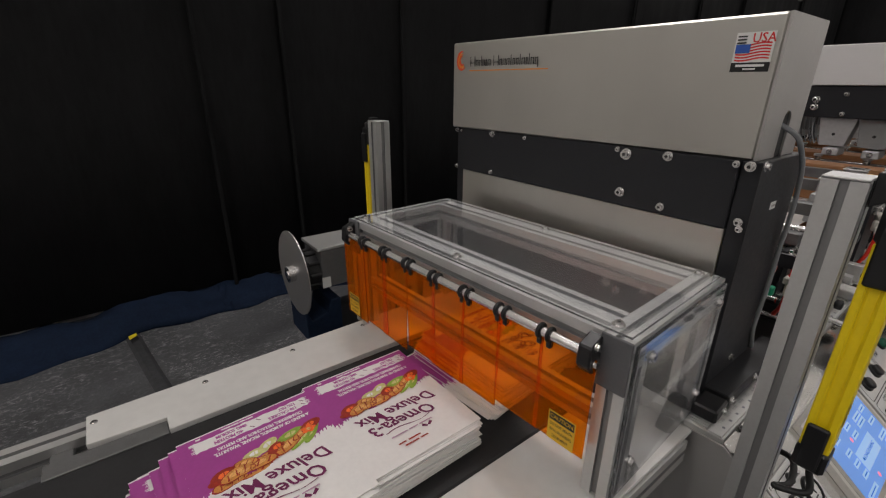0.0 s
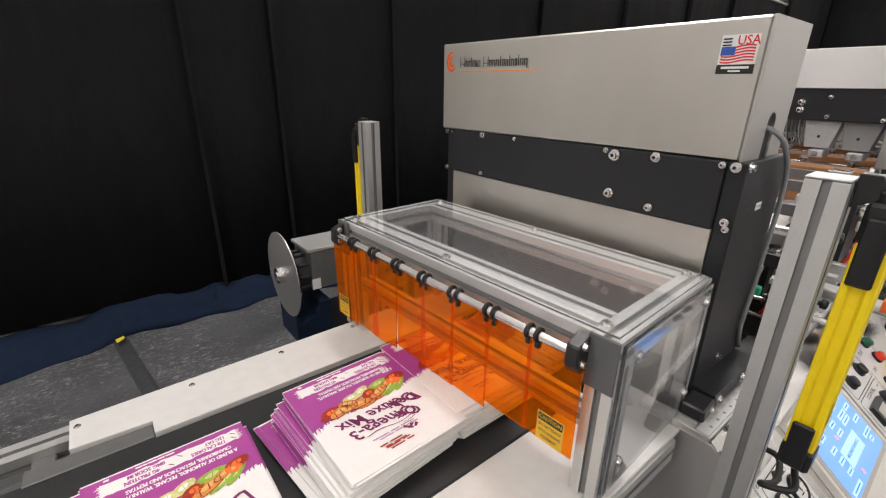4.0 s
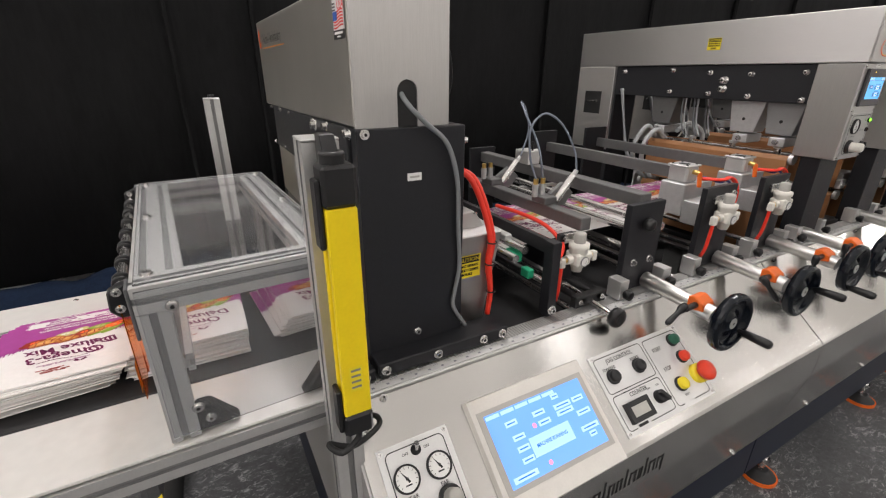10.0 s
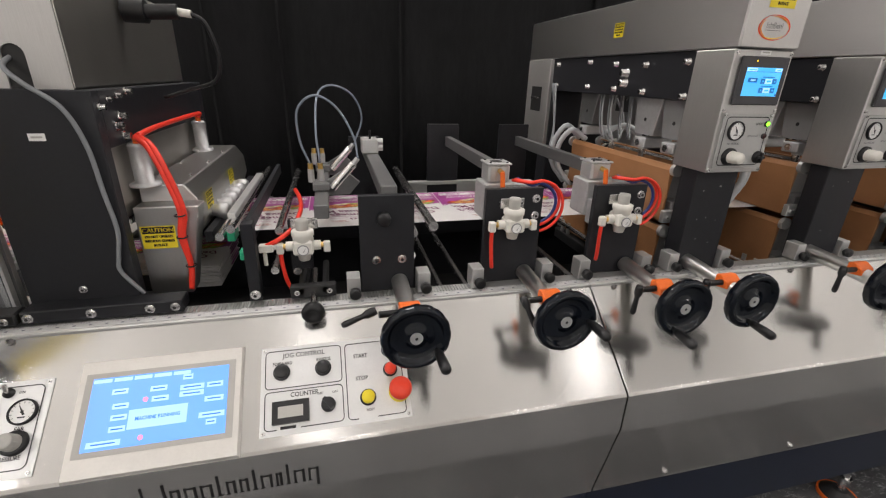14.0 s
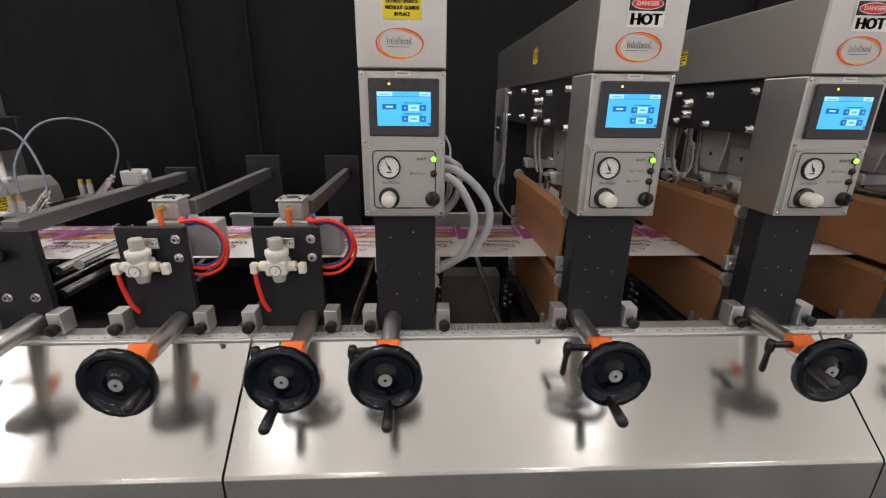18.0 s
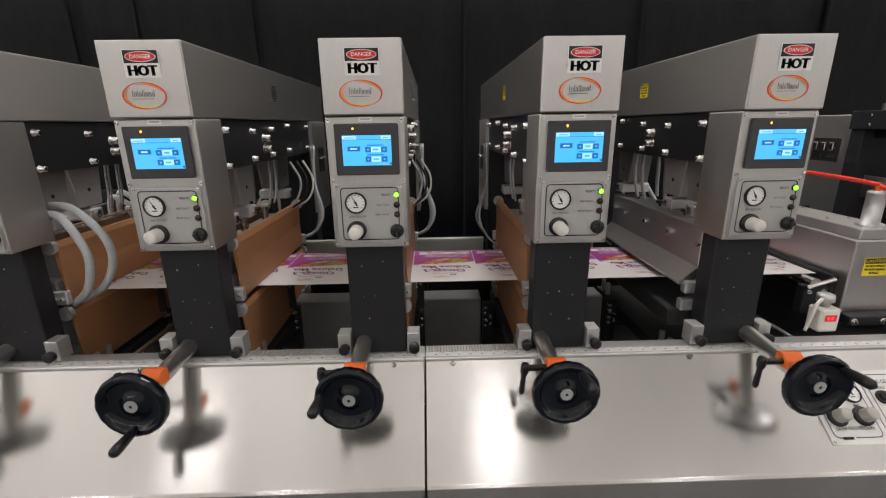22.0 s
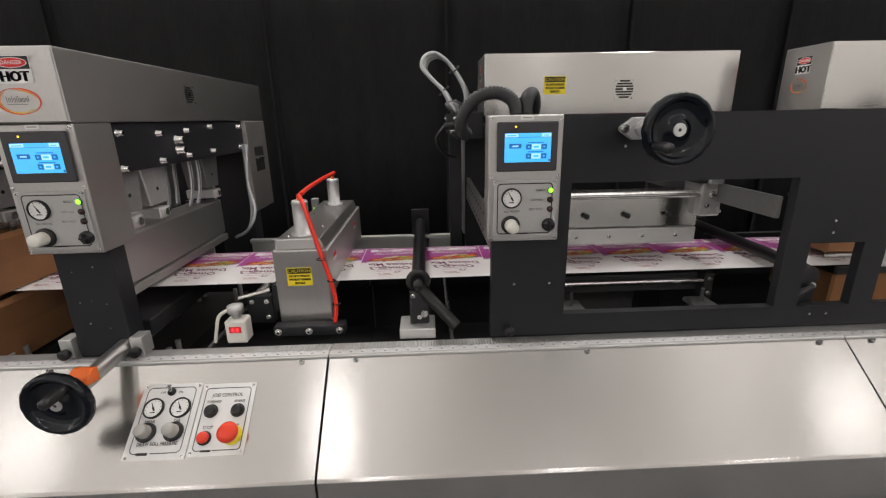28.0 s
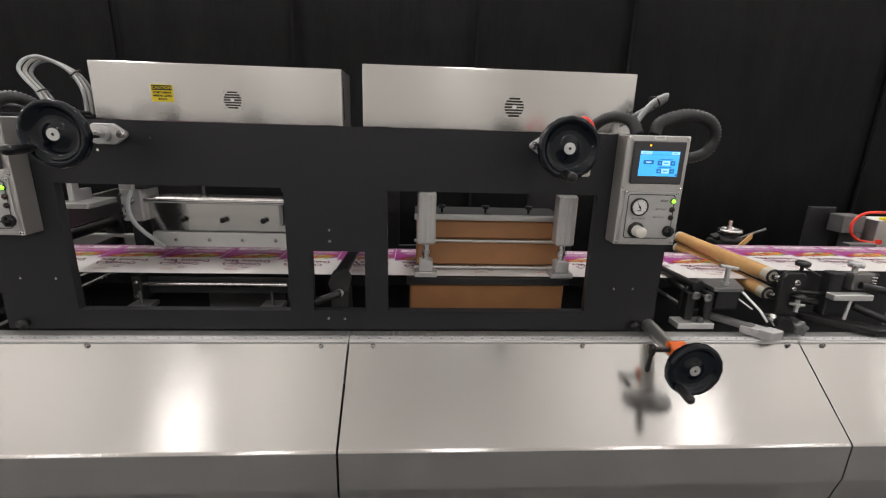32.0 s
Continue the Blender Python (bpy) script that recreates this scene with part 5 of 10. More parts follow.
def station(gx, first=False, cool=False, spare=True):
    """A sealing station: column, control box, hood over a black cross beam, back column."""
    t = thing("sealing_station", (gx + 0.026, 0.5, 0.8165), "sealing station with steel hood, control box and black column" if not cool
              else "cooling station with steel hood, control box and black column", "sealing station", "sealing stations")
    x0, x1 = gx - 0.047, gx + 0.099
    control_box(t, gx, spare=spare)
    bm = bmesh.new()
    prism(bm, [(0.152, 1.3225), (0.150, 1.452), (1.15, 1.452), (1.15, 1.3225)], 0, x0, x1, 0, 0.002)
    part("hood", bm, STEEL_BACK, t, "brushed steel hood")
    # front face sheet of the hood, grained upright
    bm = bmesh.new()
    box(bm, x0 + 0.001, x1 - 0.001, 0.1478, 0.1515, 1.324, 1.4515, 0.001)
    hood_face = part("hood_front", bm, STEEL_UP, t)
    cx = (x0 + x1) / 2
    if first:
        caution(t, (cx + 0.002, 0.1474, 1.419), XU, ZU, 0.062, 0.048)
    else:
        danger(t, (cx + 0.002, 0.1474, 1.413), XU, ZU, 0.062, 0.046)
    swirl(t, (cx - 0.003, 0.1474, 1.360), XU, ZU, 0.078, 0.046)
    caution(t, (x0 - 0.0005, 0.565, 1.385), -YU, ZU, 0.044, 0.036)
    bm = bmesh.new()
    vent(bm, (x1 + 0.0005, 0.60, 1.392), YU, ZU, 0.022)
    part("vent", bm, (INK, CHROME), t)
    bm = bmesh.new()
    box(bm, x0 + 0.010, x1 - 0.010, 0.245, 0.95, 1.215, 1.3215, 0.002)
    part("cross_beam", bm, BLACK, t)
    for side, x in ((-1, x0 + 0.010), (1, x1 - 0.010)):
        for y, z in ((0.285, 1.299), (0.278, 1.224), (0.43, 1.294), (0.51, 1.275), (0.51, 1.249), (0.562, 1.298), (0.427, 1.229), (0.555, 1.232), (0.70, 1.306), (0.70, 1.234), (0.91, 1.302), (0.91, 1.232)):
            bm = bmesh.new()
            big = y == 0.51
            r, h = (0.0095, 0.020) if big else (0.0064, 0.014)
            lathe(bm, (x, y, z), (x + side, y, z), [(0, 1.3 * r), (0.002, 1.3 * r), (0.0025, r), (h - 0.0015, r), (h, 0.82 * r), (h, 0.45 * r)], 16)
            # black hexagon darkens the socket in place of its shade
            cyl(bm, (x + side * (h - 0.002), y, z), (x + side * (h - 0.0015), y, z), 0.5 * r, 6, 1)
            part("bolt", bm, BOLT, t)
    # column under the box
    bm = bmesh.new()
    box(bm, x0 + 0.013, x1 - 0.016, 0.190, 0.240, 0.8165, 1.2, 0.002)
    part("front_column", bm, BLACK, t)
    for px, z in ((0.03, 1.02), (0.075, 1.03), (0.03, 0.95), (0.055, 0.953), (0.085, 0.945), (0.04, 0.90), (0.08, 0.888)):
        bm = bmesh.new()
        cyl(bm, (x0 + 0.013 + px, 0.1895, z), (x0 + 0.013 + px, 0.1905, z), 0.0016, 8)
        part("screw", bm, CHROME, t)
    bm = bmesh.new()
    box(bm, x0 + 0.010, x1 - 0.010, 0.945, 1.02, 0.8165, 1.3215, 0.002)
    part("back_column", bm, BLACK, t)
    bm = bmesh.new()
    box(bm, x0 - 0.004, x1 + 0.004, 0.952, 1.145, 0.99, 1.3205, 0.002)
    back = part("back_box", bm, STEEL_UP, t, "steel electrical box at the back")
    for s, x in ((-1, x0 - 0.0045), (1, x1 + 0.0045)):
        bm = bmesh.new()
        u = -YU if s < 0 else YU
        n = Vector((s, 0, 0))
        flat(bm, [Vector((x, 1.05, 1.18)) + a * u + b * ZU + 0.0004 * n for a, b in ((-.045, -.045), (.045, -.045), (.045, .045), (-.045, .045))], 0)
        for k in range(4):
            cyl(bm, (x, 1.02 + 0.018 * k, 1.185), (x + s * 0.010, 1.02 + 0.018 * k, 1.185), 0.005, 8, 1)
        part("fuse_strip", bm, (INK, CHROME), back)
    # beam hangers with a fitting at the foot, and the heater wires beside them
    for y, m in ((0.435, ALU_CAST), (0.325, ALU_DARK), (0.735, DULL_STEEL)):
        bm = bmesh.new()
        prism(bm, [(y - 0.052, 1.214), (y + 0.056, 1.214), (y + 0.040, 1.118), (y - 0.034, 1.118)], 0, cx - 0.032, cx + 0.032, 0, 0.002)
        for s_ in (-1, 1):
            # hanger is solid: a thin black disc is painted for the dark hole
            cyl(bm, (cx + s_ * 0.032, y + 0.004, 1.158), (cx + s_ * 0.0326, y + 0.004, 1.158), 0.005, 12, 1)
        part("hanger", bm, (m, INK), t, "pale cast hanger" if m is ALU_CAST else "")
        bm = bmesh.new()
        box(bm, cx - 0.045, cx + 0.045, y - 0.026, y + 0.020, 1.084, 1.112, 0.003, 0)
        for s_ in (-1, 1):
            cyl(bm, (cx + s_ * 0.045, y - 0.002, 1.098), (cx + s_ * 0.050, y - 0.002, 1.098), 0.009, 14, 1)
        part("hanger_foot", bm, (ALU_CAST, CHROME), t)
    for s_ in (-1, 1):
        for k, y in enumerate((0.602, 0.614, 0.648, 0.660)):
            bm = bmesh.new()
            tube(bm, [(cx + s_ * 0.034, y, 1.213), (cx + s_ * 0.036, y - 0.003, 1.17), (cx + s_ * 0.034, y - 0.010, 1.125), (cx + s_ * 0.030, y - 0.026, 1.085)], 0.0026, 7)
            part("heater_wire", bm, CABLE if k % 2 else HOSE, t, "grey heater wire")
    # cables at the back
    for k, dx in enumerate((-0.005, 0.005)):
        bm = bmesh.new()
        tube(bm, [(x1 + 0.012 + dx, 0.90, 1.24), (x1 + 0.02, 0.86, 1.12), (x1 + 0.05 + dx, 0.80, 1.02), (x1 + 0.03, 0.78, 0.96), (cx + 0.05, 0.80, 0.93)], 0.0055, 8)
        part("cable", bm, (CABLE, HOSE)[k], t, "grey cable hanging at the back")
        bm = bmesh.new()
        tube(bm, [(x0 - 0.008 + dx, 0.90, 1.24), (x0 - 0.012, 0.86, 1.10), (x0 - 0.045 + dx, 0.80, 1.00), (x0 - 0.02, 0.76, 0.94), (cx - 0.05, 0.74, 0.90)], 0.0038, 8)
        part("cable", bm, (CABLE, HOSE)[k], t, "grey cable hanging at the back")
    # lower carriage bits under the film
    bm = bmesh.new()
    box(bm, x0 + 0.0, x1 - 0.0, 0.26, 0.78, 0.70, 0.735, 0.002)
    for y in (0.30, 0.34, 0.70, 0.74):
        for x in (x0 + 0.01, x1 - 0.01):
            cyl(bm, (x, y, 0.735), (x, y, 0.775), 0.007, 10, 1)
    part("lower_carriage", bm, (BLACK_ROUGH, ALU_CAST), t)
    return t


def sealing_head(gx):
    """Upper and lower jaws wrapped in brown coated cloth."""
    cx = gx + 0.026
    for upper in (True, False):
        z0, z1 = (0.932, 1.072) if upper else (0.748, 0.905)
        t = thing("sealing_jaw", (cx, 0.5, z0), ("upper" if upper else "lower") + " sealing jaw wrapped in brown coated cloth", "sealing jaw", "sealing jaws")
        bm = bmesh.new()
        for s in (-1, 1):
            xs = cx + s * 0.062
            pts = [(xs, z0), (xs - s * 0.003, (z0 + z1) / 2), (xs, z1 - 0.012), (xs - s * 0.006, z1), (xs - s * 0.014, z1), (xs - s * 0.012, z1 - 0.015), (xs - s * 0.008, (z0 + z1) / 2), (xs - s * 0.006, z0)]
            fs = prism(bm, [(p, q) for p, q in pts], 1, 0.272, 0.755)
        part("cloth", bm, TEFLON, t, "brown coated glass cloth")
        bm = bmesh.new()
        box(bm, cx - 0.045, cx + 0.045, 0.262, 0.765, z0 + 0.002, z0 + 0.05, 0.002)
        box(bm, cx - 0.030, cx + 0.030, 0.30, 0.73, z0 + 0.05, z1 - 0.03, 0.002)
        part("bar", bm, ALU_DARK, t)
        for y, s in ((0.262, -1), (0.765, 1)):
            for x in (cx - 0.052, cx + 0.052):
                bm = bmesh.new()
                cyl(bm, (x, y - 0.006, z1 - 0.008), (x, y + 0.006, z1 - 0.008), 0.0165, 18, 0)
                part("rod_end", bm, ALU, t)
                bm = bmesh.new()
                box(bm, x - 0.018, x + 0.018, y - 0.010, y + 0.006, z0 - 0.002, z0 + 0.030, 0.002, 0)
                bolt(bm, (x - 0.008, y - 0.010 if s < 0 else y + 0.006, z0 + 0.013), (0, s, 0), 0.004, 0.003, 0)
                bolt(bm, (x + 0.008, y - 0.010 if s < 0 else y + 0.006, z0 + 0.013), (0, s, 0), 0.004, 0.003, 0)
                part("end_clamp", bm, (ALU, INK), t, "aluminium end clamp")
        for x in (cx - 0.052, cx + 0.052):
            bm = bmesh.new()
            cyl(bm, (x, 0.262, z1 - 0.008), (x, 0.765, z1 - 0.008), 0.006, 12)
            part("tension_rod", bm, CHROME, t)
        if upper:
            for y in (0.33, 0.47, 0.62):
                bm = bmesh.new()
                cyl(bm, (cx, y, z1 - 0.03), (cx, y, z1 + 0.012), 0.010, 14, 0)
                cyl(bm, (cx, y, z1 + 0.012), (cx, y, z1 + 0.020), 0.014, 6, 1)
                part("lift_stud", bm, (CHROME, ALU), t)
            for k, y in enumerate((0.68, 0.70, 0.72)):
                bm = bmesh.new()
                d = 0.014 * k
                tube(bm, [(cx + 0.030, y, z1 - 0.02), (cx + 0.075 + d, y + 0.01, z1 + 0.015), (cx + 0.090 + d, y + 0.03, z1 + 0.075), (cx + 0.060 + d, y + 0.04, z1 + 0.135)], 0.0035, 7)
                part("heater_lead", bm, (HOSE, CABLE_BLACK, WHITE_PLASTIC)[k], t)
            JAWS.append(t)


def gear_cover(x):
    """Dark cover that fills the bay low down between two stations, with air fittings at its ends."""
    t = thing("valve_cover", (x, 0.62, 0.50), "dark grey valve cover with steel fittings under the film", "valve cover", "valve covers")
    bm = bmesh.new()
    box(bm, x - 0.101, x + 0.101, 0.60, 0.68, 0.5005, 0.771, 0.003)
    part("cover", bm, COVER_GREY, t)
    for px, zs in ((x - 0.088, (0.700, 0.722, 0.752)), (x + 0.112, (0.694, 0.712, 0.736, 0.752)), (x + 0.128, (0.700, 0.724))):
        bm = bmesh.new()
        box(bm, px - 0.008, px + 0.008, 0.575, 0.5985, 0.62, 0.765, 0.001)
        part("terminal_strip", bm, BLACK_ROUGH, t)
        for k, z in enumerate(zs):
            bm = bmesh.new()
            cyl(bm, (px, 0.575, z), (px, 0.561, z), 0.0062, 10)
            cyl(bm, (px, 0.561, z), (px - 0.002 * k, 0.553, z), 0.0040, 8)
            part("fitting", bm, CHROME, t)
    bm = bmesh.new()
    for z in (0.846, 0.858):
        cyl(bm, (x - 0.088, 0.55, z), (x - 0.088, 0.543, z), 0.0042, 10)
    box(bm, x - 0.098, x - 0.078, 0.55, 0.56, 0.772, 0.866, 0.001, 1)
    part("lug", bm, (CHROME, BLACK_ROUGH), t)


JAWS = []


def cooling_head(gx):
    cx = gx + 0.026
    t = thing("cooling_bar", (cx, 0.5, 0.935), "steel cooling bar with bolted clamps", "cooling bar")
    bm = bmesh.new()
    box(bm, cx - 0.045, cx + 0.035, 0.262, 0.765, 0.96, 1.072, 0.003)
    part("body", bm, STEEL_BACK, t)
    bm = bmesh.new()
    prism(bm, [(cx - 0.085, 0.935), (cx - 0.085, 0.941), (cx - 0.035, 0.985), (cx - 0.030, 0.98), (cx - 0.06, 0.935)], 1, 0.262, 0.765)
    box(bm, cx - 0.060, cx + 0.04, 0.262, 0.765, 0.935, 0.956, 0.002)
    part("blade", bm, STEEL_BACK, t)
    for y in (0.27, 0.40, 0.53, 0.66, 0.75):
        bm = bmesh.new()
        cyl(bm, (cx - 0.045, y, 1.03), (cx - 0.052, y, 1.03), 0.006, 10)
        part("clamp_bolt", bm, CHROME, t)
        bm = bmesh.new()
        lathe(bm, (cx - 0.01, y, 1.072), (cx - 0.01, y, 2), [(0, 0.004), (0.008, 0.004), (0.009, 0.012), (0.016, 0.012), (0.016, 0)], 14, 1)
        part("clamp_screw", bm, (CHROME, PLASTIC), t)
    bm = bmesh.new()
    box(bm, cx - 0.075, cx - 0.025, 0.250, 0.272, 0.915, 0.945, 0.003)
    box(bm, cx - 0.080, cx - 0.045, 0.250, 0.272, 0.872, 0.900, 0.003)
    box(bm, cx - 0.100, cx + 0.06, 0.262, 0.765, 0.83, 0.872, 0.003, 1)
    part("end_clamp", bm, (ALU_CAST, BLACK_ROUGH), t)


STATIONS = [2.220, 2.6145, 2.997, 3.394, 3.779]
WHEELS = {1.499: -38, 1.783: -5, 2.046: -108, 2.2155: -84, 2.605: -94, 2.988: 165, 3.380: 60, 3.847: 50, 6.251: -135}
for wx, wt in WHEELS.items():
    handwheel(wx, 0.0, WHEEL_Z, wt, swing={1.499: (-1.0, -0.1, -0.35), 1.783: (0.25, -0.6, -0.8)}.get(wx, (-0.10, -0.028, -1.0)))
first_station = station(STATIONS[0], first=True, spare=False)
mid_station = station(STATIONS[1])
for gx in STATIONS[2:4]:
    copy_thing(mid_station, pose(gx + 0.026, 0.5, 0.8165))
station(STATIONS[4], cool=True)
for gx in STATIONS[:4]:
    sealing_head(gx)
cooling_head(STATIONS[4])
for gx in STATIONS:
    clamps(gx - 0.034, gx + 0.083)
for ga, gb in zip(STATIONS, STATIONS[1:]):
    gear_cover((ga + gb) / 2 - 0.003)


def red_air_line():
    gx = STATIONS[3]
    t = thing("red_air_line", (gx + 0.087, 0.25, 0.82), "thin red air line down the side of a black column", "air line")
    bm = bmesh.new()
    tube(bm, [(gx + 0.087, 0.246, 1.06), (gx + 0.087, 0.25, 0.95), (gx + 0.093, 0.255, 0.82)], 0.003, 7)
    part("tube", bm, RED_TUBE, t)


red_air_line()


def station_hoses():
    """The two pairs of grey hoses that loop down beside the first sealing column."""
    gx = STATIONS[0]
    t = thing("coolant_hoses", (gx + 0.11, 0.26, 0.93), "translucent grey hoses looping out beside the column", "hoses")
    for k, (y, out, top) in enumerate(((0.262, 0.065, 1.125), (0.285, 0.100, 1.140))):
        bm = bmesh.new()
        tube(bm, [(gx + 0.06, y + 0.03, top), (gx + 0.10 + 0.3 * out, y, top - 0.004), (gx + 0.10 + 0.9 * out, y - 0.01, top - 0.06), (gx + 0.10 + out, y - 0.01, 1.02),
                  (gx + 0.10 + 0.6 * out, y, 0.955), (gx + 0.085, y + 0.02, 0.912)], 0.0085, 12, 0, 8, 0.03)
        part("hose", bm, HOSE, t)
    for k, y in enumerate((0.70, 0.74)):
        bm = bmesh.new()
        tube(bm, [(gx - 0.02, y, 1.07), (gx - 0.075, y, 1.10 + 0.01 * k), (gx - 0.105, y + 0.02, 1.05), (gx - 0.10, y + 0.02, 0.98), (gx - 0.06, y, 0.92)], 0.0085, 12, 0, 8, 0.03)
        part("hose", bm, HOSE, t)
        bm = bmesh.new()
        tube(bm, [(gx + 0.05, y, 1.09), (gx + 0.12, y, 1.115 - 0.012 * k), (gx + 0.165 + 0.01 * k, y - 0.03, 1.08), (gx + 0.16, y - 0.04, 1.0), (gx + 0.11, y - 0.05, 0.94)], 0.0085, 12, 0, 8, 0.03)
        part("hose", bm, HOSE, t)


station_hoses()


# ---------------------------------------------------------------- cutting tower
def tower():
    t = thing("cutting_tower", (0.91, 0.54, 0.8165), "cutting tower with black frame and brushed steel hood", "cutting unit")
    x0, x1, y0, y1 = 0.826, 1.004, 0.219, 0.880
    bm = bmesh.new()
    box(bm, x0, x1, y0, y0 + 0.026, 0.826, 1.216, 0.0015)
    part("front_plate", bm, BLACK, t)
    bm = bmesh.new()
    box(bm, x0, x1, y1 - 0.026, y1, 0.826, 1.216, 0.0015)
    part("back_plate", bm, BLACK, t)
    bm = bmesh.new()
    box(bm, x0 - 0.006, x0 + 0.03, y0 + 0.0262, y1 - 0.0262, 1.115, 1.216, 0.0015)
    box(bm, x1 - 0.03, x1, y0 + 0.0262, y1 - 0.0262, 1.120, 1.216, 0.0015)
    part("cross_beam", bm, BLACK, t)
    bm = bmesh.new()
    box(bm, x0 - 0.003, x0 + 0.004, y0 + 0.0265, y1 - 0.0265, 1.000, 1.1145, 0.001)
    part("guard_sheet", bm, STEEL_HOOD, t)
    bm = bmesh.new()
    box(bm, x1 - 0.012, x1 - 0.006, y0 + 0.0265, y1 - 0.0265, 0.990, 1.1195, 0.001)
    part("guard_sheet", bm, STEEL_HOOD, t)
    # added sheet hides the stacks; its grey and bolts imitate the pane's reflection
    bm = bmesh.new()
    box(bm, x0 + 0.002, x0 + 0.010, y0 + 0.0265, y1 - 0.0265, 0.872, 0.9995, 0.001)
    part("added_grey_sheet", bm, DULL_STEEL, t, "added dull grey sheet imitating the reflection in the top pane")
    for yy, zz in ((0.32, 0.93), (0.40, 0.95), (0.60, 0.90), (0.78, 0.96), (0.78, 0.90)):
        bm = bmesh.new()
        bolt(bm, (x0 + 0.002, yy, zz), (-1, 0, 0), 0.005, 0.005)
        part("bolt", bm, BOLT, t)
    # hood: a sheet box with a slot cut in its front
    bm = bmesh.new()
    hx0, hx1, hz0, hz1 = 0.829, 0.979, 1.2165, 1.403
    hy0, hy1 = 0.2290, 0.882
    skew = 0.0300                                        # the hood sits slightly turned on its beam
    side = lambda y: hx0 - skew * (y - hy0) - 0.0006
    prism(bm, [(hx0, hy0 + 0.004), (hx1, hy0 + 0.004), (hx1 - skew * (hy1 - hy0), hy1), (hx0 - skew * (hy1 - hy0), hy1)], 2, hz0, hz1, 0, 0.003)
    part("hood", bm, STEEL_HOOD, t, "brushed steel hood")
    bm = bmesh.new()
    cx = 0.910
    outline = [(hx0, hz0), (cx - 0.016, hz0), (cx - 0.016, 1.266)] + [(cx - 0.016 * math.cos(math.radians(18 * k)), 1.266 + 0.016 * math.sin(math.radians(18 * k))) for k in range(1, 10)] + \
              [(cx + 0.016, 1.266), (cx + 0.016, hz0), (hx1, hz0), (hx1, hz1), (hx0, hz1)]
    prism(bm, outline, 1, hy0, hy0 + 0.004)
    part("hood_front", bm, STEEL_UP, t)
    bm = bmesh.new()
    # thin black sheet behind the cut stands in for the dark inside
    box(bm, cx - 0.016, cx + 0.016, hy0 + 0.0032, hy0 + 0.0042, hz0, 1.284)
    part("slot_dark_backing", bm, INK, t)
    # dress on the hood's broad face
    bm = bmesh.new()
    u, v, n = Vector((skew, -1, 0)).normalized(), ZU, Vector((-1, -skew, 0)).normalized()
    c = Vector((side(0.850), 0.850, 1.365))
    for m, R in ((0, 0.019), (1, 0.014), (0, 0.010)):
        k = 18
        for i in range(k):
            a0, a1 = math.radians(70 + 250 * i / k), math.radians(70 + 250 * (i + 1) / k)
            w0, w1 = 0.0034 * math.sin(math.pi * i / k) + 0.0004, 0.0034 * math.sin(math.pi * (i + 1) / k) + 0.0004
            flat(bm, [c + (R + s * w) * (math.cos(a) * u * 0.8 + math.sin(a) * v) + 0.0003 * n for a, w, s in ((a0, w0, -1), (a1, w1, -1), (a1, w1, 1), (a0, w0, 1))], m)
    bar_words(bm, (side(0.713), 0.713, 1.3435), u, v, n, [0.222], 0.0020, 1)
    y = 0.822
    for word in NAME:
        y -= strokes(bm, (side(y), y, 1.3525), u, v, n, word, 0.0198, 2) + 0.006
    part("maker_mark", bm, (LOGO_RED, LOGO_ORANGE, INK), t, "orange swirl mark and dark lettering")
    # flag sticker
    bm = bmesh.new()
    c = Vector((side(0.2645), 0.2645, 1.357))
    w, h = 0.046, 0.049
    at = lambda a, b, l=0.0: c + a * w * u + b * h * v + (0.0004 + l) * n
    flat(bm, [at(-.5, -.5), at(.5, -.5), at(.5, .5), at(-.5, .5)], 0)
    flat(bm, [at(-.5, -.5, .0003), at(.5, -.5, .0003), at(.5, -.26, .0003), at(-.5, -.26, .0003)], 1)
    for k in range(6):
        for i in range(8):
            a, b = -.44 + .88 * i / 8, -.44 + .88 * (i + 1) / 8
            wv = lambda s: .035 * math.sin(6 * s) - .20 + .075 * k
            flat(bm, [at(a, wv(a), .0003), at(b, wv(b), .0003), at(b, wv(b) + .042, .0003), at(a, wv(a) + .042, .0003)], 2)
    flat(bm, [at(-.46, -.02, .0006), at(-.08, -.02, .0006), at(-.08, .20, .0006), at(-.46, .20, .0006)], 3)
    write(bm, "USA", at(.22, .34, .0003), u, v, 0.0165, 2, 0.9)
    for k in range(3):
        bar_words(bm, at(-.33, .40 - .08 * k, 0), u, v, n, [0.011], 0.0018, 1)
    bar_words(bm, at(0, -.34, .0004), u, v, n, [0.034], 0.003, 0)
    bar_words(bm, at(0, -.43, .0004), u, v, n, [0.015], 0.002, 0)
    part("flag_sticker", bm, (WHITE, INK, RED_LABEL, BLUE_LABEL), t, "sticker with a waving striped flag")
    # bolts on the broad face
    for yy, zz, r in ((0.873, 1.209, .0045), (0.857, 1.209, .003), (0.748, 1.210, .0055), (0.651, 1.210, .0035), (0.435, 1.211, .004), (0.417, 1.205, .0085), (0.346, 1.210, .007), (0.249, 1.211, .0045), (0.231, 1.210, .0065),
                      (0.873, 1.121, .0045), (0.749, 1.123, .004), (0.418, 1.139, .0075), (0.344, 1.128, .006), (0.229, 1.130, .0055), (0.226, 1.120, .0045)):
        bm = bmesh.new()
        bolt(bm, (x0 - 0.006, yy, zz), (-1, 0, 0), 0.78 * r, 0.8 * r)
        part("bolt", bm, BOLT, t)
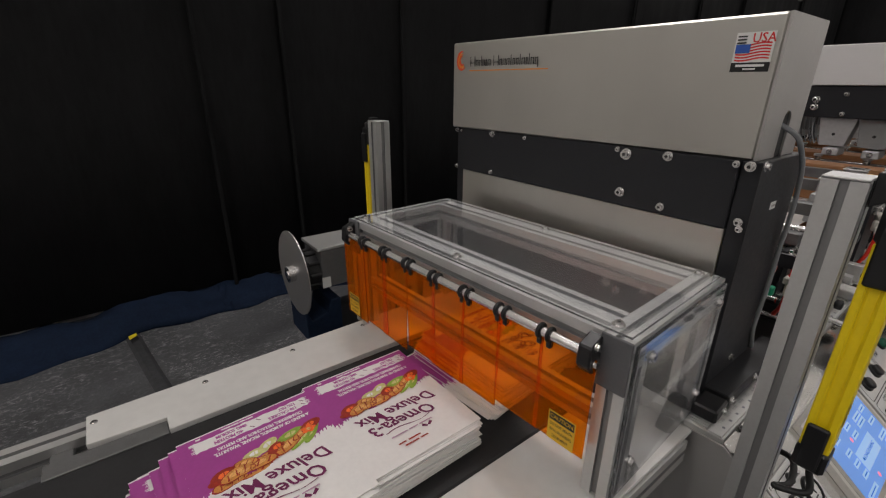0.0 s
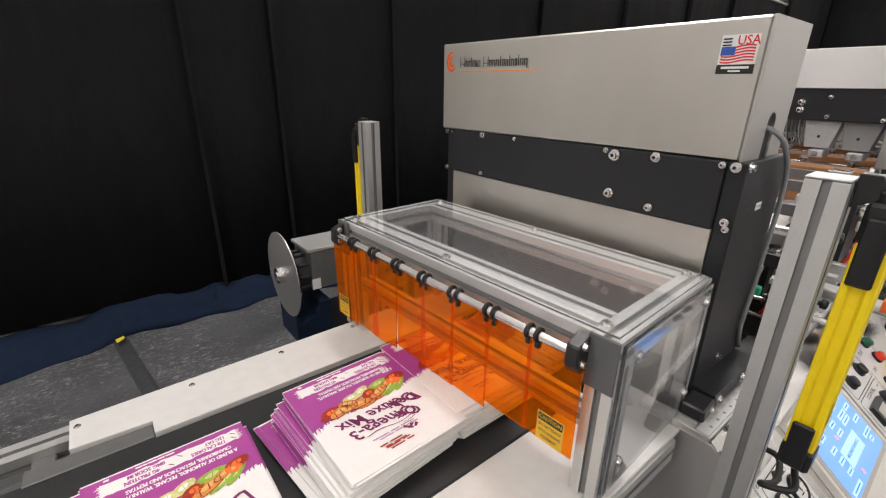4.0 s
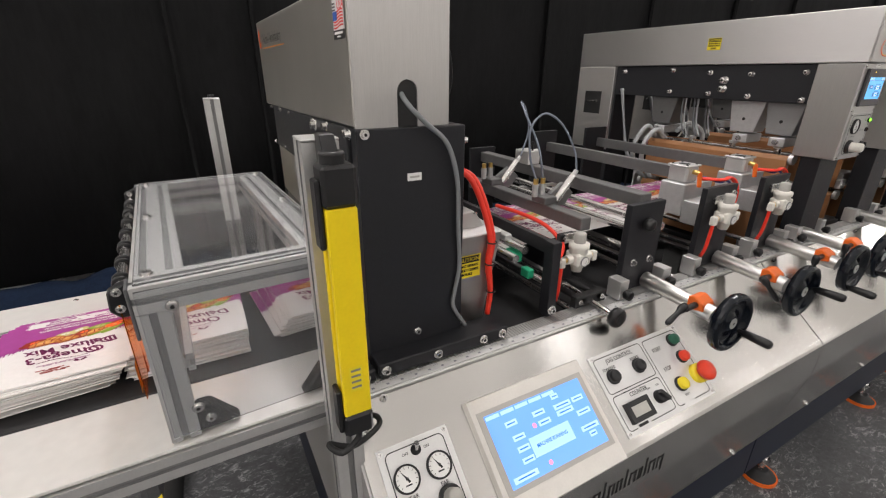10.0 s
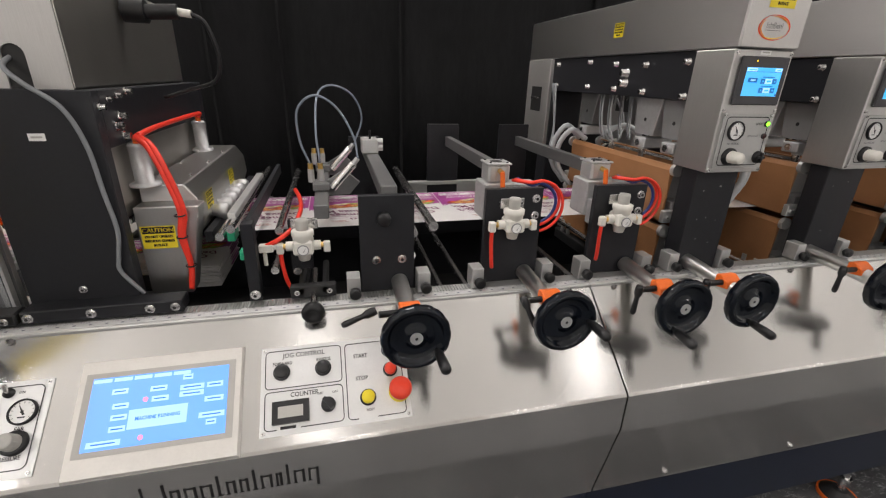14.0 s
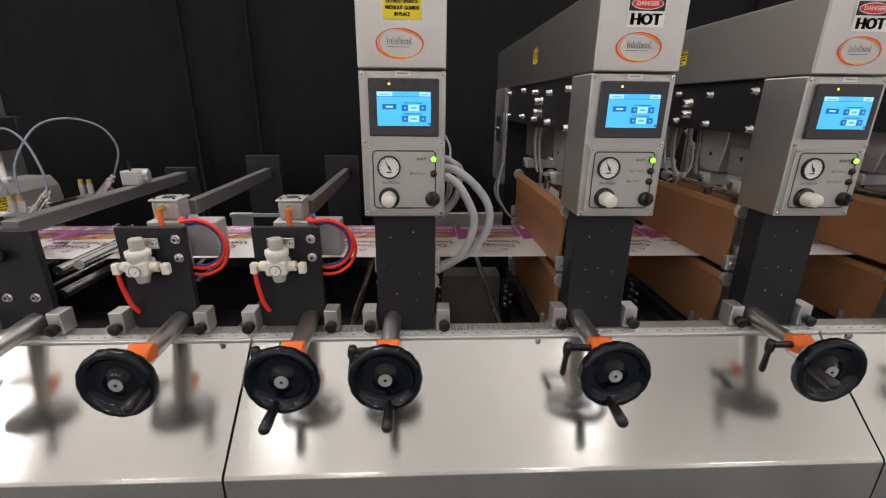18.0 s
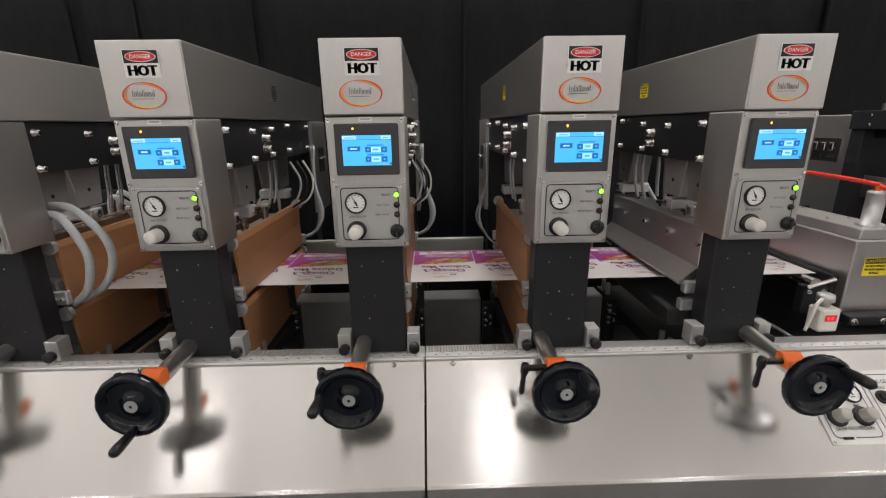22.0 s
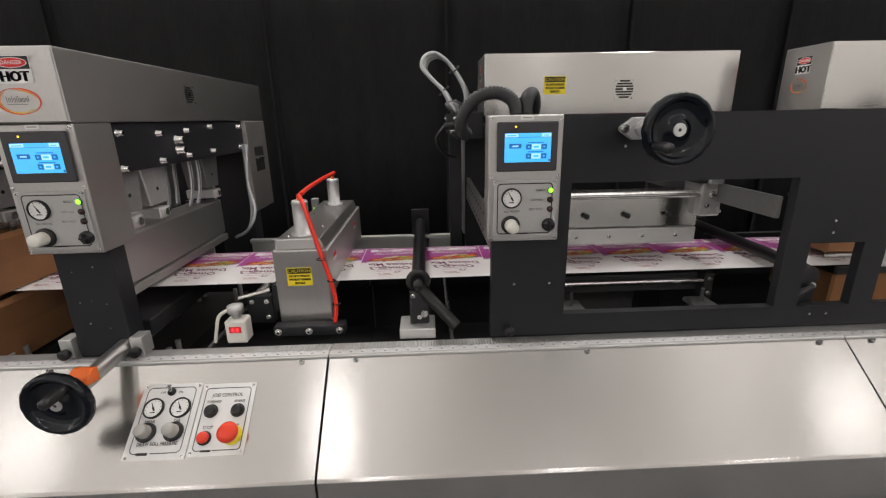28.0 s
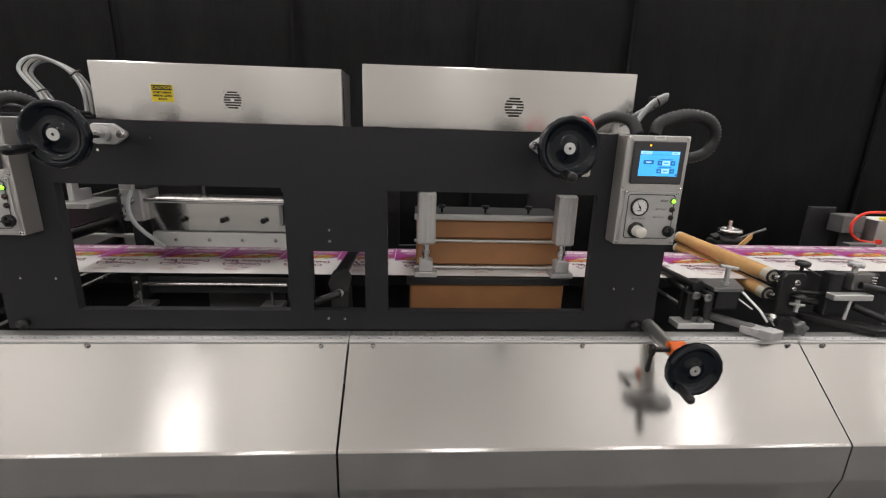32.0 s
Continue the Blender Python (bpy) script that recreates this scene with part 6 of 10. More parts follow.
    for yy, zz, r in ((0.2345, 1.19, .005), (0.27, 1.20, .004), (0.31, 1.205, .004), (0.35, 1.21, .005), (0.30, 1.17, .006), (0.28, 1.155, .006), (0.30, 1.135, .006)):
        bm = bmesh.new()
        bolt(bm, (x1, yy, zz), (1, 0, 0), r, r * 1.6)
        part("bolt", bm, BOLT, t)
    # front dress
    bm = bmesh.new()
    flat(bm, [(0.902, y0 - 0.0006, 1.137), (0.926, y0 - 0.0006, 1.137), (0.926, y0 - 0.0006, 1.149), (0.902, y0 - 0.0006, 1.149)])
    bar_words(bm, (0.914, y0 - 0.0008, 1.143), XU, ZU, -YU, [0.016], 0.003, 1)
    part("name_strip", bm, (WHITE, GREY_PLASTIC), t)
    for px, pz in ((0.914, 0.868), (0.838, 1.21)):
        bm = bmesh.new()
        bolt(bm, (px, y0, pz), (0, -1, 0), 0.005, 0.004)
        part("bolt", bm, BOLT, t)
    bm = bmesh.new()
    box(bm, 0.826, 1.085, 0.181, 0.222, 0.8235, 0.848, 0.002)
    part("foot_bar", bm, BLACK, t)
    for px in (0.838, 0.935, 1.030, 1.072):
        bm = bmesh.new()
        bolt(bm, (px, 0.181, 0.836), (0, -1, 0), 0.006, 0.004)
        part("bolt", bm, BOLT, t)
    # cable down the front
    bm = bmesh.new()
    tube(bm, [(0.905, 0.25, 1.27), (0.902, 0.212, 1.25), (0.925, 0.205, 1.225), (0.965, 0.207, 1.19), (0.985, 0.209, 1.13), (0.990, 0.212, 1.05), (0.995, 0.214, 0.98), (0.986, 0.214, 0.93), (0.984, 0.214, 0.90), (1.012, 0.216, 0.852)], 0.0037, 8)
    part("cable", bm, CABLE, t, "grey cable clipped down the front")
    # connector out of the hood's far side
    bm = bmesh.new()
    cyl(bm, (x1 - 0.026, 0.50, 1.360), (x1 + 0.016, 0.50, 1.360), 0.022, 20)
    cyl(bm, (x1 + 0.016, 0.50, 1.360), (x1 + 0.075, 0.50, 1.363), 0.015, 18)
    cyl(bm, (x1 + 0.075, 0.50, 1.363), (x1 + 0.10, 0.50, 1.360), 0.008, 14, 1)
    tube(bm, [(x1 + 0.10, 0.50, 1.360), (x1 + 0.125, 0.50, 1.343), (x1 + 0.14, 0.51, 1.28), (x1 + 0.125, 0.52, 1.23), (x1 + 0.07, 0.53, 1.21), (x1 + 0.01, 0.53, 1.19)], 0.0045, 8)
    part("connector", bm, (PLASTIC, WHITE_PLASTIC), t, "black cable connector with a white tag")
    return t


tower()


def draw_roll_unit(x0, x1, y0, z1, fingers=False, cyl_top=0.07):
    """Steel draw roll housing with air cylinders on top and a red hose."""
    cx = (x0 + x1) / 2
    t = thing("draw_roll_unit", (cx, 0.55, 0.8165), "brushed steel draw roll housing with air cylinders and a red hose", "draw roll unit", "draw roll units")
    ye = 0.83
    bm = bmesh.new()
    if fingers:
        prism(bm, [(x0, 0.824), (x1 - 0.006, 0.824), (x1 + 0.032, z1 - 0.006), (x0, z1 - 0.006)], 1, y0, y0 + 0.045, 0, 0.002)
    else:
        prism(bm, [(y0, 0.824), (y0, z1), (ye, z1), (ye, 0.90), (y0 + 0.06, 0.90), (y0 + 0.06, 0.824)], 0, x0, x1, 0, 0.003)
    part("housing", bm, STEEL_UP, t)
    bm = bmesh.new()
    if fingers:
        prism(bm, [(x0, 0.935), (x1 + 0.012, 0.935), (x1 + 0.022, 0.962), (x1 + 0.018, 1.010), (x1 - 0.002, z1 + 0.026), (x0, z1 + 0.026)], 1, y0 + 0.046, ye, 0, 0.002)
        part("roll_cover", bm, STEEL_BACK, t, "bevelled steel roll cover")
        bm = bmesh.new()
        box(bm, x1 + 0.024, x1 + 0.040, y0 + 0.03, ye, 0.922, 0.944, 0.001)
        part("channel", bm, BLACK, t, "black channel under the nozzles")
    else:
        prism(bm, [(x0 + 0.006, z1 + 0.0005), (x0 + 0.010, z1 + 0.026), (x1 - 0.016, z1 + 0.026), (x1 - 0.006, z1 + 0.0005)], 1, y0 + 0.004, ye - 0.02, 0, 0.002)
        part("lid", bm, STEEL_BACK, t)
        bm = bmesh.new()
        box(bm, x0 - 0.085, x0 - 0.022, y0 + 0.02, y0 + 0.045, 0.830, 0.902, 0.002)
        for px, pz in ((x0 - 0.072, 0.888), (x0 - 0.036, 0.888), (x0 - 0.036, 0.846)):
            bolt(bm, (px, y0 + 0.02, pz), -YU, 0.004, 0.004, 1)
        part("bearing_block", bm, (BLACK, CHROME, INK), t)
        bm = bmesh.new()
        cyl(bm, (x0 - 0.095, y0 + 0.004, 0.905), (x0 - 0.020, y0 + 0.012, 0.922), 0.0055, 12)
        part("release_lever", bm, CHROME, t)
    for y in (y0 + 0.03, y0 + 0.13, y0 + 0.28, y0 + 0.43):
        for side in (-0.03, 0.03):
            bm = bmesh.new()
            bolt(bm, (cx + side, y, z1 + 0.026), ZU, 0.003, 0.003)
            part("screw", bm, BOLT, t)
    rc = 0.0165 if fingers else 0.0188
    for y in (y0 + 0.045, ye - 0.10):
        bm = bmesh.new()
        c = Vector((cx - (0.026 if fingers else 0.0), y, z1 + 0.0265))
        lathe(bm, c, c + ZU, [(0, 0.027), (0.006, 0.027), (0.007, rc), (cyl_top - 0.008, rc), (cyl_top - 0.005, rc + 0.001), (cyl_top, rc - 0.0015), (cyl_top, 0)], 24)
        cyl(bm, c + cyl_top * ZU, c + (cyl_top + 0.012) * ZU, 0.006, 12, 1)
        part("air_cylinder", bm, (ALU_CAST, ORANGE_PAINT), t)
    zc = z1 + 0.0265 + cyl_top
    bow = 0.0 if fingers else 0.010
    hx = cx - (0.026 if fingers else 0.0)
    bm = bmesh.new()
    tube(bm, [(hx, ye - 0.10, zc + 0.010), (hx + 0.01, ye - 0.13, zc + 0.022), (hx + 0.005, y0 + 0.16, zc + 0.02), (hx + 0.004, y0 + 0.045, zc + 0.014)], 0.0055, 8)
    for k in range(2 if fingers else 1):
        tube(bm, [(hx + 0.008 * k, y0 + 0.045, zc + 0.012), ((hx + cx) / 2 + 0.020 + 0.008 * k, y0 + 0.010, zc - 0.01), (cx + 0.040 + 0.006 * k + bow, y0 - 0.006, z1 - 0.005), (x1 - 0.006 + 0.004 * k + bow, y0 - 0.010, 0.95), (x1 + 0.002 + bow, y0 - 0.012, 0.89), (x1 - 0.004 + bow, y0 - 0.014, 0.840)], 0.0055, 8)
    part("air_hose", bm, RED_TUBE, t, "red air hose strapped down the front")
    for px, pz in ((cx + 0.038 + bow, z1 - 0.02), (x1 - 0.006 + bow, 0.95), (x1 + bow, 0.89)):
        bm = bmesh.new()
        ring(bm, (px + 0.003, y0 - 0.013, pz), ZU, 0.009, 0.0015, 16, 6)
        part("cable_tie", bm, PLASTIC, t)
    caution(t, (cx - 0.006, y0 - 0.0005, z1 - 0.066), XU, ZU, 0.060, 0.046)
    if fingers:
        caution(t, (x1 + 0.0206, 0.385, 0.989), YU, ZU, 0.054, 0.040)
        caution(t, (x1 + 0.0206, 0.615, 0.989), YU, ZU, 0.054, 0.040)
        for k in range(6):
            bm = bmesh.new()
            y = 0.395 + 0.048 * k
            lathe(bm, (x1 + 0.016, y, 0.960), (x1 + 1, y, 0.90), [(0, 0.013), (0.012, 0.014), (0.016, 0.018), (0.034, 0.019), (0.040, 0.013), (0.040, 0)], 16)
            part("nozzle", bm, ALU_CAST, t, "grey cast nozzle")
    else:
        bm = bmesh.new()
        box(bm, x0 - 0.008, x1 + 0.032, y0 - 0.036, y0 - 0.002, 0.818, 0.8425, 0.002)
        part("foot_bar", bm, BLACK, t)
        for px in (x0 + 0.004, (x0 + x1) / 2 + 0.012, x1 + 0.020):
            bm = bmesh.new()
            bolt(bm, (px, y0 - 0.036, 0.830), (0, -1, 0), 0.006, 0.004)
            part("bolt", bm, BOLT, t)
        bm = bmesh.new()
        box(bm, x0 - 0.02, x0 - 0.002, y0 + 0.02, ye, 0.86, 0.93, 0.002, 0)
        cyl(bm, (x0 - 0.05, y0 + 0.03, 0.905), (x0 - 0.05, ye, 0.905), 0.014, 20, 1)
        part("nip_roller", bm, (BLACK, CHROME), t)
        for y in (y0 + 0.075, ye - 0.13):
            bm = bmesh.new()
            for m, b0, b1 in ((0, .975, 1.0), (1, .985, .998)):
                flat(bm, [(x1 + 0.0006 + .0003 * m, y + p, q) for p, q in ((-.02 + .002 * m, b0), (.02 - .002 * m, b0), (.02 - .002 * m, b1), (-.02 + .002 * m, b1))], m)
            part("hot_label", bm, (WHITE, RED_LABEL), t, "small white and red warning label")
    return t


draw_roll_unit(1.006, 1.088, 0.262, 1.0135, True, 0.080)
draw_roll_unit(4.158, 4.288, 0.292, 1.024, False, 0.085)


# ---------------------------------------------------------------- delivery table, guard and light curtain
TABLE_Z = 0.803
BELT_Z = 0.806


def delivery_table():
    t = thing("delivery_table", (0.3, 0.5, 0), "delivery table with pale side plates and a black belt", "conveyor table")
    bm = bmesh.new()
    prism(bm, [(0.0, 0.727), (0.0, 0.800), (0.80, 0.822), (0.80, 0.694), (0.103, 0.690), (0.103, 0.722)], 2, TABLE_Z - 0.006, TABLE_Z + 0.006, 0, 0.001)
    part("far_plate", bm, TABLE, t, "pale grey plate with screws")
    bm = bmesh.new()
    box(bm, -0.05, 0.102, 0.688, 0.721, TABLE_Z - 0.02, TABLE_Z + 0.001, 0.001)
    box(bm, -0.05, -0.02, 0.686, 0.800, TABLE_Z - 0.10, TABLE_Z - 0.021, 0.002)
    part("edge_bar", bm, DULL_STEEL, t, "grey steel end bracket")
    for x in (0.01, 0.17, 0.33, 0.49, 0.62):
        bm = bmesh.new()
        bolt(bm, (x, 0.777 + 0.03 * x, TABLE_Z + 0.006), ZU, 0.0035, 0.0015)
        part("screw", bm, BOLT, t)
    bm = bmesh.new()
    box(bm, -0.46, 1.02, 0.345, 0.684, BELT_Z - 0.012, BELT_Z, 0.003)
    part("belt", bm, BELT, t, "black conveyor belt")
    bm = bmesh.new()
    box(bm, -0.42, 0.80, 0.200, 0.344, TABLE_Z - 0.004, TABLE_Z + 0.002, 0.001)
    part("near_plate", bm, TABLE, t, "pale grey near plate")
    bm = bmesh.new()
    profile_bar(bm, (-0.42, 0.216, TABLE_Z - 0.026), (0.74, 0.216, TABLE_Z - 0.026), 0.04, 0.04)
    part("near_beam", bm, PROFILE, t, "slotted aluminium beam")
    bm = bmesh.new()
    profile_bar(bm, (-0.42, 0.79, TABLE_Z - 0.028), (0.80, 0.79, TABLE_Z - 0.028), 0.04, 0.04)
    part("far_beam", bm, PROFILE, t, "slotted aluminium beam")
    for x in (-0.36, 0.02):
        for y in (0.22, 0.775):
            bm = bmesh.new()
            profile_bar(bm, (x, y, 0.0), (x, y, TABLE_Z - 0.049), 0.036, 0.036, (1, 0, 0))
            part("leg", bm, PROFILE, t)
    for y in (0.30, 0.70):
        bm = bmesh.new()
        box(bm, -0.42, 0.80, y - 0.01, y + 0.01, TABLE_Z - 0.10, TABLE_Z - 0.013, 0.001)
        part("side_member", bm, BLACK_ROUGH, t)
    return t


delivery_table()


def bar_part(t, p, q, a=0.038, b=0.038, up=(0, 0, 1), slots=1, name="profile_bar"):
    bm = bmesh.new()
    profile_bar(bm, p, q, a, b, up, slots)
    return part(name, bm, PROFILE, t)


def guard():
    """Clear guard box in an aluminium frame over the delivery end, with orange strips hung in its mouth."""
    x0, x1, y0, y1, z0, z1 = 0.5105, 0.7835, 0.2125, 0.8325, TABLE_Z + 0.006, 1.049
    t = thing("guard_enclosure", (0.647, 0.5225, z0), "clear guard enclosure in a slotted aluminium frame", "machine guard")
    w = 0.036
    for x in (x0 + w / 2, x1 - w / 2):
        for y in (y0 + w / 2, y1 - w / 2):
            bar_part(t, (x, y, z0), (x, y, z1 - w - 0.001), w, w, (1, 0, 0), name="post")
    for y in (y0 + w / 2, y1 - w / 2):
        bar_part(t, (x0 + 0.0, y, z1 - w / 2), (x1, y, z1 - w / 2), w, w, name="top_rail")
    for x in (x0 + 0.03, x1 - 0.03):
        bar_part(t, (x, y0 + w + 0.001, z1 - w / 2), (x, y1 - w - 0.001, z1 - w / 2), w, 0.060, (1, 0, 0), slots=2, name="cross_rail")
    bar_part(t, (x0 + 0.034, y0 + w + 0.001, 0.908), (x0 + 0.034, y1 - w - 0.001, 0.908), 0.028, 0.028, name="mouth_rail")
    for y in (y0 + w / 2, y1 - w / 2):
        bm = bmesh.new()
        box(bm, x0 - 0.0045, x0 - 0.0005, y - w / 2 - 0.001, y + w / 2 + 0.001, z1 - w - 0.034, z1 + 0.001, 0.001)
        part("end_cap", bm, END_CAP, t, "dark grey end plate")
    for nm, b in (("top_pane", (x0 + 0.005, x1 - 0.005, y0 + 0.005, y1 - 0.005, z1 + 0.0003, z1 + 0.0035)),
                  ("near_pane", (x0 + 0.004, x1 - 0.004, y0 - 0.0055, y0 - 0.0005, z0 + 0.01, z1 - 0.004)),
                  ("far_pane", (x0 + 0.004, x1 - 0.004, y1 + 0.0005, y1 + 0.0055, z0 + 0.05, z1 - 0.004))):
        bm = bmesh.new()
        box(bm, *b, 0.0008)
        ob = part(nm, bm, CLEAR if nm == "top_pane" else CLEAR_GREY, t, "clear polycarbonate pane")
        ob.visible_shadow = False
    for x in (x0 + 0.02, x1 - 0.02):
        for y in (y0 + 0.03, (y0 + y1) / 2, y1 - 0.03):
            bm = bmesh.new()
            bolt(bm, (x, y, z1 + 0.0036), ZU, 0.0055, 0.003)
            part("bolt", bm, BOLT, t)
        for z in (z0 + 0.05, z1 - 0.03):
            bm = bmesh.new()
            bolt(bm, (x + (0.02 if x < 0.6 else -0.005), y0 - 0.0056, z), -YU, 0.0055, 0.003)
            part("bolt", bm, BOLT, t)
    for x, s in ((x0 + w, 1), (x1 - w, -1)):
        bm = bmesh.new()
        prism(bm, [(x, z0 + 0.002), (x + s * 0.055, z0 + 0.002), (x + s * 0.02, z0 + 0.045), (x, z0 + 0.045)], 1, y0 + 0.002, y0 + 0.026, 0, 0.003)
        bolt(bm, (x + s * 0.016, y0 + 0.002, z0 + 0.022), -YU, 0.005, 0.003, 1)
        part("corner_bracket", bm, (PLASTIC, CHROME, INK), t, "black corner bracket")
    bm = bmesh.new()
    box(bm, x1 - 0.03, x1 + 0.018, 0.170, y0 - 0.006, 0.823, 0.846, 0.003)
    bolt(bm, (x1, 0.170, 0.834), -YU, 0.005, 0.003, 1)
    part("rail_bracket", bm, (PLASTIC, CHROME, INK), t)
    # strip hanger
    h = thing("strip_curtain", (x0 - 0.012, 0.52, 0.86), "orange see-through strips hung from a rod in black clips", "strip curtain")
    bm = bmesh.new()
    cyl(bm, (x0 - 0.016, y0 + 0.052, 1.022), (x0 - 0.016, y1 - 0.02, 1.022), 0.0065, 16)
    part("rod", bm, CHROME, h)
    n = 8
    ya, yb = 0.243, 0.826
    for k in range(n):
        a, b = ya + (yb - ya) * k / n, ya + (yb - ya) * (k + 1) / n
        bm = bmesh.new()
        off = 0.002 * (k % 2)
        lean = 0.004 * math.sin(2.2 * k)
        lo = 0.872 - 0.0045 * k + 0.002 * math.sin(1.7 * k)
        vs = []
        for z, dx in ((1.018, 0.0), (0.95, lean * .4), (lo, lean)):
            vs.append([bm.verts.new((x0 - 0.017 - off + dx + e, y, z)) for e in (0, 0.0014) for y in (a + 0.0008, b + 0.006)])
        for p, q in zip(vs, vs[1:]):
            bm.faces.new((p[0], p[1], q[1], q[0]))
            bm.faces.new((p[2], q[2], q[3], p[3]))
            bm.faces.new((p[0], q[0], q[2], p[2]))
            bm.faces.new((p[1], p[3], q[3], q[1]))
        bm.faces.new((vs[0][0], vs[0][2], vs[0][3], vs[0][1]))
        bm.faces.new((vs[2][0], vs[2][1], vs[2][3], vs[2][2]))
        bmesh.ops.recalc_face_normals(bm, faces=bm.faces[:])
        ob = part("strip", bm, ORANGE_CLEAR, h, "orange see-through strip")
        ob.visible_shadow = False
        for f in (0.10, 0.90):
            bm = bmesh.new()
            y = a + (b - a) * f
            ring(bm, (x0 - 0.016, y, 1.022), YU, 0.0080, 0.0030, 16, 8)
            box(bm, x0 - 0.020, x0 - 0.012, y - 0.0035, y + 0.0035, 1.004, 1.016, 0.001)
            part("clip", bm, PLASTIC, h)
    for y in (y0 + 0.046, y1 - 0.012):
        bm = bmesh.new()
        prism(bm, [(x0 - 0.002, 1.046), (x0 - 0.026, 1.036), (x0 - 0.028, 1.010), (x0 - 0.018, 0.998), (x0 - 0.002, 0.998)], 1, y - 0.012, y + 0.006, 0, 0.002)
        for z in (1.035, 1.012):
            bolt(bm, (x0 - 0.016, y - 0.012, z), -YU, 0.004, 0.003, 1)
        part("end_bracket", bm, (PLASTIC, CHROME, INK), h)
    for y, z in ((0.275, 0.898), (0.80, 0.868)):
        bm = bmesh.new()
        c = Vector((x0 - 0.0205, y, z))
        u, v, nn = -YU, ZU, -XU
        at = lambda a, b, l=0.0: c + a * 0.040 * u + b * 0.045 * v + (0.0006 + l) * nn
        flat(bm, [at(-.5, -.5), at(.5, -.5), at(.5, .5), at(-.5, .5)])
        flat(bm, [at(-.46, .2, .0003), at(.46, .2, .0003), at(.46, .46, .0003), at(-.46, .46, .0003)], 1)
        write(bm, "CAUTION", at(0, .33, .0005), u, v, 0.009, 0, 0.85)
        for k, s in enumerate(("DO NOT REACH", "INTO RUNNING", "EQUIPMENT")):
            write(bm, s, at(0, .06 - .2 * k, .0003), u, v, 0.0062, 1, 0.72)
        part("caution_label", bm, (AMBER_LABEL, INK), h, "amber caution label")
    # the guard stands slightly turned on the table
    turn = pose(0.647, 0.5225, 0, 0, 0, 3.2) @ pose(0.647, 0.5225, 0).inverted()
    for ob in (t, h):
        ob.matrix_world = turn @ pose(*ob["base"])
    return t


guard()


def light_curtain(x, y, near=True):
    """Slotted post with a yellow safety light curtain on its outer face."""
    s = 1 if near else -1
    t = thing("light_curtain_post", (x, y, 0), "aluminium post carrying a yellow safety light curtain", "light curtain", "light curtain posts")
    bm = bmesh.new()
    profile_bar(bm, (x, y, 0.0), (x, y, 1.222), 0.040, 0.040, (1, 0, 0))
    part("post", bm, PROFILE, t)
    bm = bmesh.new()
    box(bm, x - 0.0205, x + 0.0205, y - 0.0205, y + 0.0205, 1.2225, 1.2255, 0.001)
    part("post_cap", bm, ALU, t)
    yc = y - s * 0.052
    bm = bmesh.new()
    prism(bm, [(x - 0.013, yc - 0.015), (x + 0.021, yc - 0.015), (x + 0.021, yc + 0.015), (x - 0.013, yc + 0.015), (x - 0.013, yc + 0.007), (x - 0.008, yc + 0.006), (x - 0.008, yc - 0.005), (x - 0.013, yc - 0.006)], 2, 0.893, 1.160, 0, 0.0015)
    unit = part("light_curtain", bm, YELLOW, t, "yellow light curtain housing")
    for z0, z1 in ((1.1602, 1.205), (0.860, 0.8928)):
        bm = bmesh.new()
        box(bm, x - 0.0145, x + 0.0225, yc - 0.0165, yc + 0.0165, z0, z1, 0.004)
        box(bm, x - 0.020, x - 0.0135, yc - 0.010, yc + 0.012, *((1.115, 1.19) if z0 > 1 else (0.866, 0.93)), 0.002)
        part("end_cap", bm, PLASTIC, unit, "black end cap")
    bm = bmesh.new()
    cyl(bm, (x + 0.002, yc, 1.205), (x + 0.002, yc, 1.214), 0.013, 20)
    ring(bm, (x + 0.002, yc, 1.214), ZU, 0.010, 0.0035, 20, 8)
    part("mounting_ring", bm, PLASTIC, unit)
    bm = bmesh.new()
    prism(bm, [(yc, 1.212), (yc + s * 0.012, 1.232) if near else (yc - 0.012, 1.232), (y - s * 0.0215, 1.232), (y - s * 0.0215, 1.195)], 0, x - 0.006, x + 0.010, 0, 0.001)
    bolt(bm, (x + 0.002, y - s * 0.022, 1.222), (0, -s, 0), 0.005, 0.004, 1)
    part("bracket", bm, (PLASTIC, CHROME, INK), t)
    bm = bmesh.new()
    flat(bm, [(x - 0.004, yc - s * 0.0156, 0.93), (x + 0.012, yc - s * 0.0156, 0.93), (x + 0.012, yc - s * 0.0156, 0.965), (x - 0.004, yc - s * 0.0156, 0.965)][::s])
    for k in range(4):
        bar_words(bm, (x + 0.004, yc - s * 0.0157, 0.936 + 0.008 * k), XU, ZU, Vector((0, -s, 0)), [0.012], 0.003, 1)
    part("rating_plate", bm, (YELLOW_LABEL, ALU_DARK), unit)
    bm = bmesh.new()
    tube(bm, [(x + 0.003, yc, 0.862), (x + 0.004, yc - 0.004, 0.846), (x - 0.02, yc - 0.01, 0.836), (x - 0.03, yc + 0.02, 0.828), (x + 0.00, yc + 0.01, 0.820), (x + 0.04, yc + 0.02, 0.828), (x + 0.045, yc + 0.05, 0.82), (x + 0.03, yc + 0.08, 0.79)], 0.0042, 8)
    part("cable", bm, CABLE_BLACK, t)
    return t


light_curtain(0.745, 0.113)
light_curtain(0.688, 1.035, False)


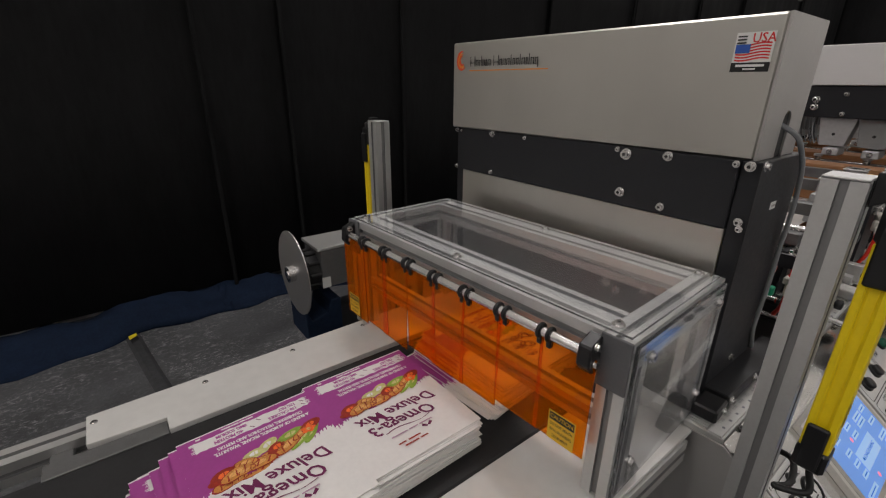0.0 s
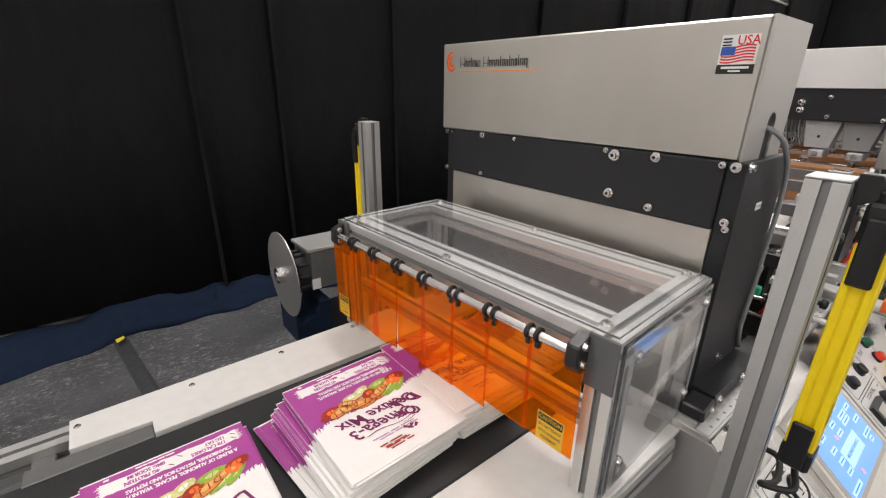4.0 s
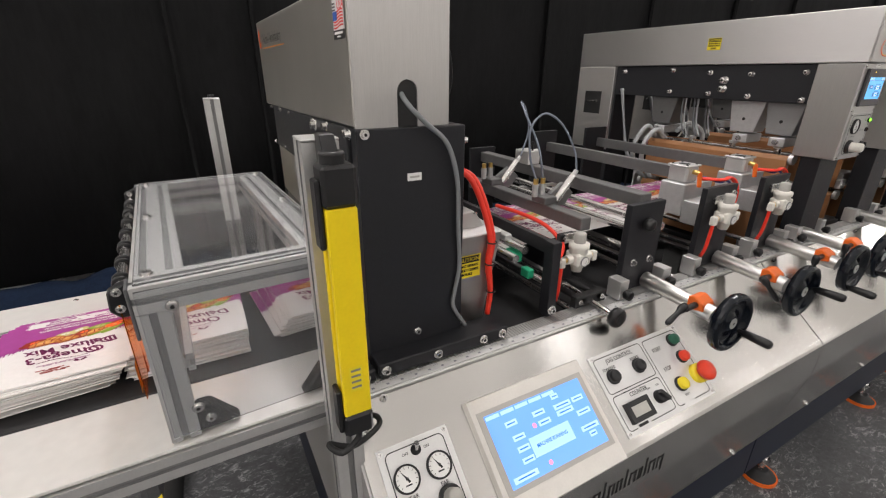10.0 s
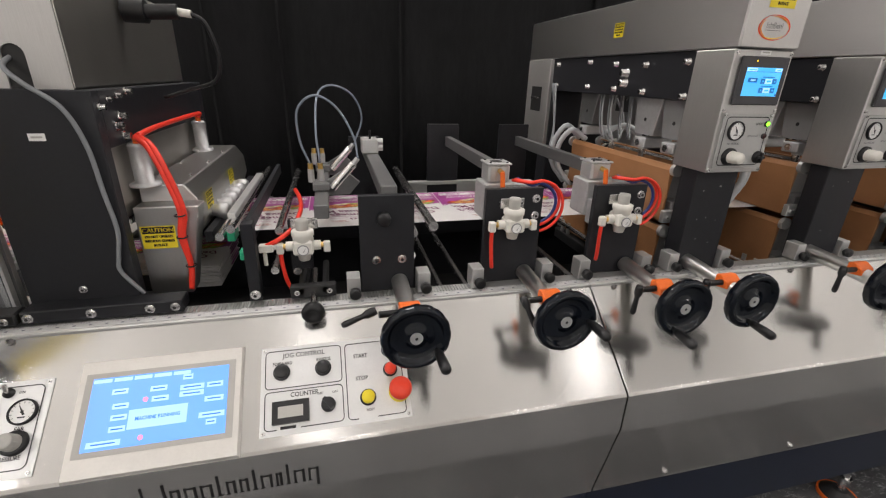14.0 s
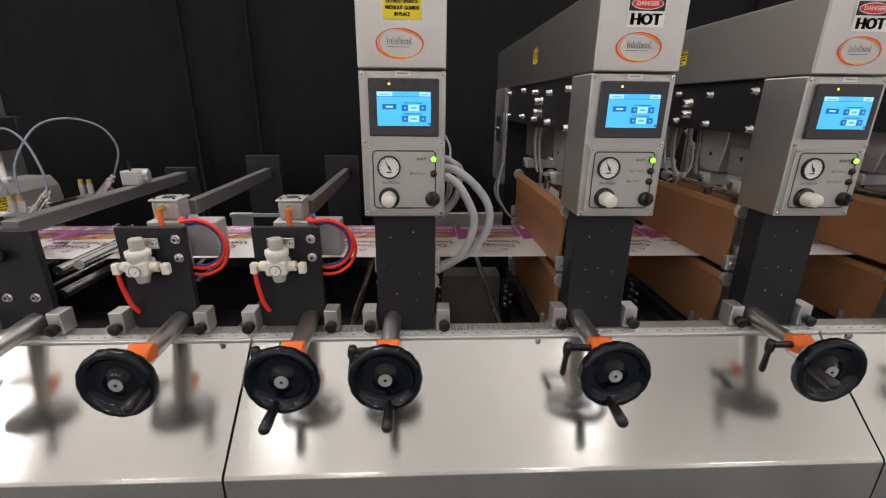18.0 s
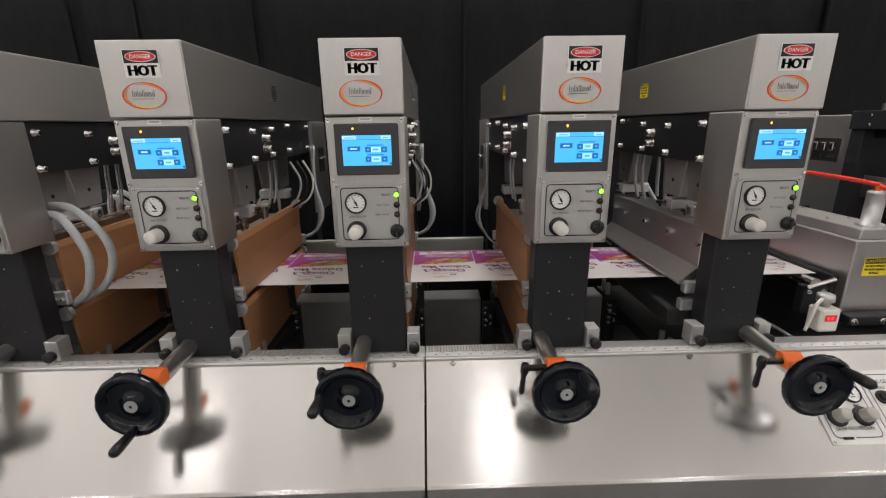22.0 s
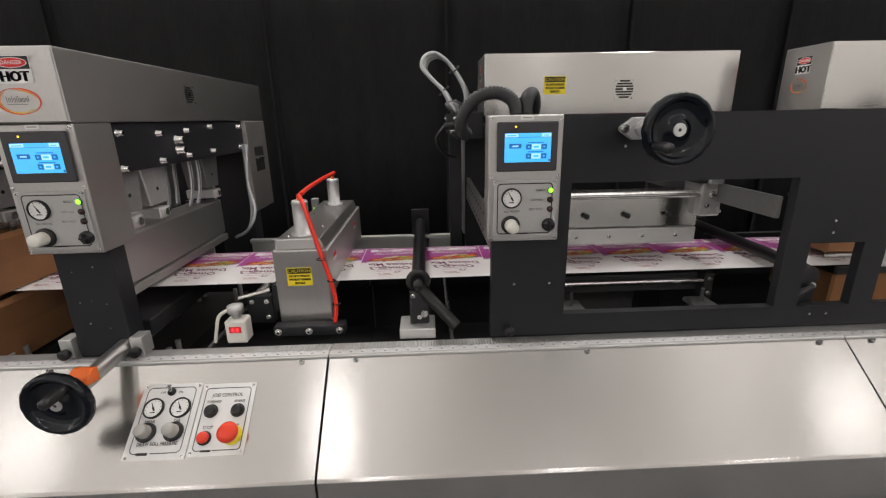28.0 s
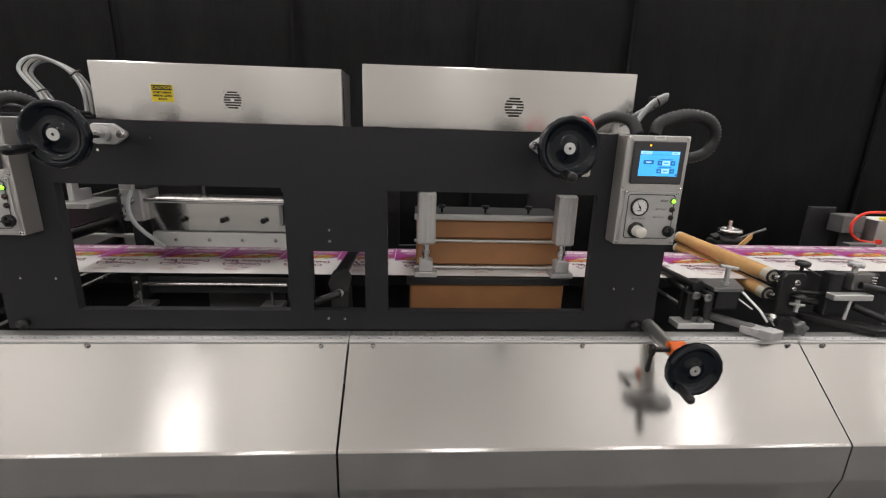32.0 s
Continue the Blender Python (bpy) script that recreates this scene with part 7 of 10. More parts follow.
def reel_stand():
    """Small motor housing with a steel disc on its shaft, standing behind the table."""
    t = thing("scrap_winder", (0.55, 1.1, 0), "scrap winder: steel disc on a motor housing with navy bracket", "winder")
    y = 1.09
    bm = bmesh.new()
    cyl(bm, (0.444, y, 0.842), (0.447, y, 0.842), 0.114, 56)
    part("disc", bm, STEEL_UP, t, "round steel disc")
    bm = bmesh.new()
    cyl(bm, (0.425, y, 0.842), (0.500, y, 0.842), 0.012, 16)
    cyl(bm, (0.428, y, 0.842), (0.444, y, 0.842), 0.022, 20)
    part("shaft", bm, CHROME, t)
    bm = bmesh.new()
    box(bm, 0.502, 0.80, y - 0.05, y + 0.06, 0.80, 0.905, 0.002)
    part("motor_housing", bm, DULL_STEEL, t, "grey motor housing")
    bm = bmesh.new()
    cyl(bm, (0.470, y, 0.842), (0.5015, y, 0.842), 0.05, 24)
    for k in range(10):
        a = 2 * math.pi * k / 10
        cyl(bm, (0.472, y + 0.052 * math.cos(a), 0.842 + 0.052 * math.sin(a)), (0.4995, y + 0.052 * math.cos(a), 0.842 + 0.052 * math.sin(a)), 0.006, 8)
    part("gearbox", bm, BLACK_ROUGH, t, "black ribbed gearbox")
    bm = bmesh.new()
    box(bm, 0.495, 0.80, y - 0.052, y + 0.062, 0.9055, 0.914, 0.001)
    part("cover", bm, ALU, t, "pale cover")
    bm = bmesh.new()
    prism(bm, [(0.445, 0.66), (0.445, 0.755), (0.462, 0.715), (0.505, 0.73), (0.515, 0.765), (0.545, 0.765), (0.545, 0.66)], 1, y - 0.06, y + 0.06, 0, 0.002)
    part("bracket", bm, BLUE_CLOTH, t, "navy painted bracket")
    bm = bmesh.new()
    flat(bm, [(0.5012, y - 0.051, 0.80), (0.525, y - 0.051, 0.80), (0.525, y - 0.051, 0.83), (0.5012, y - 0.051, 0.83)])
    part("tag", bm, WHITE, t)
    bm = bmesh.new()
    box(bm, 0.53, 0.80, y - 0.03, y + 0.03, 0.0, 0.72, 0.003)
    part("pedestal", bm, BLACK, t)


reel_stand()


# ---------------------------------------------------------------- printed film and pouches
PITCH, FILM_Y0, FILM_Y1, FILM_Z = 0.178, 0.360, 0.640, 0.920
NUT_LIGHT = material("walnut_print", (0.78, 0.42, 0.14), 0.4, 0, 0.3, 240)
FLOWER = material("orange_flower_print", (0.90, 0.16, 0.03), 0.4, 0, 0.2, 200)
PALE_TEXT = material("mauve_print", (0.50, 0.30, 0.42), 0.4, 0, 0)
PRINT = (PAPER, PURPLE, PRINT_TEXT, NUT, NUT_DARK, NUT_GREEN, NUT_PALE, NUT_LIGHT, FLOWER, PALE_TEXT)


def pouch_print(bm, x0, y0, z, w=PITCH, h=FILM_Y1 - FILM_Y0, seed=0):
    """One pouch's print, its foot (magenta) towards +y. The writing reads from the far side."""
    rng = random.Random(seed)
    g = min(1.0, 0.12 + h / 0.28)
    at = lambda a, b, l=0.0: (x0 + a * w, y0 + b * h, z + 0.0003 + l)
    # magenta field, its edge brushed out in streaks
    n = 30
    edge = [0.485 + 0.07 * i / n + 0.025 * math.sin(8 * i / n) + (0.035 if 12 < i < 24 else 0) for i in range(n + 1)]
    for i in range(n):
        dip = rng.uniform(-.006, .016)
        flat(bm, [at(i / n, edge[i] + dip), at((i + 1) / n, edge[i + 1] + dip), at((i + 1) / n, 0.988), at(i / n, 0.988)], 1)
        if i < 9 or i > 22:
            c = (i + rng.uniform(.1, .6)) / n
            flat(bm, [at(c, edge[i] - rng.uniform(.0, .03)), at(c + .3 / n, edge[i] - .004), at(c + .35 / n, edge[i] + .03), at(c, edge[i] + .03)], 1)
    # white brushed band with two rows of writing and ticks
    k = 26
    lo = [0.853 + rng.uniform(-.006, .006) for _ in range(k + 1)]
    hi = [0.944 + rng.uniform(-.006, .006) for _ in range(k + 1)]
    for i in range(k):
        a, b = 0.10 + 0.84 * i / k, 0.10 + 0.84 * (i + 1) / k
        flat(bm, [at(a, lo[i], .0002), at(b, lo[i + 1], .0002), at(b, hi[i + 1], .0002), at(a, hi[i], .0002)], 0)
    for s, c in ((-1, 0.10), (1, 0.94)):
        for i in range(7):
            b = 0.858 + 0.0125 * i
            l = rng.uniform(.006, .034)
            flat(bm, [at(c - s * .004, b, .0002), at(c + s * l, b + .002, .0002), at(c + s * l, b + .006, .0002), at(c - s * .004, b + .009, .0002)], 0)
    u, v = -XU, -YU
    for words, c, b in (("170 CALORIES", 0.74, 0.879), ("4G PROTEIN", 0.33, 0.879), ("12G FAT", 0.79, 0.919), ("0MG SODIUM", 0.36, 0.919)):
        for d in (-0.0003, 0.0003):
            p = at(c, b, .0003)
            write(bm, words, (p[0] + d, p[1], p[2] + 0.05 * abs(d)), u, v, 0.0098 * g, 1, 0.74)
    for a, b in ((0.93, 0.879), (0.52, 0.879), (0.93, 0.919), (0.58, 0.919)):
        flat(bm, [at(a, b - .012, .0003), at(a - .03, b + .012, .0003), at(a - .035, b + .008, .0003), at(a - .006, b - .014, .0003)], 2)
    bar_words(bm, at(0.42, 0.966), u, v, ZU, (0.010, 0.008, 0.010, 0.012), 0.0026, 0)
    bar_words(bm, at(0.14, 0.966), u, v, ZU, (0.006,), 0.0035, 0)
    for words, b in (("A BLEND OF ALMONDS, PECANS, WALNUTS,", 0.770), ("CRANBERRIES, PISTACHIOS AND PEPITAS", 0.812)):
        for d in (-0.0003, 0.0003):
            p = at(0.55, b, .0003)
            write(bm, words, (p[0] + d, p[1], p[2] + 0.05 * abs(d)), u, v, 0.0096 * g, 0, 0.72)

    # heap of nuts: each kernel a rim, a body, a lighter ridge and darker creases
    def kernel(a, b, ra, rb, rim, body, light, turn, level):
        c, s = math.cos(turn), math.sin(turn)
        for m, f, off, l in ((rim, 1.0, 0.0, 0.0), (body, 0.88, 0.03, 0.00006), (light, 0.42, 0.10, 0.00012)):
            p = 14
            flat(bm, [at(a + f * (ra * math.cos(2 * math.pi * i / p) * c - rb * math.sin(2 * math.pi * i / p) * s),
                         b + off * rb + f * (ra * math.cos(2 * math.pi * i / p) * s + rb * math.sin(2 * math.pi * i / p) * c) * w / h, 0.0003 + 0.00016 * level + l) for i in range(p)], m)
        for i in range(3):
            t = -0.5 + 0.5 * i
            q = [(t * ra - .1 * ra, -rb * .5), (t * ra, -rb * .5), (t * ra + .16 * ra, rb * .55), (t * ra + .1 * ra, rb * .55)]
            flat(bm, [at(a + x * c - y * s, b + (x * s + y * c) * w / h, 0.0003 + 0.00016 * level + 0.00015) for x, y in q], rim)
    A, C, G, P = (4, 3, 7), (4, 4, 8), (5, 5, 6), (6, 6, 0)
    heap = ((.84, .600, .12, .040, G, .85), (.76, .580, .13, .030, G, .55), (.66, .585, .13, .052, A, .45), (.42, .555, .15, .052, A, -.1), (.28, .560, .12, .052, A, .3), (.50, .575, .12, .040, A, .25),
            (.21, .585, .09, .062, C, .2), (.58, .605, .075, .052, C, .4), (.86, .660, .09, .050, C, .3), (.36, .600, .085, .040, A, -.3), (.43, .640, .085, .044, P, .1), (.53, .660, .085, .046, P, .5),
            (.70, .655, .11, .046, G, .2), (.78, .630, .10, .034, A, .5), (.33, .545, .08, .030, A, .1), (.15, .560, .05, .030, C, .0))
    for i, (a, b, ra, rb, cols, turn) in enumerate(heap):
        kernel(a, b, ra, rb, *cols, turn, 1 + i % 5)
    for i in range(5):
        t = 1.26 * i
        disc(bm, at(0.83 + .035 * math.cos(t), 0.628 + .020 * math.sin(t), 0.0015), XU, YU, 0.0045, 0.0032, 9, 8)
    disc(bm, at(0.83, 0.628, 0.0016), XU, YU, 0.003, 0.003, 9, 7)
    d = 0.0004
    lean = (v - 0.32 * u).normalized()
    for k in (-1, 1):                                   # heavy script-like strokes
        slip = 0.0002 * k
        for words, c, b, size in (("Omega-3", 0.49, 0.305, 0.034), ("Deluxe Mix", 0.52, 0.415, 0.0325)):
            p = at(c, b, d + 0.00004 * k)
            write(bm, words, (p[0] + slip, p[1] + 0.5 * slip, p[2]), (-XU + 0.03 * YU), lean, size * g, 2, 0.90)
    for i in range(9):                                  # swash under the name
        a = 0.30 + 0.045 * i
        flat(bm, [at(a, .245 + .012 * math.sin(.7 * i), d), at(a + .045, .245 + .012 * math.sin(.7 * i + .7), d), at(a + .045, .252 + .014 * math.sin(.7 * i + .7), d), at(a, .250 + .014 * math.sin(.7 * i), d)], 2)
    bar_words(bm, at(0.5, 0.20, d), u, v, ZU, (0.022, 0.014, 0.026), 0.0022, 9, 1.5)
    bar_words(bm, at(0.42, 0.13, d), u, v, ZU, (0.02, 0.012), 0.0024, 4, 1.5)
    bar_words(bm, at(0.46, 0.10, d), u, v, ZU, (0.012, 0.022), 0.0024, 4, 1.5)
    for t in (-.5, .5):
        flat(bm, [at(.62 + .03 * t, .155, d), at(.62 + .10 * t, .175, d), at(.62 + .07 * t, .195, d), at(.62, .165, d)], 2)


def print_mesh(name, n, h, thick, gap=0.0):
    """n pouches side by side on one sheet, from x = 0."""
    bm = bmesh.new()
    box(bm, 0, n * PITCH - gap, 0, h, -thick, 0)
    for k in range(n):
        pouch_print(bm, k * PITCH, 0, 0, PITCH - gap, h, 5)
        if n > 1:
            flat(bm, [(k * PITCH - 0.0012, 0.002, 0.0007), (k * PITCH + 0.0012, 0.002, 0.0007), (k * PITCH + 0.0012, h, 0.0007), (k * PITCH - 0.0012, h, 0.0007)], 0)
    return bm


def film_web():
    """The printed film that runs through the sealing stations, in one level sheet of joined pouch panels."""
    x0, n = 1.128, 31
    t = thing("printed_film", (x0, FILM_Y0, FILM_Z), "white and magenta printed pouch film running through the machine", "film web")
    bm = print_mesh("film", 1, FILM_Y1 - FILM_Y0, 0.0012)
    flat(bm, [(-0.0012, 0.002, 0.0007), (0.0012, 0.002, 0.0007), (0.0012, FILM_Y1 - FILM_Y0, 0.0007), (-0.0012, FILM_Y1 - FILM_Y0, 0.0007)], 0)
    me = mesh_of("pouch_panel", bm, PRINT)
    for k in range(n):
        ob = new("pouch_panel", me)
        ob.parent = t
        ob.matrix_parent_inverse = t.matrix_world.inverted()
        ob.matrix_basis = pose(x0 + k * PITCH, FILM_Y0, FILM_Z)
        tagged(ob)
    return t, x0


film, FILM_X = film_web()


def pouch_stack(x, count, seed, fanned, y=0.382):
    rng = random.Random(seed)
    lean = 0
    t = thing("pouch_stack", (x, y, BELT_Z), ("fanned-out" if fanned else "squared-up") + " stack of white and magenta printed pouches on the belt", "pouch stack", "pouch stacks")
    me = None
    z = BELT_Z
    for k in range(count):
        if me is None:
            bm = print_mesh("pouch", 1, 0.222, 0.0017, -0.004)
            ob = part("pouch", bm, PRINT, t)
            me = ob.data
        else:
            ob = new("pouch", me)
            ob.parent = t
        z += 0.0021
        if fanned and k % 4 == 0:
            lean = rng.uniform(0.55, 1.15) * (1 - k / (count - 1))
        swing = 8.5 * lean + rng.uniform(-0.9, 0.9) if fanned else rng.uniform(-1.0, 1.0)
        m = pose(x + rng.uniform(-.007, .007) - 0.044 * lean, y + rng.uniform(-.006, .006), z, rng.uniform(-.25, .25), rng.uniform(-.5, .5), swing)
        ob.matrix_parent_inverse = pose(x, y, BELT_Z).inverted()
        ob.matrix_basis = m
    return t


STACK_PITCH = 0.222
def stack_x(place, k):
    # the squared stack of each pair lies close against the fanned one before it
    return 0.290 + STACK_PITCH * place - 0.046 * (k % 2)




def stack_y(x):
    # the conveyor stands slightly askew to the machine
    return 0.382 + 0.09 * (min(max(x, -0.4), 0.7) - 0.33)


stacks = [(pouch_stack(stack_x(k, k), 24, 11 + k, k % 2 == 0, stack_y(stack_x(k, k))), k) for k in range(-2, 8)]


# ---------------------------------------------------------------- punch and glue stations
def regulator(parent, x, y, z, plug=True):
    """White air filter and regulator with a grey cap, dial and fittings."""
    bm = bmesh.new()
    lathe(bm, (x, y - 0.026, z), (x, y - 0.026, z + 1), [(-0.030, 0.0), (-0.030, 0.011), (-0.012, 0.015), (-0.010, 0.020), (0.022, 0.020), (0.024, 0.022), (0.034, 0.022), (0.036, 0.015), (0.036, 0)], 18, 0)
    box(bm, x - 0.020, x + 0.020, y - 0.046, y - 0.006, z - 0.014, z + 0.016, 0.004, 0)
    cyl(bm, (x - 0.034, y - 0.026, z + 0.001), (x + 0.034, y - 0.026, z + 0.001), 0.010, 14, 0)
    reg = part("regulator", bm, WHITE_PLASTIC, parent, "ivory air regulator")
    bm = bmesh.new()
    lathe(bm, (x, y - 0.026, z + 0.036), (x, y - 0.026, z + 1), [(0, 0.0125), (0.018, 0.013), (0.022, 0.011), (0.022, 0)], 18)
    part("regulator_cap", bm, GREY_PLASTIC, reg, "grey cap")
    bm = bmesh.new()
    cyl(bm, (x, y - 0.046, z - 0.002), (x, y - 0.0475, z - 0.002), 0.0115, 18, 0)
    disc(bm, (x, y - 0.0479, z - 0.002), XU, ZU, 0.0095, 0.0095, 18, 1)
    flat(bm, [(x - 0.001, y - 0.0482, z - 0.006), (x + 0.0015, y - 0.0482, z - 0.006), (x + 0.006, y - 0.0482, z + 0.004)], 0)
    part("regulator_dial", bm, (ALU_DARK, GAUGE_GLASS), reg)
    for s in (-1, 1):
        bm = bmesh.new()
        cyl(bm, (x + s * 0.034, y - 0.026, z + 0.001), (x + s * 0.040, y - 0.026, z + 0.001), 0.006, 12, 1)
        box(bm, x + s * 0.046 - 0.007, x + s * 0.046 + 0.007, y - 0.033, y - 0.019, z - 0.014, z + 0.008, 0.002, 0)
        part("elbow_fitting", bm, (WHITE_PLASTIC, COPPER), reg)
    bm = bmesh.new()
    box(bm, x - 0.024, x + 0.030, y - 0.008, y - 0.0005, z + 0.030, z + 0.052, 0.001)
    bolt(bm, (x + 0.022, y - 0.008, z + 0.042), -YU, 0.004, 0.003)
    part("regulator_bracket", bm, BOLT, reg)
    bm = bmesh.new()
    tube(bm, [(x - 0.046, y - 0.026, z - 0.012), (x - 0.045, y - 0.024, z - 0.04), (x - 0.040, y - 0.018, z - 0.080), (x - 0.034, y - 0.008, z - 0.104)], 0.0045, 8)
    part("red_air_tube", bm, RED_TUBE, parent)


def punch_station(cx):
    """Black bracket with a regulator, a cast block with an air cylinder, and a beam to the back."""
    t = thing("punch_unit", (cx, 0.45, 0.8165), "punch unit on a black bracket with regulator and red air tubes", "punch unit", "punch units")
    y = 0.205
    bm = bmesh.new()
    box(bm, cx - 0.064, cx + 0.066, y, y + 0.014, 0.8235, 1.036, 0.001)
    part("front_bracket", bm, BLACK, t)
    bm = bmesh.new()
    box(bm, cx - 0.055, cx + 0.055, 0.86, 0.872, 0.8235, 1.10, 0.001)
    part("back_bracket", bm, BLACK, t)
    for dx, z in ((0.050, 1.013), (0.050, 0.975)):
        bm = bmesh.new()
        bolt(bm, (cx + dx, y, z), -YU, 0.0065, 0.005)
        part("bolt", bm, BOLT, t)
    regulator(t, cx - 0.010, y, 0.965)
    bm = bmesh.new()
    box(bm, cx - 0.045, cx + 0.030, 0.275, 0.345, 0.945, 1.030, 0.003)
    box(bm, cx + 0.030, cx + 0.092, 0.285, 0.335, 0.950, 1.026, 0.002)
    box(bm, cx - 0.040, cx + 0.040, 0.219, 0.275, 0.93, 0.99, 0.002)
    part("cast_block", bm, ALU_CAST, t)
    bm = bmesh.new()
    box(bm, cx - 0.034, cx + 0.018, 0.285, 0.337, 1.0305, 1.070, 0.004)
    box(bm, cx - 0.037, cx + 0.021, 0.282, 0.340, 1.0700, 1.0745, 0.0015)
    # flat black disc on the closed top for the dark of its opening
    cyl(bm, (cx - 0.008, 0.311, 1.0745), (cx - 0.008, 0.311, 1.0750), 0.014, 16, 1)
    for a in (-0.028, 0.012):
        for b in (0.291, 0.331):
            cyl(bm, (cx + a, b, 1.0745), (cx + a, b, 1.0765), 0.003, 8, 1)
    for k in range(4):
        box(bm, cx - 0.028 + 0.012 * k, cx - 0.025 + 0.012 * k, 0.2838, 0.285, 1.032, 1.069)
    part("air_cylinder", bm, (ALU, INK), t)
    bm = bmesh.new()
    box(bm, cx + 0.006, cx + 0.026, 0.346, 0.86, 1.028, 1.060, 0.001)
    part("beam", bm, DULL_STEEL, t)
    for k, (mm, rr, dz) in enumerate(((0, 0.062, 0.0), (0, 0.055, 0.006), (1, 0.049, 0.004))):
        pts = [(cx + 0.024 + 0.006 * k, 0.282, 1.036 + 0.002 * k)]
        for i in range(9):
            a = math.radians(110 - 27 * i)
            pts.append((cx + 0.070 + rr * math.cos(a), 0.235 + 0.005 * k, 0.985 + dz + rr * 0.95 * math.sin(a)))
        bm = bmesh.new()
        tube(bm, pts, 0.0036, 8, 0, 5)
        part("air_tube", bm, (RED_TUBE, BLUE_TUBE)[mm], t, "looped air tube")
    bm = bmesh.new()
    cyl(bm, (cx - 0.008, 0.283, 1.058), (cx - 0.008, 0.266, 1.056), 0.006, 10)
    cyl(bm, (cx - 0.008, 0.266, 1.058), (cx - 0.006, 0.262, 1.022), 0.0055, 10, 1)
    part("fitting", bm, (COPPER, ORANGE_PAINT), t)
    return t


punch_station(1.749)
punch_station(2.008)
clamps(1.685, 1.815)
clamps(1.944, 2.074)


def sensor_station():
    """First bracket: black plate with a knob, two slanted cylinders on square beams, clear loops of tube."""
    cx, y = 1.478, 0.205
    t = thing("applicator_unit", (cx, 0.45, 0.8165), "applicator unit with slanted cylinders, clear tube loops and black bracket", "applicator unit")
    bm = bmesh.new()
    box(bm, cx - 0.058, cx + 0.054, y, y + 0.016, 0.8235, 1.030, 0.001)
    part("front_bracket", bm, BLACK, t)
    bm = bmesh.new()
    box(bm, cx - 0.05, cx + 0.05, 0.86, 0.872, 0.8235, 1.06, 0.001)
    part("back_bracket", bm, BLACK, t)
    bm = bmesh.new()
    lathe(bm, (cx - 0.010, y, 0.985), (cx - 0.010, y - 1, 0.985), [(0, 0.006), (0.006, 0.006), (0.008, 0.015), (0.022, 0.013), (0.024, 0.008), (0.024, 0)], 18)
    part("knob", bm, PLASTIC, t)
    for dx in (-0.026, 0.028):
        bm = bmesh.new()
        bolt(bm, (cx + dx, y, 0.893), -YU, 0.0065, 0.005)
        part("bolt", bm, BOLT, t)
    bm = bmesh.new()
    box(bm, cx - 0.012, cx + 0.022, 0.221, 0.859, 1.015, 1.046, 0.002)
    part("beam", bm, DULL_STEEL, t, "grey square beam")
    bm = bmesh.new()
    box(bm, 1.332, 1.362, 0.26, 0.72, 0.970, 1.000, 0.002)
    part("beam", bm, DULL_STEEL, t)
    for yc in (0.40, 0.62):
        bm = bmesh.new()
        prism(bm, [(1.355, 0.986), (1.41, 0.986), (1.435, 1.015), (1.40, 1.045), (1.36, 1.02)], 1, yc - 0.006, yc + 0.006, 0, 0.001)
        box(bm, 1.328, 1.366, yc - 0.025, yc + 0.025, 1.0005, 1.018, 0.002)
        part("mount", bm, DULL_STEEL, t)
        bm = bmesh.new()
        cyl(bm, (1.372, yc - 0.012, 1.004), (1.422, yc - 0.012, 1.060), 0.0095, 18, 0)
        cyl(bm, (1.422, yc - 0.012, 1.060), (1.432, yc - 0.012, 1.072), 0.006, 12, 1)
        part("slanted_cylinder", bm, (CHROME, ALU_CAST), t)
        bm = bmesh.new()
        for k in range(2):
            x = 1.325 + 0.022 * k
            cyl(bm, (x, yc + 0.01, 1.015), (x, yc + 0.01, 1.045), 0.0075, 12, 0)
            cyl(bm, (x, yc + 0.01, 1.045), (x, yc + 0.01, 1.058), 0.006, 12, 1)
        part("fitting", bm, (ALU_CAST, COPPER), t)
        bm = bmesh.new()
        if yc < 0.5:
            tube(bm, [(1.325, 0.41, 1.055), (1.306, 0.415, 1.11), (1.306, 0.42, 1.175), (1.345, 0.42, 1.206), (1.392, 0.41, 1.180), (1.425, 0.395, 1.12), (1.432, 0.388, 1.072)], 0.0026, 8)
        else:
            tube(bm, [(1.347, 0.41, 1.055), (1.342, 0.43, 1.13), (1.350, 0.50, 1.205), (1.385, 0.56, 1.224), (1.435, 0.60, 1.200), (1.458, 0.61, 1.142), (1.434, 0.608, 1.072)], 0.0026, 8)
        part("tube_loop", bm, CLEAR_TUBE, t, "clear tube loop")
    bm = bmesh.new()
    box(bm, 1.455, 1.50, 0.60, 0.66, 1.0465, 1.085, 0.002)
    for z in (1.06, 1.075):
        cyl(bm, (1.50, 0.63, z), (1.515, 0.63, z), 0.010, 14)
    cyl(bm, (1.478, 0.61, 1.085), (1.478, 0.61, 1.11), 0.003, 8, 1)
    part("sensor_clamp", bm, (ALU, PLASTIC), t)
    for x, z in ((1.535, 0.937), (1.580, 0.950), (1.530, 0.885)):
        bm = bmesh.new()
        cyl(bm, (x, 0.235, z), (x, 0.86, z), 0.0105, 18)
        part("guide_roller", bm, CHROME, t)
    return t


sensor_station()
clamps(1.420, 1.532)


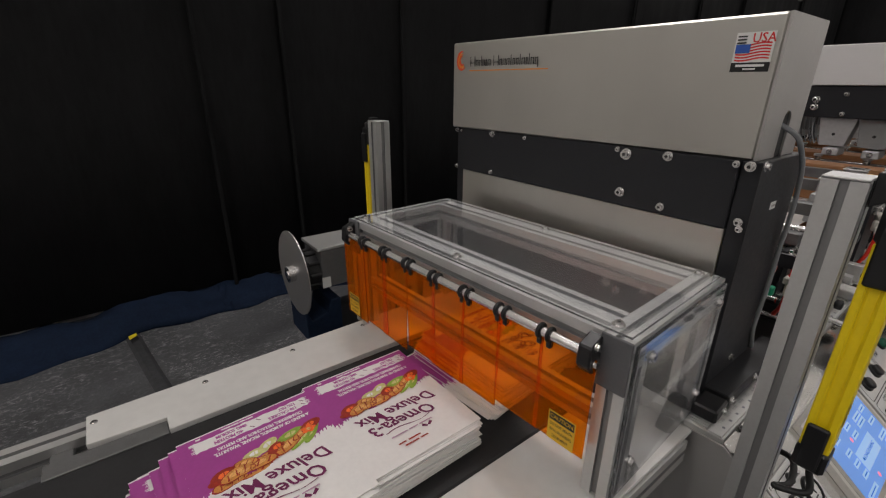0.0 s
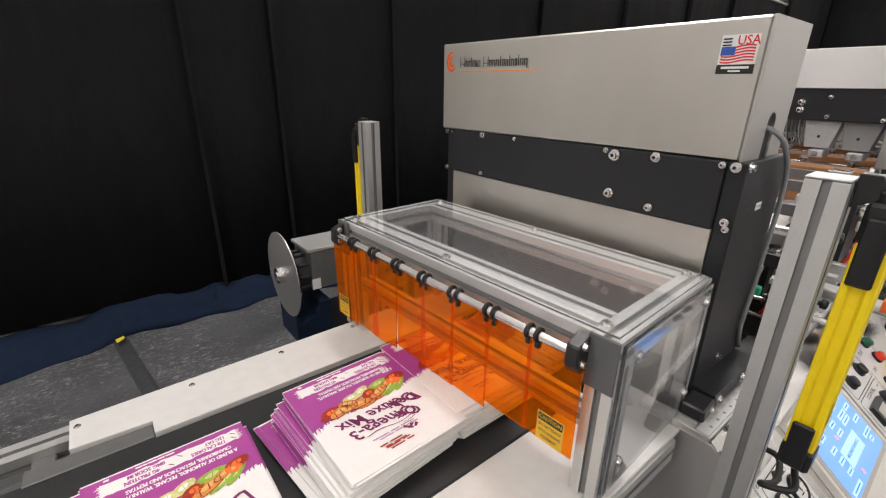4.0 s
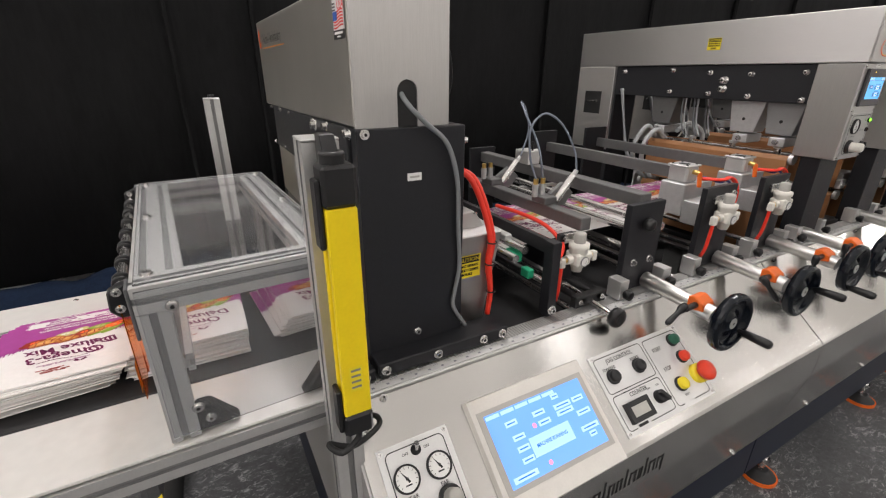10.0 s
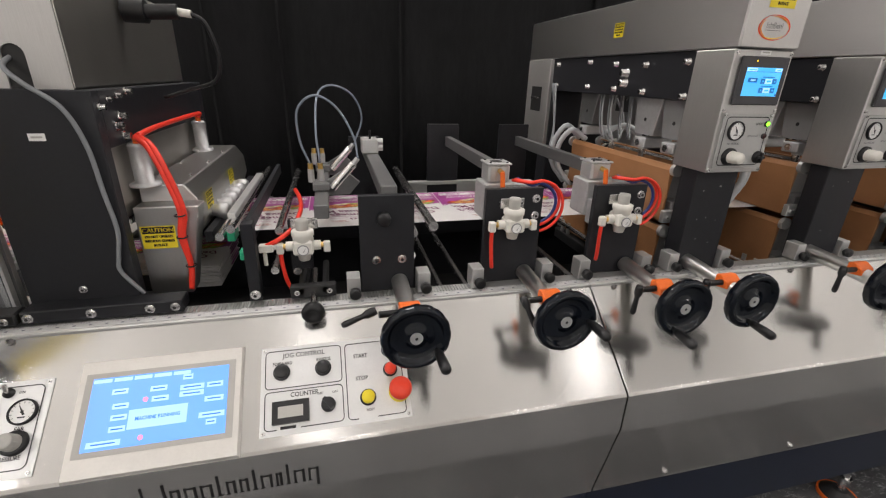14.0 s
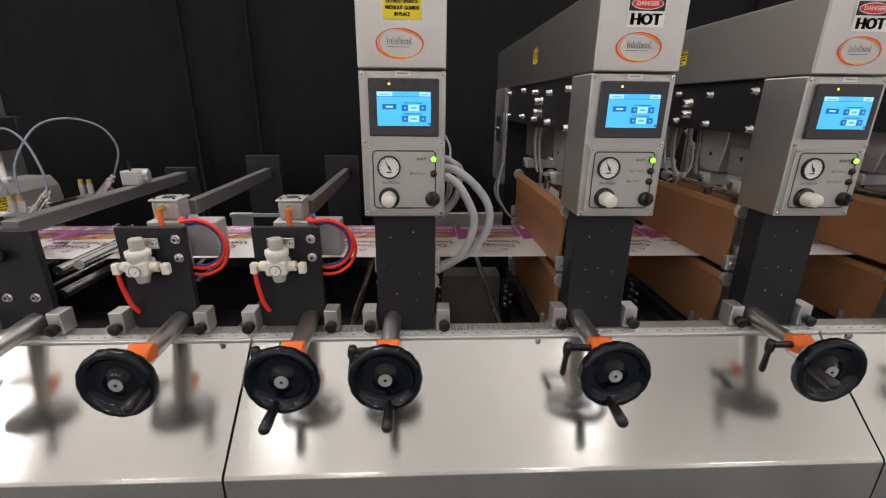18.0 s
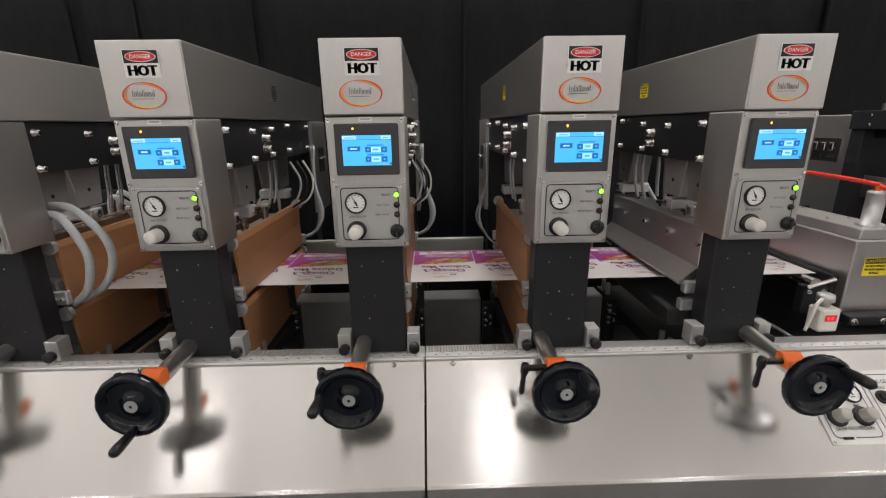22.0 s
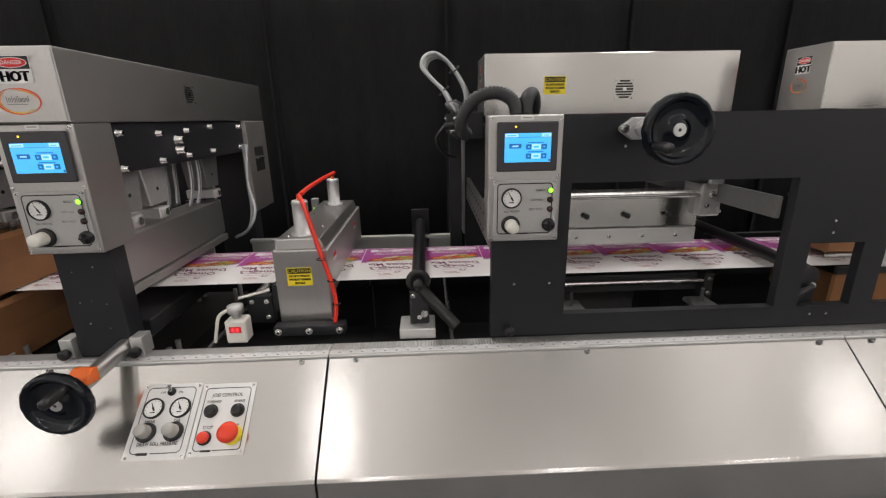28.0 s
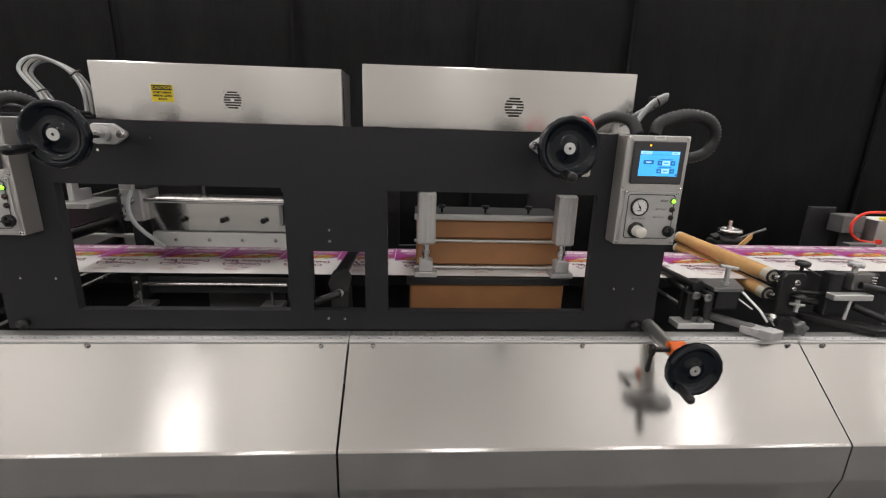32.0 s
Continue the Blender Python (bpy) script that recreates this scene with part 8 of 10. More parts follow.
def slide_station():
    """Slotted frame before the cutter: black end plates, rods, a thumbwheel screw and a regulator."""
    t = thing("film_guide_unit", (1.27, 0.45, 0.8165), "film guide unit with black end plates, rods and thumbwheel", "film guide")
    bm = bmesh.new()
    box(bm, 1.200, 1.222, 0.200, 0.226, 0.8235, 0.985, 0.001)
    prism(bm, [(0.226, 0.985), (0.226, 0.957), (0.80, 0.957), (0.80, 0.985)], 0, 1.204, 1.214)
    part("end_plate", bm, BLACK, t)
    bm = bmesh.new()
    bolt(bm, (1.211, 0.200, 0.838), -YU, 0.007, 0.005)
    part("bolt", bm, BOLT, t)
    for k, (x, z) in enumerate(((1.150, 0.945), (1.172, 0.960), (1.262, 0.952), (1.245, 0.865), (1.290, 0.860))):
        bm = bmesh.new()
        cyl(bm, (x, 0.25, z), (x, 0.85, z), 0.0085, 16)
        part("guide_rod", bm, CHROME, t)
    bm = bmesh.new()
    box(bm, 1.158, 1.176, 0.30, 0.70, 0.965, 0.979, 0.002)
    box(bm, 1.160, 1.176, 0.262, 0.300, 0.930, 0.950, 0.002, 1)
    part("sensor_strip", bm, (ALU, GREEN_BRIGHT), t, "pale strip with a green end")
    bm = bmesh.new()
    box(bm, 1.183, 1.197, 0.272, 0.70, 0.898, 0.910, 0.002)
    box(bm, 1.182, 1.198, 0.246, 0.272, 0.894, 0.914, 0.002, 1)
    part("lower_strip", bm, (BLACK_ROUGH, GREEN_BRIGHT), t, "dark strip with a green end")
    bm = bmesh.new()
    box(bm, 1.277, 1.367, 0.196, 0.214, 0.8225, 0.850, 0.002)
    for x in (1.290, 1.354):
        bolt(bm, (x, 0.196, 0.836), -YU, 0.004, 0.003, 1)
    cyl(bm, (1.298, 0.196, 0.838), (1.298, 0.34, 0.838), 0.007, 12)
    cyl(bm, (1.346, 0.196, 0.838), (1.346, 0.34, 0.838), 0.007, 12)
    part("slide_block", bm, (BLACK_ROUGH, CHROME, INK), t)
    bm = bmesh.new()
    cyl(bm, (1.323, 0.30, 0.838), (1.323, 0.130, 0.826), 0.007, 14)
    part("screw", bm, CHROME, t)
    bm = bmesh.new()
    lathe(bm, (1.323, 0.136, 0.826), (1.323, -1, 0.80), [(0, 0.008), (0.002, 0.021), (0.012, 0.0225), (0.018, 0.019), (0.019, 0.010), (0.016, 0.008), (0.016, 0)], 12)
    part("thumbwheel", bm, PLASTIC, t)
    bm = bmesh.new()
    box(bm, 1.278, 1.322, 0.262, 0.275, 0.86, 0.97, 0.001)
    part("regulator_post", bm, BLACK, t)
    regulator(t, 1.308, 0.262, 0.922)
    bm = bmesh.new()
    cyl(bm, (1.245, 0.236, 0.923), (1.268, 0.236, 0.923), 0.006, 12)
    box(bm, 1.222, 1.250, 0.228, 0.244, 0.914, 0.930, 0.002)
    cyl(bm, (1.232, 0.236, 0.914), (1.232, 0.236, 0.885), 0.004, 10)
    part("valve", bm, WHITE_PLASTIC, t)
    bm = bmesh.new()
    tube(bm, [(1.236, 0.236, 0.926), (1.262, 0.240, 0.938), (1.287, 0.27, 0.952), (1.300, 0.34, 0.968), (1.294, 0.42, 0.974), (1.278, 0.50, 0.976)], 0.0050, 8)
    part("red_air_tube", bm, RED_TUBE, t)
    return t


slide_station()


# ---------------------------------------------------------------- heater switch and film bar before the presses
def small_bits():
    t = thing("heater_switch", (4.075, 0.25, 0.8165), "ivory switch box with a lit red display and grey plug", "switch box")
    bm = bmesh.new()
    box(bm, 4.050, 4.098, 0.228, 0.268, 0.818, 0.876, 0.004)
    part("case", bm, WHITE_PLASTIC, t)
    bm = bmesh.new()
    flat(bm, [(4.060, 0.2274, 0.846), (4.088, 0.2274, 0.846), (4.088, 0.2274, 0.862), (4.060, 0.2274, 0.862)])
    flat(bm, [(4.066, 0.2270, 0.850), (4.071, 0.2270, 0.850), (4.071, 0.2270, 0.858), (4.066, 0.2270, 0.858)], 1)
    flat(bm, [(4.076, 0.2270, 0.850), (4.081, 0.2270, 0.850), (4.081, 0.2270, 0.858), (4.076, 0.2270, 0.858)], 1)
    part("display", bm, (RED_LABEL, LED_RED), t, "small red display")
    bm = bmesh.new()
    lathe(bm, (4.072, 0.25, 0.876), (4.066, 0.25, 2), [(0, 0.010), (0.012, 0.012), (0.014, 0.018), (0.030, 0.018), (0.033, 0.010), (0.033, 0)], 18)
    part("plug", bm, ALU_CAST, t)
    bm = bmesh.new()
    tube(bm, [(4.064, 0.245, 0.90), (4.040, 0.235, 0.888), (4.030, 0.232, 0.855), (4.022, 0.232, 0.822)], 0.004, 8)
    part("lead", bm, WHITE_PLASTIC, t)
    t = thing("film_bar", (4.5, 0.5, 0.8165), "black turning bar on a clamp across the film", "turning bar")
    bm = bmesh.new()
    cyl(bm, (4.502, 0.268, 0.947), (4.502, 0.862, 0.950), 0.0175, 22)
    part("bar", bm, PLASTIC, t)
    bm = bmesh.new()
    cyl(bm, (4.515, 0.268, 0.872), (4.508, 0.862, 0.880), 0.0165, 20)
    cyl(bm, (4.515, 0.240, 0.872), (4.515, 0.268, 0.872), 0.009, 14, 1)
    part("lower_roller", bm, (PLASTIC, CHROME), t)
    bm = bmesh.new()
    cyl(bm, (4.504, 0.262, 0.934), (4.588, 0.205, 0.856), 0.0135, 18)
    lathe(bm, (4.502, 0.262, 0.947), (4.502, -1, 0.947), [(0, 0.010), (0.012, 0.010), (0.014, 0.013), (0.030, 0.012), (0.032, 0)], 16)
    part("arm", bm, PLASTIC, t)
    bm = bmesh.new()
    ring(bm, (4.502, 0.270, 0.945), YU, 0.022, 0.008, 24, 10)
    box(bm, 4.480, 4.526, 0.250, 0.280, 0.842, 0.926, 0.003)
    for px, pz in ((4.488, 0.915), (4.518, 0.915), (4.503, 0.860)):
        bolt(bm, (px, 0.250, pz), -YU, 0.004, 0.003, 1)
    part("clamp", bm, (BLACK_ROUGH, CHROME, INK), t)
    bm = bmesh.new()
    box(bm, 4.455, 4.540, 0.222, 0.30, 0.8170, 0.842, 0.002)
    part("foot", bm, ALU, t)
    bm = bmesh.new()
    box(bm, 4.470, 4.535, 0.862, 0.874, 0.8175, 1.0, 0.002)
    part("back_plate", bm, BLACK, t)
    t = thing("film_sensor", (4.126, 0.868, 0.82), "small grey film sensor with a green lamp", "sensor")
    bm = bmesh.new()
    box(bm, 4.114, 4.138, 0.852, 0.874, 1.005, 1.050, 0.002)
    part("case", bm, ALU_DARK, t)
    bm = bmesh.new()
    box(bm, 4.120, 4.132, 0.8495, 0.852, 1.010, 1.017)
    part("lamp", bm, LED_GREEN, t, "lit green lamp")
    bm = bmesh.new()
    cyl(bm, (4.126, 0.868, 0.82), (4.126, 0.868, 1.005), 0.005, 10)
    part("post", bm, BLACK, t)


small_bits()


# ---------------------------------------------------------------- press frame
def press():
    t = thing("press_housing", (5.47, 0.5, 0.8165), "black steel press frame with window cut-outs", "press frame")
    x0, x1, y, z0, z1 = 4.668, 6.268, 0.206, 0.826, 1.320
    wins = [(4.837, 5.338, 0.876, 1.180), (5.395, 5.522, 0.876, 1.030), (5.577, 6.080, 0.876, 1.178)]
    def plate(bm, y, th):
        xs = sorted({x0, x1, *(w[0] for w in wins), *(w[1] for w in wins)})
        for a, b in zip(xs, xs[1:]):
            w = next((w for w in wins if w[0] <= a and b <= w[1]), None)
            spans = [(z0, z1)] if w is None else [(z0, w[2]), (w[3], z1)]
            for lo, hi in spans:
                box(bm, a, b, y, y + th, lo, hi)
        bmesh.ops.remove_doubles(bm, verts=bm.verts[:], dist=1e-5)
        seen = {}
        for f in bm.faces:
            seen.setdefault(tuple(round(c, 4) for c in f.calc_center_median()), []).append(f)
        bmesh.ops.delete(bm, geom=[f for fs in seen.values() if len(fs) > 1 for f in fs], context="FACES")
    bm = bmesh.new()
    plate(bm, y, 0.022)
    part("front_plate", bm, BLACK, t)
    bm = bmesh.new()
    plate(bm, 0.852, 0.022)
    part("back_plate", bm, BLACK, t)
    for xa, xb in ((4.67, 4.72), (5.345, 5.39), (5.525, 5.57), (6.21, 6.26)):
        bm = bmesh.new()
        box(bm, xa, xb, y + 0.0225, 0.8515, 1.24, 1.30, 0.002)
        part("tie_beam", bm, BLACK, t)
    bm = bmesh.new()
    prism(bm, [(y + 0.0225, 1.019), (y + 0.0225, 1.094), (0.8515, 1.113), (0.8515, 1.038)], 0, 4.672, 4.684, 0, 0.001)
    for k in range(12):
        yy = 0.28 + 0.05 * k
        for dz in (-0.022, 0.022):
            # rail is undrilled: black dots stand in for the dark screw holes
            cyl(bm, (4.6722, yy, 1.057 + 0.031 * (yy - 0.2285) + dz), (4.6705, yy, 1.057 + 0.031 * (yy - 0.2285) + dz), 0.003, 8, 1)
    part("slide_rail", bm, (STEEL_BACK, INK), t, "steel slide rail with screw holes")
    bm = bmesh.new()
    box(bm, 5.318, 5.328, y + 0.0225, 0.8515, 1.085, 1.135, 0.001)
    part("slide_rail", bm, DULL_STEEL, t)
    for px, pz in ((4.72, 0.955), (4.80, 0.955), (5.44, 1.055), (5.44, 1.082), (5.47, 0.855), (5.43, 0.855), (6.15, 0.94), (6.20, 0.94), (5.06, 1.285), (6.20, 1.28), (4.945, 1.255)):
        bm = bmesh.new()
        cyl(bm, (px, y, pz), (px, y - 0.0015, pz), 0.0032, 10)
        part("screw", bm, CHROME, t)
    for px in (4.70, 6.205):
        bm = bmesh.new()
        lathe(bm, (px + 0.01, y, 0.842), (px + 0.01, y - 1, 0.842), [(0, 0.007), (0.005, 0.012), (0.016, 0.012), (0.018, 0)], 14)
        part("thumbscrew", bm, PLASTIC, t)
    # hoods on top
    for k, (a, b, ya, yb, za, zb) in enumerate(((4.698, 5.418, 0.580, 0.742, 1.321, 1.484), (5.503, 6.222, 0.380, 0.522, 1.321, 1.475))):
        h = thing("press_hood", ((a + b) / 2, (ya + yb) / 2, za), "brushed steel hood with a round slotted vent", "machine hood", "press hoods")
        bm = bmesh.new()
        box(bm, a, b, ya, yb, za, zb, 0.002)
        cover = part("cover", bm, (STEEL, STEEL_BACK), h)
        for f in cover.data.polygons:
            f.material_index = 1 if abs(f.normal.x) > 0.7 else 0
        bm = bmesh.new()
        vent(bm, ((5.096, ya - 0.0005, 1.387) if k == 0 else (5.899, ya - 0.0005, 1.382)), XU, ZU, 0.026)
        part("vent", bm, (INK, CHROME), h)
        if k == 0:
            caution(h, (4.897, ya - 0.0005, 1.400), XU, ZU, 0.062, 0.048)
        danger(h, (a - 0.0005, ya + 0.075, zb - 0.045), -YU, ZU, 0.045, 0.042)
        swirl(h, (a - 0.0005, ya + 0.08, zb - 0.095), -YU, ZU, 0.05, 0.036)
        bm = bmesh.new()
        # cover is uncut: a black strip stands in for the dark opening
        box(bm, b - 0.0002, b + 0.001, ya + 0.02, ya + 0.03, za + 0.02, zb - 0.05)
        part("slot", bm, INK, h)
    # press bar in the first window
    p = thing("seal_press_bar", (5.08, 0.5, 0.93), "steel press bar with bolted guide blocks", "press bar")
    bm = bmesh.new()
    box(bm, 4.874, 5.292, 0.47, 0.53, 1.012, 1.112, 0.002)
    part("upper_bar", bm, STEEL, p)
    bm = bmesh.new()
    cyl(bm, (4.87, 0.455, 1.105), (5.292, 0.455, 1.105), 0.009, 18)
    part("rod", bm, CHROME, p)
    bm = bmesh.new()
    box(bm, 4.880, 5.288, 0.462, 0.54, 0.966, 1.010, 0.002)
    for k in range(4):
        bolt(bm, (4.945 + 0.095 * k, 0.462, 0.988), -YU, 0.004, 0.003, 1)
    part("lower_bar", bm, (ALU, CHROME, INK), p)
    for x, s in ((4.848, -1), (5.306, 1)):
        bm = bmesh.new()
        box(bm, x - 0.028, x + 0.028, 0.44, 0.53, 1.045, 1.135, 0.003)
        box(bm, x - 0.018, x + 0.018, 0.425, 0.44, 1.135, 1.160, 0.002)
        bolt(bm, (x, 0.44, 1.105), -YU, 0.008, 0.006, 1)
        bolt(bm, (x - 0.012, 0.44, 1.075), -YU, 0.005, 0.004, 1)
        part("guide_block", bm, (ALU_CAST, CHROME, INK), p)
        bm = bmesh.new()
        prism(bm, [(x - s * 0.045, 1.136), (x + s * 0.012, 1.136), (x + s * 0.012, 1.172), (x - s * 0.004, 1.172), (x - s * 0.004, 1.150), (x - s * 0.045, 1.150)][::s], 1, 0.441, 0.520, 0, 0.001)
        part("top_clamp", bm, BLACK_ROUGH, p)
        for dz in (1.060, 1.090, 1.120):
            bm = bmesh.new()
            cyl(bm, (x + s * 0.020, 0.44, dz), (x + s * 0.020, 0.430, dz), 0.0048, 10)
            part("screw", bm, CHROME, p)
    for k in range(3):
        bm = bmesh.new()
        lathe(bm, (4.97 + 0.115 * k, 0.468, 1.048), (4.97 + 0.115 * k, -1, 1.048), [(0, 0.004), (0.006, 0.008), (0.014, 0.008), (0.016, 0)], 12)
        part("thumbscrew", bm, PLASTIC, p)
    bm = bmesh.new()
    tube(bm, [(4.86, 0.44, 1.15), (4.850, 0.42, 1.09), (4.865, 0.42, 1.04), (4.90, 0.44, 0.99), (4.91, 0.46, 0.965)], 0.006, 8)
    part("hose", bm, HOSE, p)
    # lower anvil under the film
    p = thing("press_anvil", (5.08, 0.5, 0.8165), "dark lower anvil with steel edge and clamps", "press anvil")
    bm = bmesh.new()
    box(bm, 4.885, 5.275, 0.40, 0.56, 0.845, 0.895, 0.002)
    part("anvil", bm, BLACK_ROUGH, p)
    bm = bmesh.new()
    cyl(bm, (4.88, 0.385, 0.878), (5.28, 0.385, 0.878), 0.007, 12)
    part("edge_rod", bm, CHROME, p)
    bm = bmesh.new()
    box(bm, 4.95, 5.20, 0.60, 0.612, 0.70, 0.86, 0.002)
    part("back_panel", bm, DULL_STEEL, p)
    for x in (4.868, 5.292):
        bm = bmesh.new()
        box(bm, x - 0.012, x + 0.012, 0.375, 0.56, 0.828, 0.902, 0.002)
        for yy in (0.39, 0.41):
            bolt(bm, (x, 0.375, 0.845 + 2 * (yy - 0.39)), -YU, 0.004, 0.004, 1)
        part("end_block", bm, (BLACK_ROUGH, CHROME, INK), p)
    for x in (4.90, 5.25):
        bm = bmesh.new()
        box(bm, x - 0.03, x + 0.03, 0.30, 0.37, 0.826, 0.838, 0.002)
        cyl(bm, (x, 0.335, 0.838), (x, 0.335, 0.875), 0.004, 8)
        part("hold_down", bm, DULL_STEEL, p)
    # brown press in the second window
    p = thing("heat_press", (5.83, 0.5, 0.8165), "heat press with brown coated cloth and two air cylinders", "heat press")
    for z0_, z1_, nm in ((0.932, 1.006, "upper"), (1.012, 1.068, "band"), (0.790, 0.894, "lower")):
        bm = bmesh.new()
        box(bm, 5.645 if nm != "lower" else 5.629, 6.078, 0.42 if nm != "lower" else 0.362, 0.58, z0_, z1_, 0.006)
        part("cloth_block", bm, TEFLON, p, "brown coated cloth over a heated bar")
    bm = bmesh.new()
    box(bm, 5.640, 6.082, 0.415, 0.432, 1.0685, 1.084, 0.002)
    part("front_bar", bm, ALU, p)
    bm = bmesh.new()
    box(bm, 5.640, 6.082, 0.4325, 0.585, 1.0685, 1.080, 0.002)
    part("top_plate", bm, BLACK_ROUGH, p)
    for z, xa, xb in ((1.009, 5.640, 6.080), (0.929, 5.640, 6.078)):
        bm = bmesh.new()
        cyl(bm, (xa, 0.412, z), (xb, 0.412, z), 0.0045, 12)
        part("edge_rod", bm, ALU, p)
    bm = bmesh.new()
    box(bm, 5.62, 6.085, 0.345, 0.358, 0.897, 0.917, 0.001)
    box(bm, 5.62, 6.085, 0.358, 0.60, 0.8945, 0.900, 0.001)
    part("dark_plate", bm, BLACK_ROUGH, p)
    bm = bmesh.new()
    box(bm, 5.615, 6.085, 0.340, 0.361, 0.788, 0.795, 0.001)
    part("lower_strip", bm, ALU, p)
    for x in (5.672, 6.039):
        bm = bmesh.new()
        box(bm, x - 0.024, x + 0.024, 0.280, 0.328, 1.030, 1.165, 0.005)
        for k in (-1, 0, 1):
            box(bm, x + k * 0.013 - 0.003, x + k * 0.013 + 0.003, 0.2765, 0.281, 1.035, 1.160, 0.001)
        part("air_cylinder", bm, ALU, p)
        bm = bmesh.new()
        cyl(bm, (x, 0.304, 1.030), (x, 0.304, 0.985), 0.009, 14)
        cyl(bm, (x, 0.304, 1.0), (x, 0.304, 1.012), 0.014, 6)
        part("piston_rod", bm, CHROME, p)
        bm = bmesh.new()
        box(bm, x - 0.018, x + 0.018, 0.284, 0.320, 0.955, 0.985, 0.002)
        box(bm, x - 0.030, x + 0.030, 0.280, 0.325, 0.940, 0.9545, 0.002)
        part("clevis", bm, ALU_CAST, p)
        bm = bmesh.new()
        cyl(bm, (x, 0.304, 1.1655), (x, 0.304, 1.30), 0.010, 12)
        part("hanger_rod", bm, BLACK_ROUGH, p)
    for k in range(3):
        bm = bmesh.new()
        lathe(bm, (5.72 + 0.13 * k, 0.46, 1.084), (5.72 + 0.13 * k, 0.46, 2), [(0, 0.004), (0.012, 0.004), (0.014, 0.011), (0.022, 0.011), (0.022, 0)], 12)
        part("knurled_knob", bm, PLASTIC, p)
    # wheel-driven slide in the small window
    p = thing("tension_lever", (5.46, 0.3, 0.8165), "black tension lever with a clamp ring", "lever")
    bm = bmesh.new()
    cyl(bm, (5.462, 0.80, 0.950), (5.448, 0.27, 0.946), 0.0165, 18)
    part("bar", bm, PLASTIC, p)
    bm = bmesh.new()
    cyl(bm, (5.450, 0.290, 0.935), (5.450, 0.250, 0.930), 0.027, 22)
    cyl(bm, (5.453, 0.250, 0.911), (5.453, 0.238, 0.911), 0.011, 12, 1)
    box(bm, 5.428, 5.476, 0.250, 0.30, 0.827, 0.915, 0.004)
    part("clamp_ring", bm, (BLACK_ROUGH, CHROME), p)
    bm = bmesh.new()
    lathe(bm, (5.452, 0.240, 0.910), (5.385, 0.215, 0.892), [(0, 0.010), (0.02, 0.008), (0.062, 0.010), (0.068, 0)], 14)
    part("grip", bm, PLASTIC, p)
    # control boxes hung on the frame
    for gx, dx in ((4.698, 0), (6.157, 0)):
        c = thing("press_control_box", (gx + 0.026, 0.2, 1.07), "brushed steel control box with small lit screen and gauge", "control box", "press control boxes")
        bm = bmesh.new()
        box(bm, gx - 0.047, gx + 0.099, 0.155, 0.2055, 1.0705, 1.3205, 0.002)
        part("control_box", bm, STEEL_UP, c)
        control_face(c, gx, 0.155, True)
    for wx, tr in ((4.971, -148), (5.949, -98)):
        handwheel(wx, 0.066, 1.290, tr, 0.0615, 0.206, "rod", False)


press()


def hose_bundle(gx, y, runs):
    """Corrugated and plain hoses that arch out of the control box's top."""
    t = thing("cable_bundle", (gx + 0.03, y, 1.3205), "black corrugated and grey cables arching out of the control box", "cables", "cable bundles")
    for pts in runs[0]:
        bm = bmesh.new()
        tube(bm, pts, 0.0130, 12, 0, 12, 0.14)
        part("corrugated_hose", bm, HOSE_BLACK, t)
    for k in range(3):
        bm = bmesh.new()
        tube(bm, [(px + 0.006 * k, py + 0.012 * k, pz - 0.004 * k) for px, py, pz in runs[1]], 0.0050, 8)
        part("cable", bm, (HOSE, GREY_PLASTIC, CABLE)[k], t)
    for k in (2, len(runs[1]) // 2 + 2):
        bm = bmesh.new()
        p, q = Vector(runs[1][k - 1]), Vector(runs[1][k + 1])
        ring(bm, Vector(runs[1][k]) + Vector((0.006, 0.012, -0.004)), q - p, 0.016, 0.0022, 16, 6)
        part("cable_tie", bm, PLASTIC, t)


hose_bundle(4.698, 0.212, ([[(4.714, 0.205, 1.3205), (4.708, 0.21, 1.347), (4.680, 0.22, 1.364), (4.640, 0.225, 1.358), (4.612, 0.23, 1.330), (4.604, 0.235, 1.300), (4.618, 0.25, 1.280)],
                            [(4.735, 0.212, 1.3205), (4.738, 0.22, 1.350), (4.755, 0.25, 1.362), (4.770, 0.29, 1.345), (4.775, 0.32, 1.3205)]],
                           [(4.612, 0.530, 1.338), (4.600, 0.535, 1.352), (4.578, 0.540, 1.392), (4.545, 0.550, 1.425), (4.525, 0.560, 1.452), (4.533, 0.575, 1.478), (4.560, 0.590, 1.489), (4.590, 0.610, 1.476), (4.612, 0.628, 1.454), (4.634, 0.628, 1.420), (4.648, 0.620, 1.384), (4.648, 0.620, 1.338)]))
hose_bundle(6.157, 0.212, ([[(6.200, 0.212, 1.3205), (6.215, 0.22, 1.350), (6.285, 0.24, 1.370), (6.350, 0.25, 1.360), (6.380, 0.26, 1.325), (6.372, 0.27, 1.285), (6.335, 0.28, 1.268), (6.29, 0.28, 1.275)],
                            [(6.160, 0.212, 1.3205), (6.150, 0.23, 1.350), (6.120, 0.26, 1.362), (6.090, 0.29, 1.345), (6.085, 0.32, 1.3205)]],
                           [(6.180, 0.28, 1.33), (6.200, 0.29, 1.37), (6.235, 0.30, 1.405), (6.270, 0.31, 1.420), (6.262, 0.33, 1.405), (6.215, 0.36, 1.37), (6.18, 0.40, 1.325)]))


